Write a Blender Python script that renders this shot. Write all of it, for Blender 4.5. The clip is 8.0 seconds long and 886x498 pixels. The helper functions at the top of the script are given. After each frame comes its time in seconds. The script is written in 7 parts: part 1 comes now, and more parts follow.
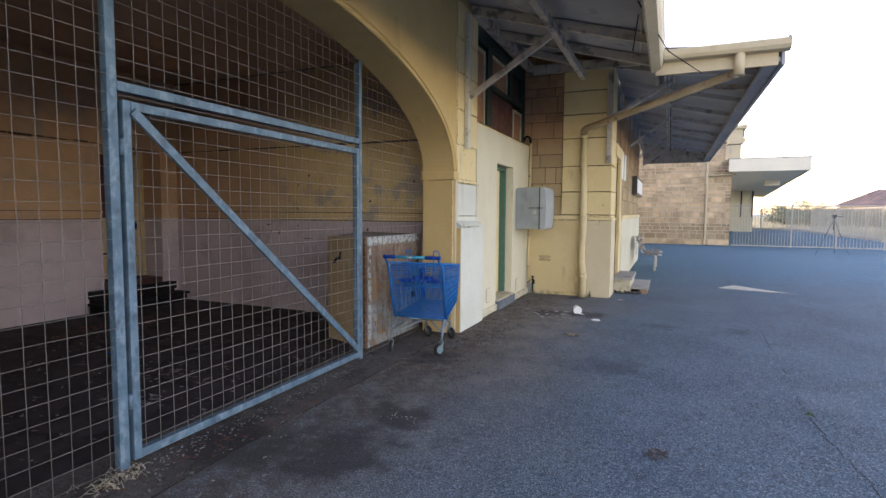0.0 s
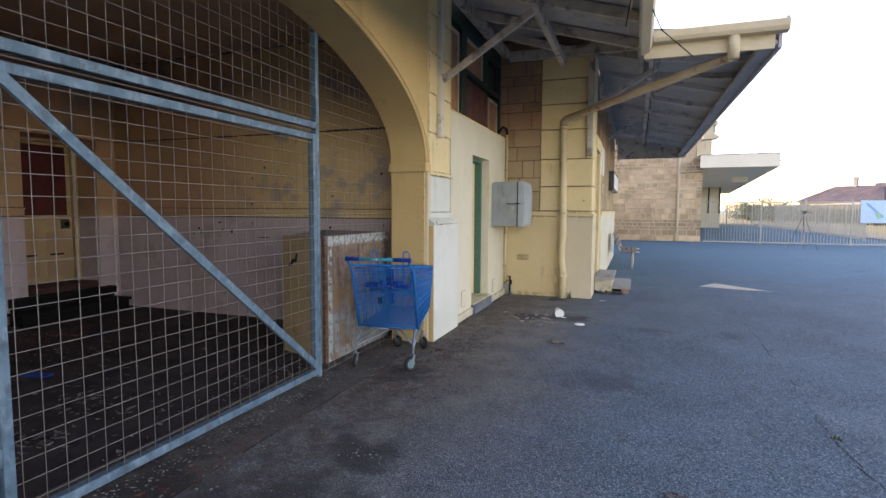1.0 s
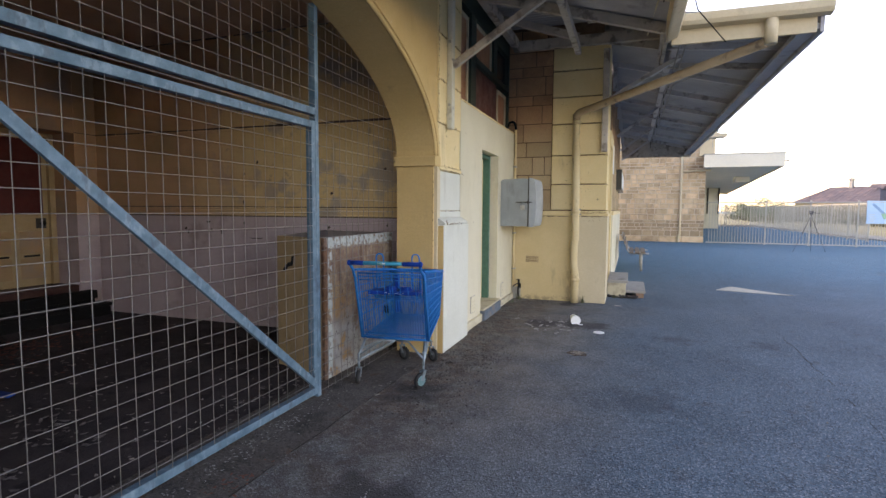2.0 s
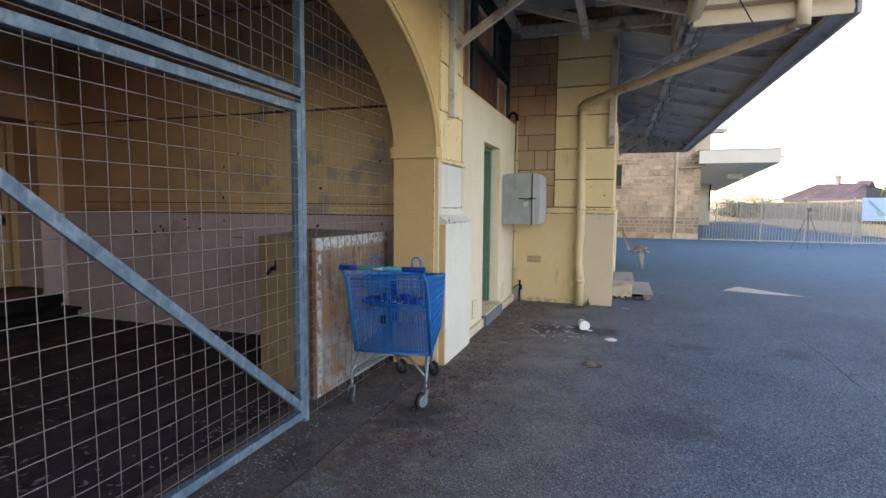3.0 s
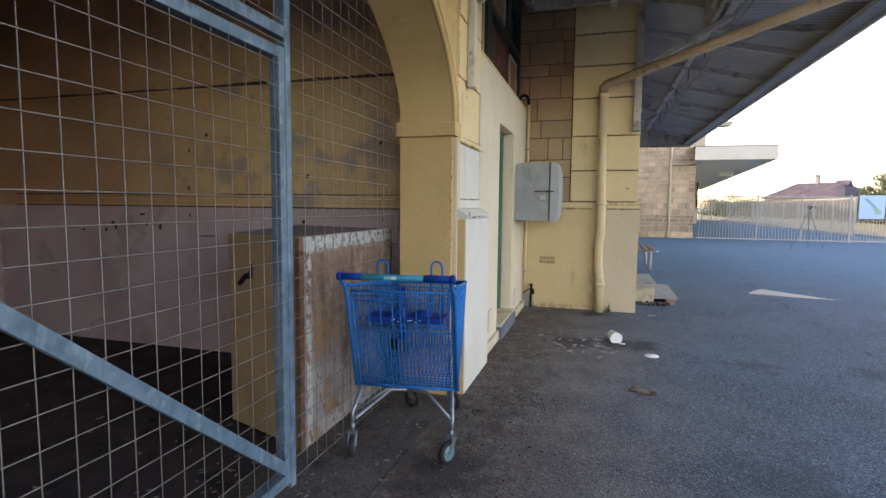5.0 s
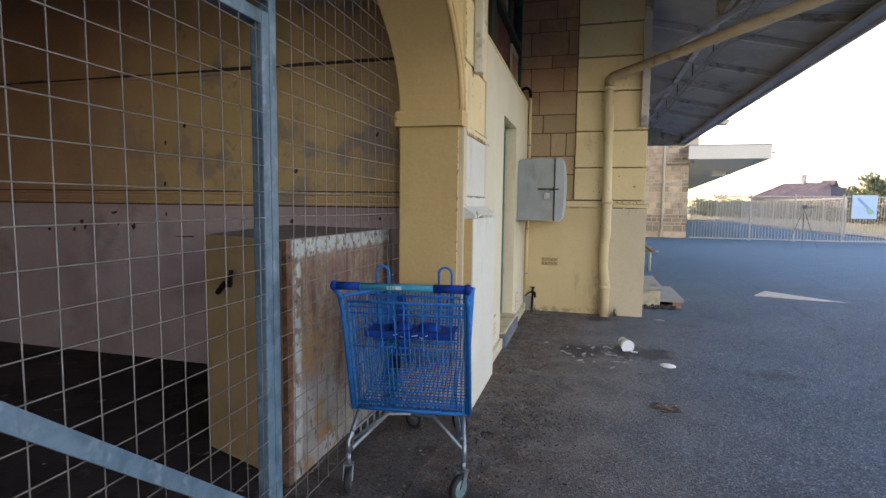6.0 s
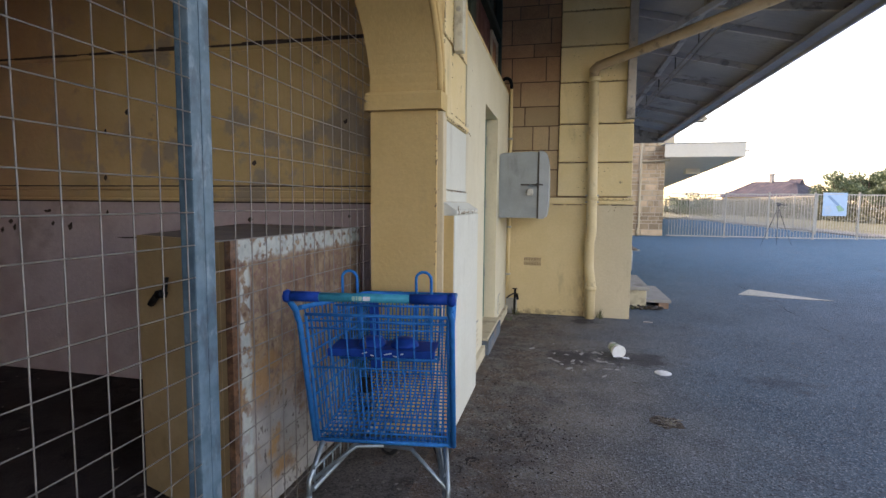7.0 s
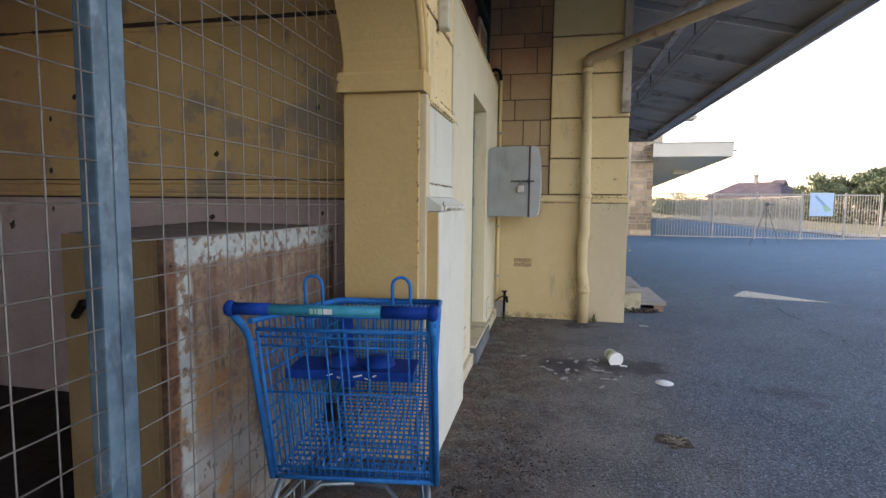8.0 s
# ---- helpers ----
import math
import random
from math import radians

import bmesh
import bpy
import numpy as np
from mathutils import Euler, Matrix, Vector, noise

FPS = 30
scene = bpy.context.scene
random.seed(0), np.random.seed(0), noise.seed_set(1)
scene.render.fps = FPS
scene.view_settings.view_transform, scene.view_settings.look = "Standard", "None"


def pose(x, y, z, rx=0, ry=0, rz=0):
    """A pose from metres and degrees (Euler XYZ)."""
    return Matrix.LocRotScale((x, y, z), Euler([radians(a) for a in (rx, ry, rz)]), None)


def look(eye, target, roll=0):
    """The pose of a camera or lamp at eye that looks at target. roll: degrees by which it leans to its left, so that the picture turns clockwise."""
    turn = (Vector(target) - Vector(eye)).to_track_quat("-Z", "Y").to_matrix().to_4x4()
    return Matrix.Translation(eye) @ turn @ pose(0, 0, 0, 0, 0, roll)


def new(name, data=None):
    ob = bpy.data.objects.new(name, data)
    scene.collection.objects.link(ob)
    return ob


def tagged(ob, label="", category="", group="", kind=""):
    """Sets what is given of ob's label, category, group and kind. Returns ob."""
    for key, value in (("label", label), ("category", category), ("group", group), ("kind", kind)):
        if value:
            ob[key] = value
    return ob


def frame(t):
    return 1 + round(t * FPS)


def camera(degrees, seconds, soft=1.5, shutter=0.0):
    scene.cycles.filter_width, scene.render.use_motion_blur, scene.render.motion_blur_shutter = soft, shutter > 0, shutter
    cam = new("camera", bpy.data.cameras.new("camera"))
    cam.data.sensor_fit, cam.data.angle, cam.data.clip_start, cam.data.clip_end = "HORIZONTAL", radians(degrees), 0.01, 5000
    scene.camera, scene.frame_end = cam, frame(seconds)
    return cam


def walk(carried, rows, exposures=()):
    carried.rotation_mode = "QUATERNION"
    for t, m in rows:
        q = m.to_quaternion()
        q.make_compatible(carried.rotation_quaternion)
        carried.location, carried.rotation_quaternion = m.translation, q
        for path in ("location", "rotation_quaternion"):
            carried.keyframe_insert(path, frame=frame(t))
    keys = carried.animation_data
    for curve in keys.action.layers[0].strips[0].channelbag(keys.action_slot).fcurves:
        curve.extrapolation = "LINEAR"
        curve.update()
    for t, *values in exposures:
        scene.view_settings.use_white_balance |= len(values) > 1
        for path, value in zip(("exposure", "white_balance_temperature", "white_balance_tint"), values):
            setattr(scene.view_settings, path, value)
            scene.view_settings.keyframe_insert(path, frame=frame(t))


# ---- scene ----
cam = camera(80.5, 8.0)
PATH = [
    (0, (-0.126, 0.229, 1.535), (-0.917, 2.06, 1.393), 0.4),
    (0.5, (-0.252, 0.521, 1.518), (-0.977, 2.379, 1.372), 0.4),
    (1, (-0.385, 0.845, 1.521), (-1.075, 2.716, 1.368), 0.3),
    (1.5, (-0.547, 1.069, 1.491), (-1.226, 2.944, 1.341), 0.4),
    (1.7, (-0.621, 1.157, 1.493), (-1.3, 3.033, 1.344), 0.4),
    (3, (-1.012, 1.758, 1.505), (-1.645, 3.647, 1.339), 0.5),
    (3.5, (-1.176, 1.965, 1.48), (-1.804, 3.856, 1.317), 0.6),
    (4, (-1.348, 2.136, 1.488), (-1.95, 4.035, 1.323), 0.7),
    (4.5, (-1.466, 2.359, 1.457), (-2.046, 4.266, 1.289), 0.6),
    (6, (-1.786, 2.926, 1.43), (-2.316, 4.846, 1.257), 0.7),
    (6.5, (-1.871, 3.081, 1.42), (-2.349, 5.016, 1.248), 0.7),
    (7, (-1.899, 3.32, 1.401), (-2.343, 5.262, 1.227), 0.5),
    (7.5, (-1.92, 3.493, 1.392), (-2.349, 5.439, 1.218), 0.5),
    (8, (-1.953, 3.665, 1.374), (-2.351, 5.617, 1.201), 0.6),
]
walk(cam, [(t, look(eye, target, roll)) for t, eye, target, roll in PATH], [(0, 2.42, 8600, 30), (5, 2.38, 8600, 30), (8, 2.24, 8600, 30)])

# ---- light ----
SUN_EL, SUN_AZ = 28.0, 60.0          # degrees; azimuth from +y towards -x
world = bpy.data.worlds.new("sky")
scene.world = world
world.use_nodes = True
wn, wl = world.node_tree.nodes, world.node_tree.links
sky = wn.new("ShaderNodeTexSky")
sky.sky_type = 'NISHITA'
sky.sun_disc = False
sky.sun_elevation = radians(SUN_EL)
sky.sun_rotation = radians(-SUN_AZ)
sky.air_density, sky.dust_density, sky.ozone_density = 1.0, 0.9, 1.0
wn["Background"].inputs["Strength"].default_value = 0.15
wl.new(sky.outputs[0], wn["Background"].inputs["Color"])
sun_data = bpy.data.lights.new("sun", 'SUN')
sun_data.energy, sun_data.angle, sun_data.color = 1.5, radians(0.6), (1.0, 0.93, 0.82)
sun = new("sun", sun_data)
sun_dir = Vector((-math.sin(radians(SUN_AZ)) * math.cos(radians(SUN_EL)), math.cos(radians(SUN_AZ)) * math.cos(radians(SUN_EL)), math.sin(radians(SUN_EL))))
sun.matrix_world = look(sun_dir * 80, (0, 0, 0))


# ---- materials ----
def mix(nt, a, b, fac):
    """Colour mix of two sockets or colours."""
    m = nt.nodes.new("ShaderNodeMix")
    m.data_type = 'RGBA'
    for sock, v in ((m.inputs[0], fac), (m.inputs[6], a), (m.inputs[7], b)):
        if isinstance(v, (int, float)):
            sock.default_value = v
        elif isinstance(v, tuple):
            sock.default_value = (*v[:3], 1)
        else:
            nt.links.new(v, sock)
    return m.outputs[2]


def noise_mask(nt, co, scale, lo, hi, detail=4.0, squash=(1, 1, 1), rough=0.6):
    """A 0..1 mask from noise, cut between lo and hi."""
    src = co
    if squash != (1, 1, 1):
        mp = nt.nodes.new("ShaderNodeMapping")
        mp.inputs["Scale"].default_value = squash
        nt.links.new(co, mp.inputs["Vector"])
        src = mp.outputs[0]
    n = nt.nodes.new("ShaderNodeTexNoise")
    n.inputs["Scale"].default_value, n.inputs["Detail"].default_value, n.inputs["Roughness"].default_value = scale, detail, rough
    nt.links.new(src, n.inputs["Vector"])
    r = nt.nodes.new("ShaderNodeMapRange")
    r.interpolation_type = 'SMOOTHSTEP'
    r.inputs["From Min"].default_value, r.inputs["From Max"].default_value = lo, hi
    nt.links.new(n.outputs["Fac"], r.inputs["Value"])
    return r.outputs["Result"]


def axis_mask(nt, co, axis, lo, hi, wobble=0.0, scale=1.0):
    """A 0..1 ramp along one world axis, its edge made uneven by noise."""
    s = nt.nodes.new("ShaderNodeSeparateXYZ")
    nt.links.new(co, s.inputs[0])
    v = s.outputs["XYZ".index(axis)]
    if wobble:
        n = nt.nodes.new("ShaderNodeTexNoise")
        n.inputs["Scale"].default_value, n.inputs["Detail"].default_value = scale, 5.0
        nt.links.new(co, n.inputs["Vector"])
        a = nt.nodes.new("ShaderNodeMath")
        a.operation = 'MULTIPLY_ADD'
        a.inputs[1].default_value = wobble
        nt.links.new(n.outputs["Fac"], a.inputs[0])
        nt.links.new(v, a.inputs[2])
        v = a.outputs[0]
    r = nt.nodes.new("ShaderNodeMapRange")
    r.interpolation_type = 'SMOOTHSTEP'
    r.inputs["From Min"].default_value, r.inputs["From Max"].default_value = lo + wobble / 2, hi + wobble / 2
    nt.links.new(v, r.inputs["Value"])
    return r.outputs["Result"]


def times(nt, a, b):
    m = nt.nodes.new("ShaderNodeMath")
    m.operation = 'MULTIPLY'
    for sock, v in ((m.inputs[0], a), (m.inputs[1], b)):
        if isinstance(v, (int, float)):
            sock.default_value = v
        else:
            nt.links.new(v, sock)
    return m.outputs[0]


def material(name, rough=0.7, metal=0.0, spec=0.5):
    m = bpy.data.materials.new(name)
    m.use_nodes = True
    nt = m.node_tree
    b = nt.nodes["Principled BSDF"]
    b.inputs["Roughness"].default_value, b.inputs["Metallic"].default_value = rough, metal
    b.inputs["Specular IOR Level"].default_value = spec
    g = nt.nodes.new("ShaderNodeNewGeometry")
    return m, nt, b, g.outputs["Position"]


def bump(nt, b, height, strength=0.3, distance=0.01):
    n = nt.nodes.new("ShaderNodeBump")
    n.inputs["Strength"].default_value, n.inputs["Distance"].default_value = strength, distance
    nt.links.new(height, n.inputs["Height"])
    nt.links.new(n.outputs[0], b.inputs["Normal"])


def surface(name, c1, c2, scale=3.0, fine=40.0, rough=0.7, metal=0.0, relief=0.25, stain=None, stain_cut=(0.58, 0.7), stain_scale=4.0,
            stain_squash=(1, 1, 1), spec=0.4, vary=0.0, c3=None, cut3=(0.55, 0.75), scale3=9.0):
    """Paint, stone, timber: two tones, an optional third and stains, fine grain and relief."""
    m, nt, b, co = material(name, rough, metal, spec)
    col = mix(nt, c1, c2, noise_mask(nt, co, scale, 0.35, 0.65))
    if c3:
        col = mix(nt, col, c3, noise_mask(nt, co, scale3, *cut3))
    grain = noise_mask(nt, co, fine, 0.25, 0.75, 3.0)
    col = mix(nt, col, tuple(v * 0.72 for v in c2), times(nt, grain, 0.28))
    if stain:
        col = mix(nt, col, stain, times(nt, noise_mask(nt, co, stain_scale, *stain_cut, 6.0, stain_squash), 0.75))
    if vary:
        oi = nt.nodes.new("ShaderNodeObjectInfo")
        hs = nt.nodes.new("ShaderNodeHueSaturation")
        r = nt.nodes.new("ShaderNodeMapRange")
        r.inputs["To Min"].default_value, r.inputs["To Max"].default_value = 1 - vary, 1 + vary
        nt.links.new(oi.outputs["Random"], r.inputs["Value"])
        nt.links.new(r.outputs[0], hs.inputs["Value"])
        nt.links.new(col, hs.inputs["Color"])
        col = hs.outputs[0]
    nt.links.new(col, b.inputs["Base Color"])
    rr = nt.nodes.new("ShaderNodeMapRange")
    rr.inputs["To Min"].default_value, rr.inputs["To Max"].default_value = max(0.05, rough - 0.1), min(1, rough + 0.12)
    nt.links.new(noise_mask(nt, co, scale * 2.3, 0.3, 0.7), rr.inputs["Value"])
    nt.links.new(rr.outputs[0], b.inputs["Roughness"])
    bump(nt, b, noise_mask(nt, co, fine * 0.8, 0.2, 0.8, 5.0), relief, 0.004)
    return m


def blot(nt, co, x, y, r):
    """A soft uneven round mark on the ground about (x, y)."""
    d = nt.nodes.new("ShaderNodeVectorMath")
    d.operation = 'DISTANCE'
    flat = nt.nodes.new("ShaderNodeVectorMath")
    flat.operation = 'MULTIPLY'
    flat.inputs[1].default_value = (1, 1, 0)
    nt.links.new(co, flat.inputs[0])
    nt.links.new(flat.outputs[0], d.inputs[0])
    d.inputs[1].default_value = (x, y, 0)
    n = nt.nodes.new("ShaderNodeTexNoise")
    n.inputs["Scale"].default_value, n.inputs["Detail"].default_value = 1.6 / r, 6.0
    nt.links.new(co, n.inputs["Vector"])
    a = nt.nodes.new("ShaderNodeMath")
    a.operation = 'MULTIPLY_ADD'
    a.inputs[1].default_value = r * 2.2
    nt.links.new(n.outputs["Fac"], a.inputs[0])
    nt.links.new(d.outputs["Value"], a.inputs[2])
    m = nt.nodes.new("ShaderNodeMapRange")
    m.interpolation_type = 'SMOOTHSTEP'
    m.inputs["From Min"].default_value, m.inputs["From Max"].default_value = r * 2.15, r * 1.45
    nt.links.new(a.outputs[0], m.inputs["Value"])
    return m.outputs["Result"]


def blots(nt, co, col, dark, marks, strength=0.75):
    for x, y, r in marks:
        col = mix(nt, col, dark, times(nt, blot(nt, co, x, y, r), strength))
    return col


STAINS = ((-1.95, 3.64, 0.30), (-2.0, 2.95, 0.45), (-2.72, 2.75, 0.5), (-1.22, 8.27, 0.30), (-2.35, 5.2, 0.3),
          (-1.75, 8.2, 0.35), (-1.62, 9.75, 0.2))
FAINT_STAINS = ((-0.18, 7.84, 0.25), (0.74, 7.9, 0.2), (-0.6, 5.6, 0.4))


def asphalt():
    m, nt, b, co = material("asphalt", 0.85, 0, 0.35)
    base = mix(nt, (0.058, 0.105, 0.145), (0.092, 0.152, 0.202), noise_mask(nt, co, 0.8, 0.3, 0.7, 6.0))
    # blue of the sky on the far yard, put into the colour along y
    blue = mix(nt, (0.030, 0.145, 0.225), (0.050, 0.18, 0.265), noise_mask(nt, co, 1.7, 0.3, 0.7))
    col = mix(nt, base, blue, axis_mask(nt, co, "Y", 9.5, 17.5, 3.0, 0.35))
    # dust and old dirt washed off the walls
    near = axis_mask(nt, co, "X", -0.3, -2.1, 1.5, 0.9)
    far_in = nt.nodes.new("ShaderNodeMapRange")
    far_in.inputs["To Min"].default_value = 0.45
    nt.links.new(axis_mask(nt, co, "Y", 2.5, 5.8, 1.4, 0.9), far_in.inputs["Value"])
    near = times(nt, near, far_in.outputs[0])
    back = axis_mask(nt, co, "Y", 11.5, 9.2, 1.0, 0.9)
    dirt = mix(nt, (0.125, 0.106, 0.092), (0.210, 0.180, 0.152), noise_mask(nt, co, 2.6, 0.35, 0.65, 6.0))
    dirt = mix(nt, dirt, (0.165, 0.105, 0.068), times(nt, noise_mask(nt, co, 3.4, 0.42, 0.58, 6.0), axis_mask(nt, co, "X", -1.5, -2.4, 0.6, 2.0)))
    col = mix(nt, col, dirt, times(nt, near, times(nt, back, 0.93)))
    # paler worn streaks across the yard
    col = mix(nt, col, (0.19, 0.215, 0.235), times(nt, noise_mask(nt, co, 1.3, 0.56, 0.74, 7.0, (1, 0.45, 1)), 0.4))
    col = mix(nt, col, (0.06, 0.07, 0.085), times(nt, noise_mask(nt, co, 5.5, 0.55, 0.7, 8.0), 0.55))
    col, rough_height = speckle(nt, co, col, 110.0, (0.40, 0.44, 0.48), 0.46)
    # trodden dust fills the grain along the walls
    col = mix(nt, col, dirt, times(nt, near, times(nt, back, 0.30)))
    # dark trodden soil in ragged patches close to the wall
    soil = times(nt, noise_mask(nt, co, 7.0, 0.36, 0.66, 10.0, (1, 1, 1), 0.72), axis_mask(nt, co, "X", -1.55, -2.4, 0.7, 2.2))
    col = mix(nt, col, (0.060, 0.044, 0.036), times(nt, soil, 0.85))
    col = mix(nt, col, (0.20, 0.165, 0.135), times(nt, times(nt, near, back), times(nt, noise_mask(nt, co, 160.0, 0.62, 0.70, 2.0), 0.5)))
    # oil and damp marks
    col = mix(nt, col, (0.035, 0.035, 0.04), times(nt, noise_mask(nt, co, 1.1, 0.6, 0.76, 5.0), 0.35))
    col = blots(nt, co, col, (0.034, 0.031, 0.032), STAINS, 0.75)
    col = blots(nt, co, col, (0.035, 0.045, 0.06), FAINT_STAINS, 0.45)
    nt.links.new(col, b.inputs["Base Color"])
    bump(nt, b, rough_height, 0.9, 0.008)
    return m


def speckle(nt, co, col, scale, bright=(0.36, 0.36, 0.37), amount=0.42):
    """Pale and dark aggregate; gives the colour and the height."""
    v = nt.nodes.new("ShaderNodeTexVoronoi")
    v.inputs["Scale"].default_value = scale
    nt.links.new(co, v.inputs["Vector"])
    sep = nt.nodes.new("ShaderNodeSeparateColor")
    nt.links.new(v.outputs["Color"], sep.inputs[0])
    for sock, lo, hi, c, k in ((sep.outputs[0], 0.66, 0.95, bright, amount), (sep.outputs[1], 0.45, 0.0, (0.02, 0.02, 0.023), 0.7)):
        r = nt.nodes.new("ShaderNodeMapRange")
        r.inputs["From Min"].default_value, r.inputs["From Max"].default_value = lo, hi
        nt.links.new(sock, r.inputs["Value"])
        col = mix(nt, col, c, times(nt, r.outputs[0], k))
    return col, v.outputs["Distance"]


def old_slab():
    m, nt, b, co = material("old_concrete", 0.9, 0, 0.3)
    col = mix(nt, (0.078, 0.065, 0.058), (0.130, 0.111, 0.096), noise_mask(nt, co, 2.5, 0.3, 0.7, 7.0))
    col = mix(nt, col, (0.111, 0.063, 0.044), noise_mask(nt, co, 5.0, 0.58, 0.68, 7.0))
    col = mix(nt, col, (0.155, 0.141, 0.126), noise_mask(nt, co, 17.0, 0.6, 0.7, 6.0))
    col = mix(nt, col, (0.033, 0.028, 0.027), times(nt, noise_mask(nt, co, 2.2, 0.52, 0.68, 7.0), 0.8))
    col = speckle(nt, co, col, 95.0, (0.222, 0.200, 0.178), 0.25)[0]
    col = blots(nt, co, col, (0.022, 0.021, 0.022), STAINS)
    nt.links.new(col, b.inputs["Base Color"])
    bump(nt, b, noise_mask(nt, co, 55.0, 0.2, 0.8, 6.0), 0.7, 0.006)
    return m


def tooled_stone():
    """Sandstone with a pecked face and smoother, paler areas, paler towards the bottom."""
    m, nt, b, co = material("brown_sandstone", 0.9, 0, 0.25)
    col = mix(nt, (0.53, 0.305, 0.175), (0.62, 0.385, 0.23), noise_mask(nt, co, 4.0, 0.3, 0.7, 5.0))
    pit = noise_mask(nt, co, 105.0, 0.34, 0.54, 5.0)
    col = mix(nt, (0.385, 0.22, 0.13), col, pit)
    col = mix(nt, col, (0.33, 0.18, 0.13), times(nt, noise_mask(nt, co, 2.2, 0.5, 0.7), 0.5))
    low_tone = mix(nt, (0.53, 0.395, 0.235), (0.65, 0.49, 0.295), pit)
    col = mix(nt, col, low_tone, times(nt, axis_mask(nt, co, "Z", 3.2, 2.3, 0.5, 2.0), 0.8))
    oi = nt.nodes.new("ShaderNodeObjectInfo")
    hs = nt.nodes.new("ShaderNodeHueSaturation")
    r = nt.nodes.new("ShaderNodeMapRange")
    r.inputs["To Min"].default_value, r.inputs["To Max"].default_value = 0.84, 1.14
    nt.links.new(oi.outputs["Random"], r.inputs["Value"])
    nt.links.new(r.outputs[0], hs.inputs["Value"])
    nt.links.new(col, hs.inputs["Color"])
    nt.links.new(hs.outputs[0], b.inputs["Base Color"])
    bump(nt, b, pit, 1.0, 0.014)
    return m


def galvanised():
    m, nt, b, co = material("galvanised_steel", 0.5, 0.1, 0.4)
    col = mix(nt, (0.055, 0.118, 0.165), (0.105, 0.185, 0.245), noise_mask(nt, co, 11.0, 0.32, 0.68, 6.0))
    col = mix(nt, col, (0.27, 0.36, 0.43), times(nt, noise_mask(nt, co, 16.0, 0.52, 0.66, 6.0, (1, 1, 0.6)), 0.36))
    col = mix(nt, col, (0.045, 0.062, 0.085), times(nt, noise_mask(nt, co, 9.0, 0.53, 0.66, 6.0, (1, 1.6, 0.7)), 0.6))
    nt.links.new(col, b.inputs["Base Color"])
    bump(nt, b, noise_mask(nt, co, 60.0, 0.2, 0.8, 4.0), 0.12, 0.003)
    return m


def rusted():
    m, nt, b, co = material("rusted_sheet", 0.8, 0, 0.3)
    col = mix(nt, (0.176, 0.111, 0.078), (0.279, 0.205, 0.139), noise_mask(nt, co, 9.0, 0.38, 0.62, 7.0))
    col = mix(nt, col, (0.164, 0.094, 0.094), times(nt, noise_mask(nt, co, 38.0, 0.5, 0.62, 6.0), 0.75))
    col = mix(nt, col, (0.377, 0.316, 0.238), times(nt, noise_mask(nt, co, 52.0, 0.58, 0.68, 5.0), 0.35))
    col = mix(nt, col, (0.107, 0.049, 0.029), times(nt, noise_mask(nt, co, 14.0, 0.6, 0.7, 6.0), 0.8))
    # long brown runs down the sheet, orange bloom on the lower left
    col = mix(nt, col, (0.094, 0.048, 0.034), times(nt, noise_mask(nt, co, 11.0, 0.50, 0.64, 7.0, (1, 1, 0.22)), 0.7))
    bloom = times(nt, axis_mask(nt, co, "Z", 0.95, 0.45, 0.5, 3.0), axis_mask(nt, co, "Y", 5.75, 5.30, 0.4, 3.0))
    col = mix(nt, col, (0.344, 0.184, 0.070), times(nt, times(nt, bloom, noise_mask(nt, co, 13.0, 0.38, 0.58, 7.0)), 0.85))
    pale = axis_mask(nt, co, "Z", 0.62, 0.36, 0.45, 3.0)
    grey = mix(nt, (0.221, 0.217, 0.217), (0.312, 0.303, 0.291), noise_mask(nt, co, 7.0, 0.3, 0.7, 6.0))
    grey = mix(nt, grey, (0.061, 0.049, 0.045), times(nt, noise_mask(nt, co, 30.0, 0.57, 0.63, 5.0, (1, 1, 0.6)), 0.8))
    col = mix(nt, col, grey, times(nt, pale, noise_mask(nt, co, 5.0, 0.34, 0.50, 7.0)))
    paint = mix(nt, (0.295, 0.336, 0.336), (0.410, 0.443, 0.426), noise_mask(nt, co, 20.0, 0.3, 0.7))
    top = axis_mask(nt, co, "Z", 1.145, 1.172, 0.06, 10.0)
    edge = times(nt, axis_mask(nt, co, "Y", 5.285, 5.262, 0.05, 10.0), axis_mask(nt, co, "Y", 5.196, 5.212, 0.03, 22.0))
    keep = noise_mask(nt, co, 22.0, 0.61, 0.50, 6.0)
    col = mix(nt, col, paint, times(nt, top, keep))
    col = mix(nt, col, paint, times(nt, edge, noise_mask(nt, co, 15.0, 0.60, 0.50, 6.0)))
    rim = axis_mask(nt, co, "Y", 5.205, 5.188, 0.03, 22.0)
    col = mix(nt, col, mix(nt, (0.070, 0.033, 0.021), (0.172, 0.082, 0.045), noise_mask(nt, co, 30.0, 0.35, 0.65, 5.0)), times(nt, rim, 0.9))
    nt.links.new(col, b.inputs["Base Color"])
    bump(nt, b, noise_mask(nt, co, 45.0, 0.2, 0.8, 6.0), 0.5, 0.004)
    return m


def plain(name, c, rough=0.5, metal=0.0, spec=0.5, vary=0.25, scale=25.0):
    m, nt, b, co = material(name, rough, metal, spec)
    nt.links.new(mix(nt, c, tuple(v * (1 - vary) for v in c), noise_mask(nt, co, scale, 0.3, 0.7)), b.inputs["Base Color"])
    return m


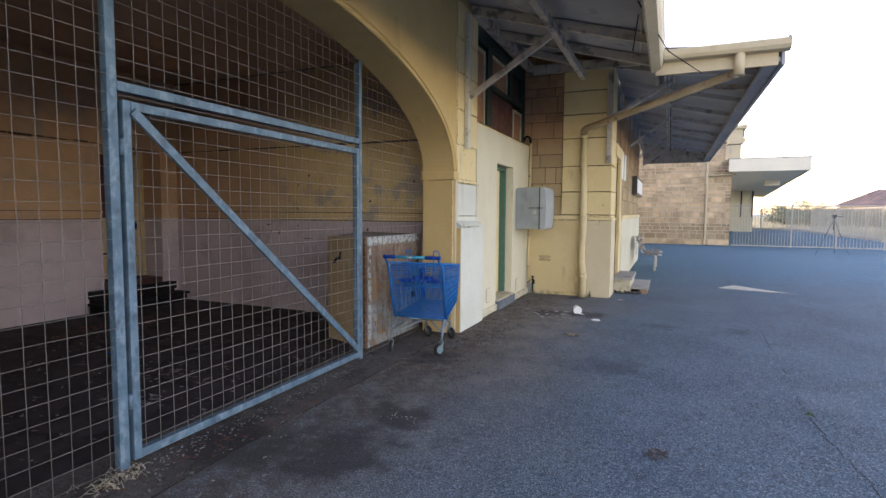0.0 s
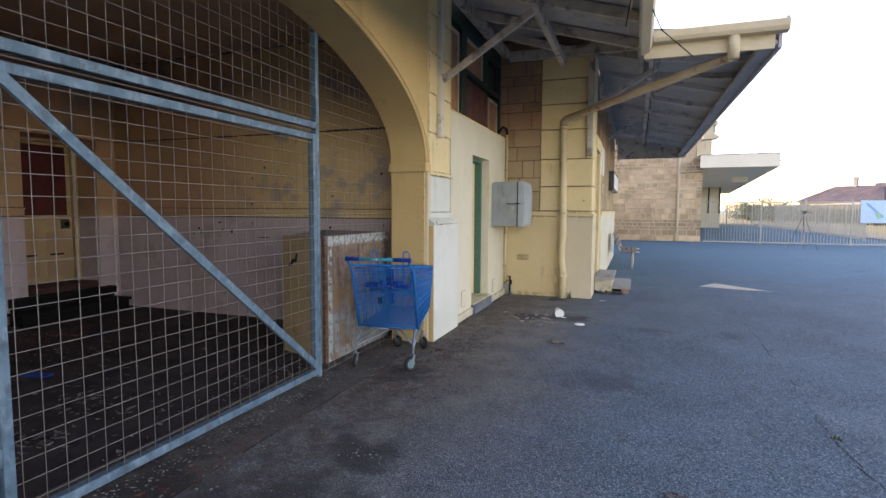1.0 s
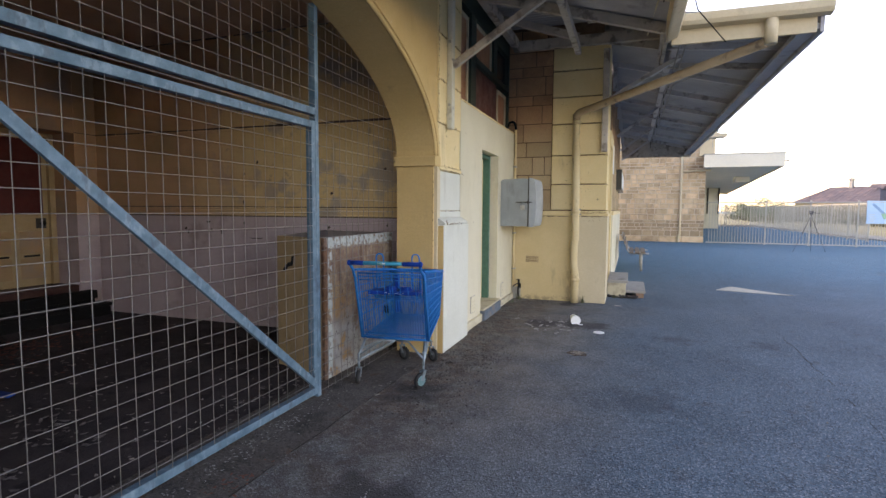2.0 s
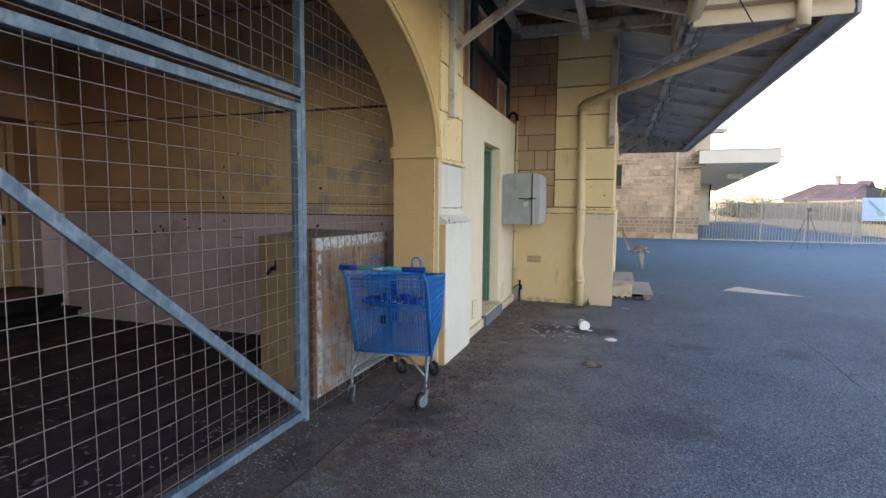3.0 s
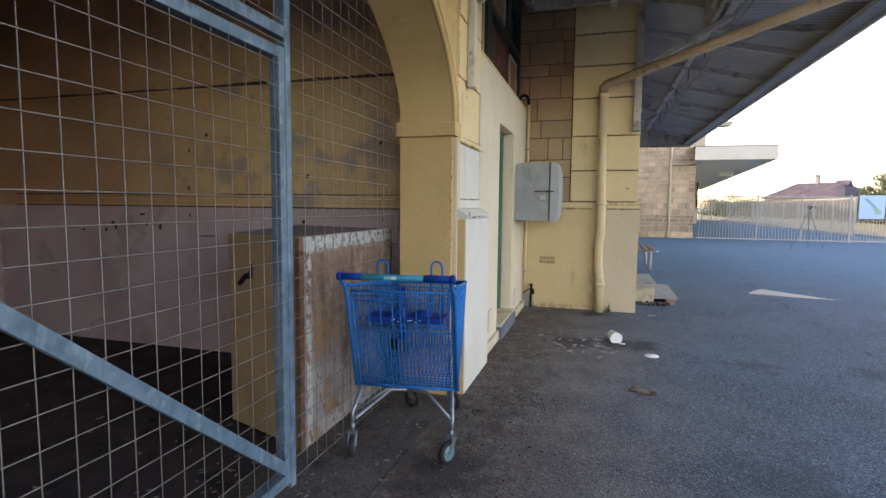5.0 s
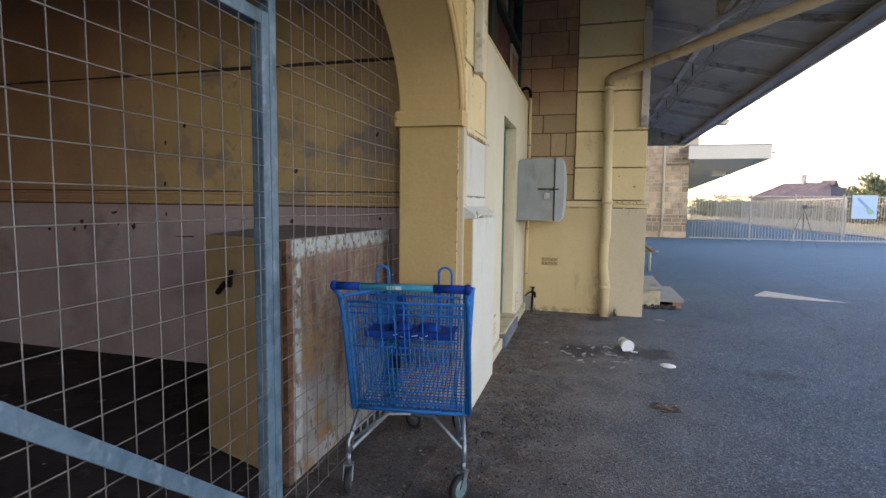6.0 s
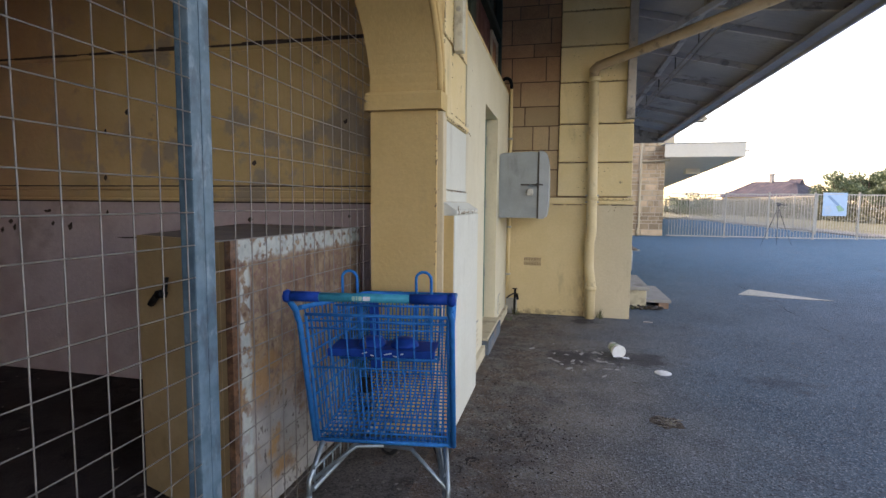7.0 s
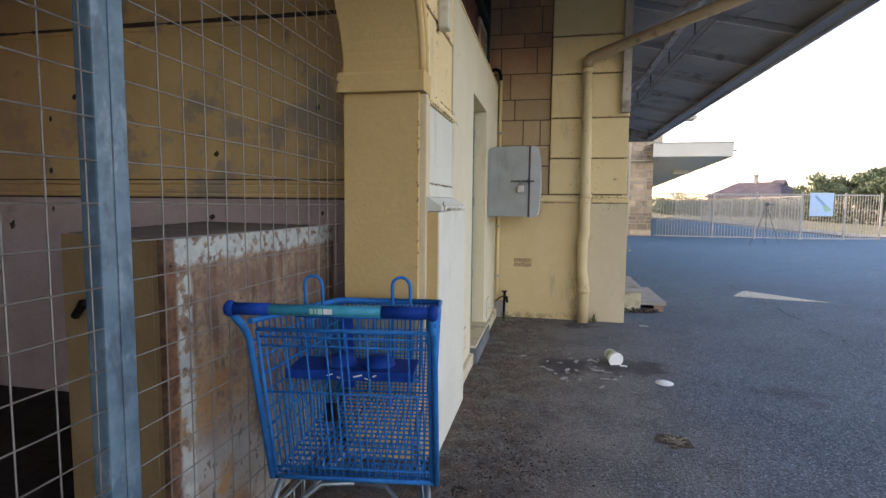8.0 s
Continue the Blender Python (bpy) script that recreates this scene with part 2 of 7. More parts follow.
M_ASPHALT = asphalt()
M_SLAB = old_slab()
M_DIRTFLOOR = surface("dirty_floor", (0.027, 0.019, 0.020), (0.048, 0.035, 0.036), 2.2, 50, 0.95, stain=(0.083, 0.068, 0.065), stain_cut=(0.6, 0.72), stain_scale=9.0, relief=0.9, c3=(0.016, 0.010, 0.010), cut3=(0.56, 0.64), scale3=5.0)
M_OCHRE = surface("ochre_paint", (0.562, 0.383, 0.164), (0.607, 0.421, 0.190), 1.6, 45, 0.72, stain=(0.372, 0.262, 0.124), stain_cut=(0.58, 0.8), stain_squash=(1, 1, 0.3), relief=0.3, c3=(0.607, 0.495, 0.318), cut3=(0.72, 0.78), scale3=9.0)
M_CREAM = surface("cream_paint", (0.695, 0.535, 0.273), (0.742, 0.589, 0.334), 1.6, 45, 0.72, stain=(0.394, 0.308, 0.179), stain_cut=(0.58, 0.76), stain_squash=(1, 1, 0.3), relief=0.35, c3=(0.150, 0.108, 0.069), cut3=(0.70, 0.76), scale3=7.0)
M_COOLWHITE = surface("cool_white_paint", (0.56, 0.57, 0.50), (0.61, 0.62, 0.55), 1.4, 40, 0.7, stain=(0.40, 0.385, 0.32), stain_cut=(0.56, 0.74), stain_squash=(1, 1, 0.3), relief=0.15)
M_WHITE = surface("off_white_paint", (0.593, 0.540, 0.399), (0.645, 0.591, 0.442), 1.4, 40, 0.7, stain=(0.447, 0.389, 0.271), stain_cut=(0.56, 0.76), stain_squash=(1, 1, 0.3), relief=0.18)


def stained_plinth():
    """Yellow paint with a brown run of damp beside the downpipe and in the corner."""
    m = surface("yellow_plinth_paint", (0.60, 0.455, 0.24), (0.65, 0.50, 0.275), 1.4, 45, 0.72, stain=(0.33, 0.27, 0.16), stain_cut=(0.6, 0.78), stain_squash=(1, 1, 0.3), relief=0.3, c3=(0.20, 0.15, 0.10), cut3=(0.75, 0.79), scale3=7.0)
    nt = m.node_tree
    b = nt.nodes["Principled BSDF"]
    co = nt.nodes["Geometry"].outputs["Position"]
    col = b.inputs["Base Color"].links[0].from_socket
    run = times(nt, axis_mask(nt, co, "X", -1.76, -1.60, 0.16, 7.0), noise_mask(nt, co, 9.0, 0.38, 0.58, 6.0, (1, 1, 0.4)))
    run = times(nt, run, axis_mask(nt, co, "Z", 1.1, 0.35, 0.5, 4.0))
    col = mix(nt, col, (0.17, 0.12, 0.08), times(nt, run, 0.85))
    rising = times(nt, axis_mask(nt, co, "Z", 0.10, 0.02, 0.12, 9.0), noise_mask(nt, co, 14.0, 0.42, 0.6, 6.0))
    col = mix(nt, col, (0.30, 0.23, 0.13), times(nt, rising, 0.8))
    nt.links.new(col, b.inputs["Base Color"])
    return m


M_PLINTH = stained_plinth()
M_BUFF = surface("buff_plinth_paint", (0.57, 0.475, 0.315), (0.61, 0.515, 0.355), 1.4, 45, 0.75, stain=(0.38, 0.31, 0.22), stain_cut=(0.56, 0.74), stain_squash=(1, 1, 0.4), relief=0.3, c3=(0.17, 0.14, 0.10), cut3=(0.72, 0.77), scale3=9.0)
M_PIPE = surface("tan_pipe_paint", (0.376, 0.270, 0.158), (0.440, 0.329, 0.205), 2.5, 45, 0.6, stain=(0.128, 0.089, 0.059), stain_cut=(0.56, 0.72), stain_scale=7.0, relief=0.2)
M_PIPELOW = surface("cream_pipe_paint", (0.626, 0.493, 0.281), (0.672, 0.546, 0.328), 2.5, 45, 0.6, stain=(0.276, 0.211, 0.133), stain_cut=(0.58, 0.74), stain_scale=7.0, relief=0.2)


def faded_shaded_wall():
    """Old distemper, red-brown inside and faded olive by the arch; the dimmer light deep inside is put into the colour.
    """
    m = surface("faded_shaded_ochre_wall", (0.48, 0.275, 0.155), (0.54, 0.325, 0.185), 0.9, 30, 0.85, stain=(0.34, 0.25, 0.19), stain_cut=(0.52, 0.66), stain_scale=1.7, relief=0.3, c3=(0.38, 0.245, 0.13), cut3=(0.5, 0.7), scale3=0.8)
    nt = m.node_tree
    b = nt.nodes["Principled BSDF"]
    co = nt.nodes["Geometry"].outputs["Position"]
    col = b.inputs["Base Color"].links[0].from_socket
    olive = mix(nt, (0.63, 0.445, 0.205), (0.69, 0.50, 0.25), noise_mask(nt, co, 3.0, 0.35, 0.65, 6.0))
    olive = mix(nt, olive, (0.30, 0.275, 0.25), times(nt, noise_mask(nt, co, 2.3, 0.53, 0.63, 7.0), 0.75))
    olive = mix(nt, olive, (0.20, 0.165, 0.14), times(nt, noise_mask(nt, co, 4.1, 0.63, 0.70, 6.0), 0.6))
    col = mix(nt, col, olive, times(nt, axis_mask(nt, co, "X", -6.6, -4.4, 1.6, 0.8), 0.9))
    nt.links.new(col, b.inputs["Base Color"])
    return m


M_IN_OCHRE = faded_shaded_wall()
M_IN_LILAC = surface("faded_mauve_wall", (0.482, 0.378, 0.391), (0.533, 0.430, 0.443), 1.0, 35, 0.85, stain=(0.310, 0.232, 0.224), stain_cut=(0.58, 0.74), stain_scale=2.0, relief=0.3, c3=(0.387, 0.288, 0.284), cut3=(0.5, 0.68), scale3=0.9)
M_IN_DARK = surface("brown_plaster", (0.46, 0.31, 0.21), (0.54, 0.37, 0.26), 1.2, 30, 0.9, relief=0.3)
M_CRACK = plain("dark_crack", (0.075, 0.05, 0.04), 0.95, vary=0.5)
M_SAND = tooled_stone()
M_JOINT = surface("stone_joint", (0.17, 0.10, 0.065), (0.23, 0.145, 0.095), 8.0, 60, 0.95)
M_STONE = surface("pale_sandstone", (0.593, 0.422, 0.254), (0.697, 0.524, 0.343), 3.0, 30, 0.9, relief=0.6, vary=0.24, stain=(0.312, 0.194, 0.116), stain_cut=(0.5, 0.7), stain_scale=1.2)
M_STONE_DARK = surface("brown_footing_stone", (0.36, 0.25, 0.15), (0.45, 0.33, 0.21), 3.0, 30, 0.9, relief=0.6, vary=0.17)
M_MORTAR = surface("pale_mortar", (0.653, 0.529, 0.396), (0.704, 0.582, 0.441), 5.0, 40, 0.95)
M_GALV = galvanised()
M_WIRE = plain("galvanised_wire", (0.215, 0.198, 0.187), 0.6, 0.3)
M_RUST = rusted()
M_TIMBER = surface("grey_painted_timber", (0.42, 0.375, 0.32), (0.53, 0.475, 0.41), 6.0, 60, 0.8, stain=(0.135, 0.112, 0.10), stain_cut=(0.50, 0.63), stain_scale=5.0, relief=0.25)
M_RAFTER = surface("pale_grey_rafter_paint", (0.50, 0.49, 0.50), (0.58, 0.57, 0.57), 5.0, 60, 0.75, stain=(0.20, 0.185, 0.185), stain_cut=(0.52, 0.66), stain_scale=5.0, relief=0.25)
M_PALEPOST = surface("chalky_post_paint", (0.54, 0.52, 0.43), (0.60, 0.58, 0.49), 5.0, 60, 0.8, stain=(0.24, 0.21, 0.17), stain_cut=(0.56, 0.72), stain_scale=6.0, relief=0.3)
M_IRON = surface("zinc_roof_sheet", (0.360, 0.361, 0.387), (0.440, 0.437, 0.450), 1.5, 40, 0.6, 0.2, stain=(0.130, 0.114, 0.117), stain_cut=(0.58, 0.72), stain_scale=1.4)
M_FASCIA = surface("buff_fascia_paint", (0.58, 0.465, 0.30), (0.64, 0.525, 0.35), 2.0, 45, 0.65, stain=(0.4, 0.31, 0.2), stain_cut=(0.6, 0.75))
M_GREEN = plain("dark_green_paint", (0.014, 0.036, 0.028), 0.5)
M_DOORGREEN = plain("green_door_paint", (0.05, 0.16, 0.12), 0.5)
M_ORANGE = surface("orange_board", (0.34, 0.15, 0.075), (0.42, 0.20, 0.11), 4.0, 40, 0.6)
M_MAROON = surface("maroon_board", (0.10, 0.035, 0.03), (0.15, 0.06, 0.05), 4.0, 40, 0.45)
M_RED = surface("dark_red_panel", (0.075, 0.010, 0.010), (0.10, 0.015, 0.013), 4.0, 40, 0.6)
M_SILLRED = surface("red_brown_sill", (0.055, 0.022, 0.018), (0.085, 0.036, 0.028), 6.0, 50, 0.7)
M_BLACK = plain("black_paint", (0.010, 0.0095, 0.010), 0.8, spec=0.2)
M_GREY = surface("grey_cabinet_paint", (0.258, 0.288, 0.291), (0.301, 0.335, 0.339), 4.0, 50, 0.55, 0.0, stain=(0.172, 0.186, 0.184), stain_cut=(0.62, 0.75), stain_scale=5.0, stain_squash=(1, 1, 0.25))
M_CABDOOR = surface("pale_grey_door_paint", (0.32, 0.36, 0.375), (0.38, 0.42, 0.435), 4.0, 50, 0.45, 0.0, stain=(0.2, 0.21, 0.21), stain_cut=(0.6, 0.75), stain_scale=5.0, stain_squash=(1, 1, 0.25))
M_STEEL = plain("dull_steel", (0.42, 0.42, 0.40), 0.4, 0.8)
M_BRASS = plain("worn_padlock_steel", (0.45, 0.45, 0.43), 0.35, 0.7)
M_DARKSTEEL = plain("dark_worn_steel", (0.07, 0.065, 0.06), 0.55, 0.4)
M_BLUE = plain("blue_plastic_coating", (0.0, 0.165, 0.47), 0.42, 0, 0.02, 0.2)
M_NAVY = plain("navy_plastic", (0.0, 0.045, 0.27), 0.5, 0, 0.08)
M_TEAL = plain("teal_plastic", (0.0, 0.29, 0.42), 0.45, 0, 0.2)
M_PALE = plain("pale_print", (0.55, 0.62, 0.66), 0.5)
M_HANDPRINT = plain("faded_print", (0.30, 0.50, 0.42), 0.5)
M_CHROME = plain("zinc_plated_steel", (0.25, 0.31, 0.34), 0.40, 0.7)
M_RUBBER = plain("dark_rubber", (0.012, 0.012, 0.014), 0.75)
M_HUB = plain("dark_grey_hub", (0.07, 0.075, 0.08), 0.6)
M_WHEEL = plain("teal_grey_wheel", (0.12, 0.25, 0.27), 0.6)
M_BOARD = surface("yellow_board", (0.391, 0.268, 0.140), (0.442, 0.310, 0.170), 3.0, 40, 0.7, stain=(0.255, 0.170, 0.085), stain_cut=(0.6, 0.75))
M_TOPDUST = surface("dusty_top", (0.17, 0.14, 0.13), (0.22, 0.18, 0.16), 4.0, 40, 0.9)
M_STEP = surface("step_concrete", (0.30, 0.29, 0.27), (0.38, 0.37, 0.34), 4.0, 50, 0.85, stain=(0.17, 0.15, 0.13), stain_cut=(0.55, 0.7))
M_LEDGE = surface("dusty_cream_ledge", (0.50, 0.44, 0.31), (0.57, 0.51, 0.37), 3.0, 45, 0.85, stain=(0.25, 0.21, 0.16), stain_cut=(0.5, 0.68), stain_scale=5.0)
M_DOORSTEP = surface("blue_grey_doorstep", (0.07, 0.105, 0.14), (0.12, 0.15, 0.18), 5.0, 50, 0.75, stain=(0.2, 0.16, 0.12), stain_cut=(0.5, 0.65))
M_BRICK = surface("red_brick", (0.288, 0.166, 0.108), (0.336, 0.221, 0.157), 9.0, 60, 0.9)
M_TEALPAINT = plain("teal_paint", (0.12, 0.26, 0.27), 0.6)
M_TRIPOD = plain("dark_grey_anodised", (0.085, 0.085, 0.095), 0.5, 0.3)
M_FENCE = plain("white_fence_paint", (0.47, 0.45, 0.39), 0.5)
M_CONC_WHITE = surface("white_canopy_paint", (0.824, 0.730, 0.572), (0.865, 0.769, 0.607), 0.8, 20, 0.7)
M_SOFFIT = surface("cream_soffit_paint", (0.84, 0.74, 0.58), (0.88, 0.78, 0.62), 0.8, 20, 0.8)
M_CUP = plain("white_paper", (0.82, 0.83, 0.82), 0.5, vary=0.06)
M_CUPPRINT = plain("green_print", (0.42, 0.52, 0.36), 0.5)
M_SOILBIT = plain("dark_soil", (0.045, 0.034, 0.028), 0.95, vary=0.5, scale=40)
M_GRIT = plain("grit", (0.21, 0.19, 0.165), 0.9)
M_LITTER = plain("grey_litter", (0.38, 0.36, 0.34), 0.8)
M_LEAF = plain("leaf_green", (0.14, 0.19, 0.105), 0.7, vary=0.4, scale=0.9)
M_SCRUB = plain("dry_scrub", (0.14, 0.145, 0.075), 0.9, vary=0.5, scale=0.7)
M_BARK = plain("bark", (0.11, 0.085, 0.06), 0.9)
M_GRASS = surface("dry_grass", (0.12, 0.122, 0.06), (0.17, 0.16, 0.09), 0.35, 6, 0.95, relief=0.6)
M_ROOFRED = surface("plum_roof_sheet", (0.066, 0.061, 0.074), (0.100, 0.086, 0.098), 0.5, 8, 0.85, stain=(0.150, 0.108, 0.105), stain_cut=(0.5, 0.65), stain_scale=0.9)
M_HEDGE = plain("olive_hedge", (0.135, 0.135, 0.075), 0.9, vary=0.35, scale=0.4)
M_PATH = surface("pale_concrete", (0.20, 0.19, 0.165), (0.25, 0.235, 0.205), 0.5, 10, 0.85)
# pale cream tone standing in for sunlight on the asphalt
M_SUNPATCH = surface("sunlit_patch_cream", (0.48, 0.45, 0.36), (0.60, 0.565, 0.46), 12.0, 80, 0.8, c3=(0.16, 0.17, 0.17), cut3=(0.56, 0.64), scale3=45, stain=(0.2, 0.2, 0.19), stain_cut=(0.58, 0.7), stain_scale=5.0)
M_BENCH = surface("weathered_slat", (0.20, 0.15, 0.11), (0.27, 0.21, 0.16), 8.0, 60, 0.8)
M_SIGNBLUE = plain("map_blue", (0.38, 0.58, 0.76), 0.4, vary=0.08, scale=6)
M_MAPDARK = plain("map_dark_blue", (0.20, 0.38, 0.60), 0.4)
M_MAPGREEN = plain("map_green", (0.26, 0.52, 0.34), 0.4)
M_SCREEN = plain("dark_glazed_panel", (0.03, 0.035, 0.04), 0.25)
M_STRAW = plain("straw", (0.42, 0.36, 0.27), 0.9)
M_REDLEAF = plain("red_brown_leaf", (0.22, 0.075, 0.05), 0.9, vary=0.5, scale=30)
M_DEBRIS = plain("dusty_debris", (0.27, 0.235, 0.225), 0.9, vary=0.6, scale=18)


# ---- mesh helpers ----
def bm_box(bm, x0, y0, z0, x1, y1, z1, bev=0.0):
    vs = [bm.verts.new((x, y, z)) for z in (z0, z1) for x, y in ((x0, y0), (x1, y0), (x1, y1), (x0, y1))]
    fs = [bm.faces.new([vs[i] for i in f]) for f in ((3, 2, 1, 0), (4, 5, 6, 7), (0, 1, 5, 4), (1, 2, 6, 5), (2, 3, 7, 6), (3, 0, 4, 7))]
    if bev:
        es = list({e for f in fs for e in f.edges})
        bmesh.ops.bevel(bm, geom=es, offset=bev, segments=2, affect='EDGES', profile=0.6)


def frame_of(d):
    d = d.normalized()
    u = d.cross(Vector((0, 0, 1)) if abs(d.z) < 0.9 else Vector((1, 0, 0))).normalized()
    return u, d.cross(u).normalized()


def bm_tube(bm, pts, r, n=6, r2=None, cap=True):
    """A round bar along points, with mitred bends."""
    pts = [Vector(p) for p in pts]
    rings = []
    u = None
    for i, p in enumerate(pts):
        a = (pts[i] - pts[i - 1]).normalized() if i else None
        b = (pts[i + 1] - pts[i]).normalized() if i + 1 < len(pts) else None
        d = (a + b) if a and b else (a or b)
        d = d.normalized()
        if u is None:
            u, v = frame_of(d)
        else:
            u = (u - d * u.dot(d)).normalized()
            v = d.cross(u)
        k = 1 / max(0.4, d.dot(a)) if a and b else 1
        rad = r if r2 is None else r + (r2 - r) * i / (len(pts) - 1)
        rings.append([bm.verts.new(p + (u * math.cos(2 * math.pi * j / n) + v * math.sin(2 * math.pi * j / n)) * rad * k) for j in range(n)])
    for s, t in zip(rings, rings[1:]):
        for j in range(n):
            f = bm.faces.new((s[j], s[(j + 1) % n], t[(j + 1) % n], t[j]))
            f.smooth = True
    if cap:
        bm.faces.new(rings[0][::-1])
        bm.faces.new(rings[-1])


def bm_beam(bm, p, q, w, h, up=(0, 0, 1)):
    """A squared bar from p to q, w wide and h deep."""
    p, q = Vector(p), Vector(q)
    d = (q - p).normalized()
    u = d.cross(Vector(up)).normalized()
    v = u.cross(d)
    a = [[bm.verts.new(c + u * sx * w / 2 + v * sy * h / 2) for sx, sy in ((-1, -1), (1, -1), (1, 1), (-1, 1))] for c in (p, q)]
    for j in range(4):
        bm.faces.new((a[0][j], a[0][(j + 1) % 4], a[1][(j + 1) % 4], a[1][j]))
    bm.faces.new(a[0][::-1])
    bm.faces.new(a[1])


def bm_prism(bm, pts, axis, lo, hi):
    """A closed outline (two coordinates) pushed along one axis."""
    def put(p, w):
        return {"x": (w, p[0], p[1]), "y": (p[0], w, p[1]), "z": (p[0], p[1], w)}[axis]
    a = [bm.verts.new(put(p, lo)) for p in pts]
    b = [bm.verts.new(put(p, hi)) for p in pts]
    n = len(pts)
    for i in range(n):
        bm.faces.new((a[i], a[(i + 1) % n], b[(i + 1) % n], b[i]))
    bm.faces.new(a[::-1])
    bm.faces.new(b)


def bm_lathe(bm, prof, c, axis=(0, 0, 1), n=16):
    """A turned form: prof holds (radius, height) along the axis from c."""
    c, d = Vector(c), Vector(axis).normalized()
    u, v = frame_of(d)
    rings = [[bm.verts.new(c + d * h + (u * math.cos(2 * math.pi * j / n) + v * math.sin(2 * math.pi * j / n)) * r) for j in range(n)] for r, h in prof]
    for s, t in zip(rings, rings[1:]):
        for j in range(n):
            f = bm.faces.new((s[j], s[(j + 1) % n], t[(j + 1) % n], t[j]))
            f.smooth = True
    bm.faces.new(rings[0][::-1])
    bm.faces.new(rings[-1])


def thing(name, at, label, category, group="", kind=""):
    ob = new(name)
    ob.empty_display_size = 0.1
    ob.matrix_basis = pose(*at)
    return tagged(ob, label, category, group, kind)


def finish(bm):
    bmesh.ops.recalc_face_normals(bm, faces=bm.faces)
    return bm


def part(name, bm, mat, parent=None, label="", local=False):
    """Links a bmesh as one mesh object. Meshes are built in world places, or in the parent's own (local)."""
    me = bpy.data.meshes.new(name)
    finish(bm).to_mesh(me)
    bm.free()
    me.materials.append(mat)
    ob = new(name, me)
    if parent:
        ob.parent = parent
        if parent.type == 'EMPTY' and not local:
            ob.matrix_parent_inverse = parent.matrix_basis.inverted()
    if label:
        ob["label"] = label
    return ob


def box(name, parent, mat, lo, hi, bev=0.0, label="", local=False):
    bm = bmesh.new()
    bm_box(bm, *lo, *hi, bev)
    return part(name, bm, mat, parent, label, local)


def tube(name, parent, mat, pts, r, n=8, label="", local=False):
    bm = bmesh.new()
    bm_tube(bm, pts, r, n)
    return part(name, bm, mat, parent, label, local)


def beam(name, parent, mat, p, q, w, h, label=""):
    bm = bmesh.new()
    bm_beam(bm, p, q, w, h)
    return part(name, bm, mat, parent, label)


def structure(ob, label, category="wall"):
    return tagged(ob, label, category, kind="structure")


# ---- plan (metres) ----
GATE_X = -3.05                      # plane of the wire screen
ARCH_X0, ARCH_X1 = -3.02, -2.62     # back and face of the arch wall
ARCH_C, ARCH_A, ARCH_B, SPRING = 3.2, 3.08, 1.16, 2.04
WALL_X = -2.60                      # face of the white wall with the door
WING_Y, WING_X = 10.04, -1.10       # end face and side face of the projecting wing
ROOM_X, ROOM_Y, CEIL = -7.9, 6.7, 3.64


def arch_z(y, grow_a=0.0, grow_b=0.0):
    u = (y - ARCH_C) / (ARCH_A + grow_a)
    return SPRING + (ARCH_B + grow_b) * math.sqrt(max(0.0, 1 - u * u))


# ---- ground ----
M_SEAM = plain("dirt_filled_seam", (0.062, 0.052, 0.047), 0.95, spec=0.1, vary=0.5)
bm = bmesh.new()
vs = [bm.verts.new(p) for p in ((-1500, -1500, 0), (1500, -1500, 0), (1500, 1500, 0), (-1500, 1500, 0))]
bm.faces.new(vs)
structure(part("ground", bm, M_ASPHALT), "worn blue-grey asphalt yard with dust and oil marks, sky's blue painted in far off", "ground")

random.seed(4)
bm = bmesh.new()
edge = []
for i in range(60):
    y = -4 + i * 0.18
    edge.append((-2.62 + 0.02 * math.sin(y * 1.3) + random.uniform(-0.010, 0.010), y))
edge = [p for p in edge if p[1] < 6.2]
bm_prism(bm, [(-3.3, -4.0)] + edge + [(-2.60, 6.24), (-3.3, 6.24)], "z", -0.05, 0.0015)
slab = structure(part("pavement", bm, M_SLAB), "stained old concrete threshold along the gate", "pavement")
bm = bmesh.new()
for (xa, ya), (xb, yb) in zip(edge, edge[1:]):
    w0, w1 = random.uniform(0.001, 0.005), random.uniform(0.001, 0.005)
    if random.random() < 0.7:
        bm_prism(bm, [(xa - w0, ya), (xa + w0, ya), (xb + w1, yb), (xb - w1, yb)], "z", -0.02, 0.003)
part("seam", bm, M_SEAM, slab, "dark dirt-filled seam")

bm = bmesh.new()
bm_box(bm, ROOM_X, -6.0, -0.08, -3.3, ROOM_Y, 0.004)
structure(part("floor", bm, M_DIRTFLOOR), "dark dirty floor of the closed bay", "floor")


# ---- arch wall ----
def arch_band(bm, x0, x1, ga0, gb0, ga1, gb1, n=56):
    """A ring between two ellipses over the opening, from spring to spring."""
    rows = []
    for i in range(n + 1):
        th = math.pi * i / n
        a = (ARCH_C + (ARCH_A + ga0) * math.cos(th), SPRING + (ARCH_B + gb0) * math.sin(th))
        b = (ARCH_C + (ARCH_A + ga1) * math.cos(th), SPRING + (ARCH_B + gb1) * math.sin(th))
        rows.append([bm.verts.new((x, *p)) for x, p in ((x0, a), (x1, a), (x1, b), (x0, b))])
    for s, t in zip(rows, rows[1:]):
        for j in range(4):
            f = bm.faces.new((s[j], s[(j + 1) % 4], t[(j + 1) % 4], t[j]))
            f.smooth = False
    bm.faces.new(rows[0])
    bm.faces.new(rows[-1][::-1])


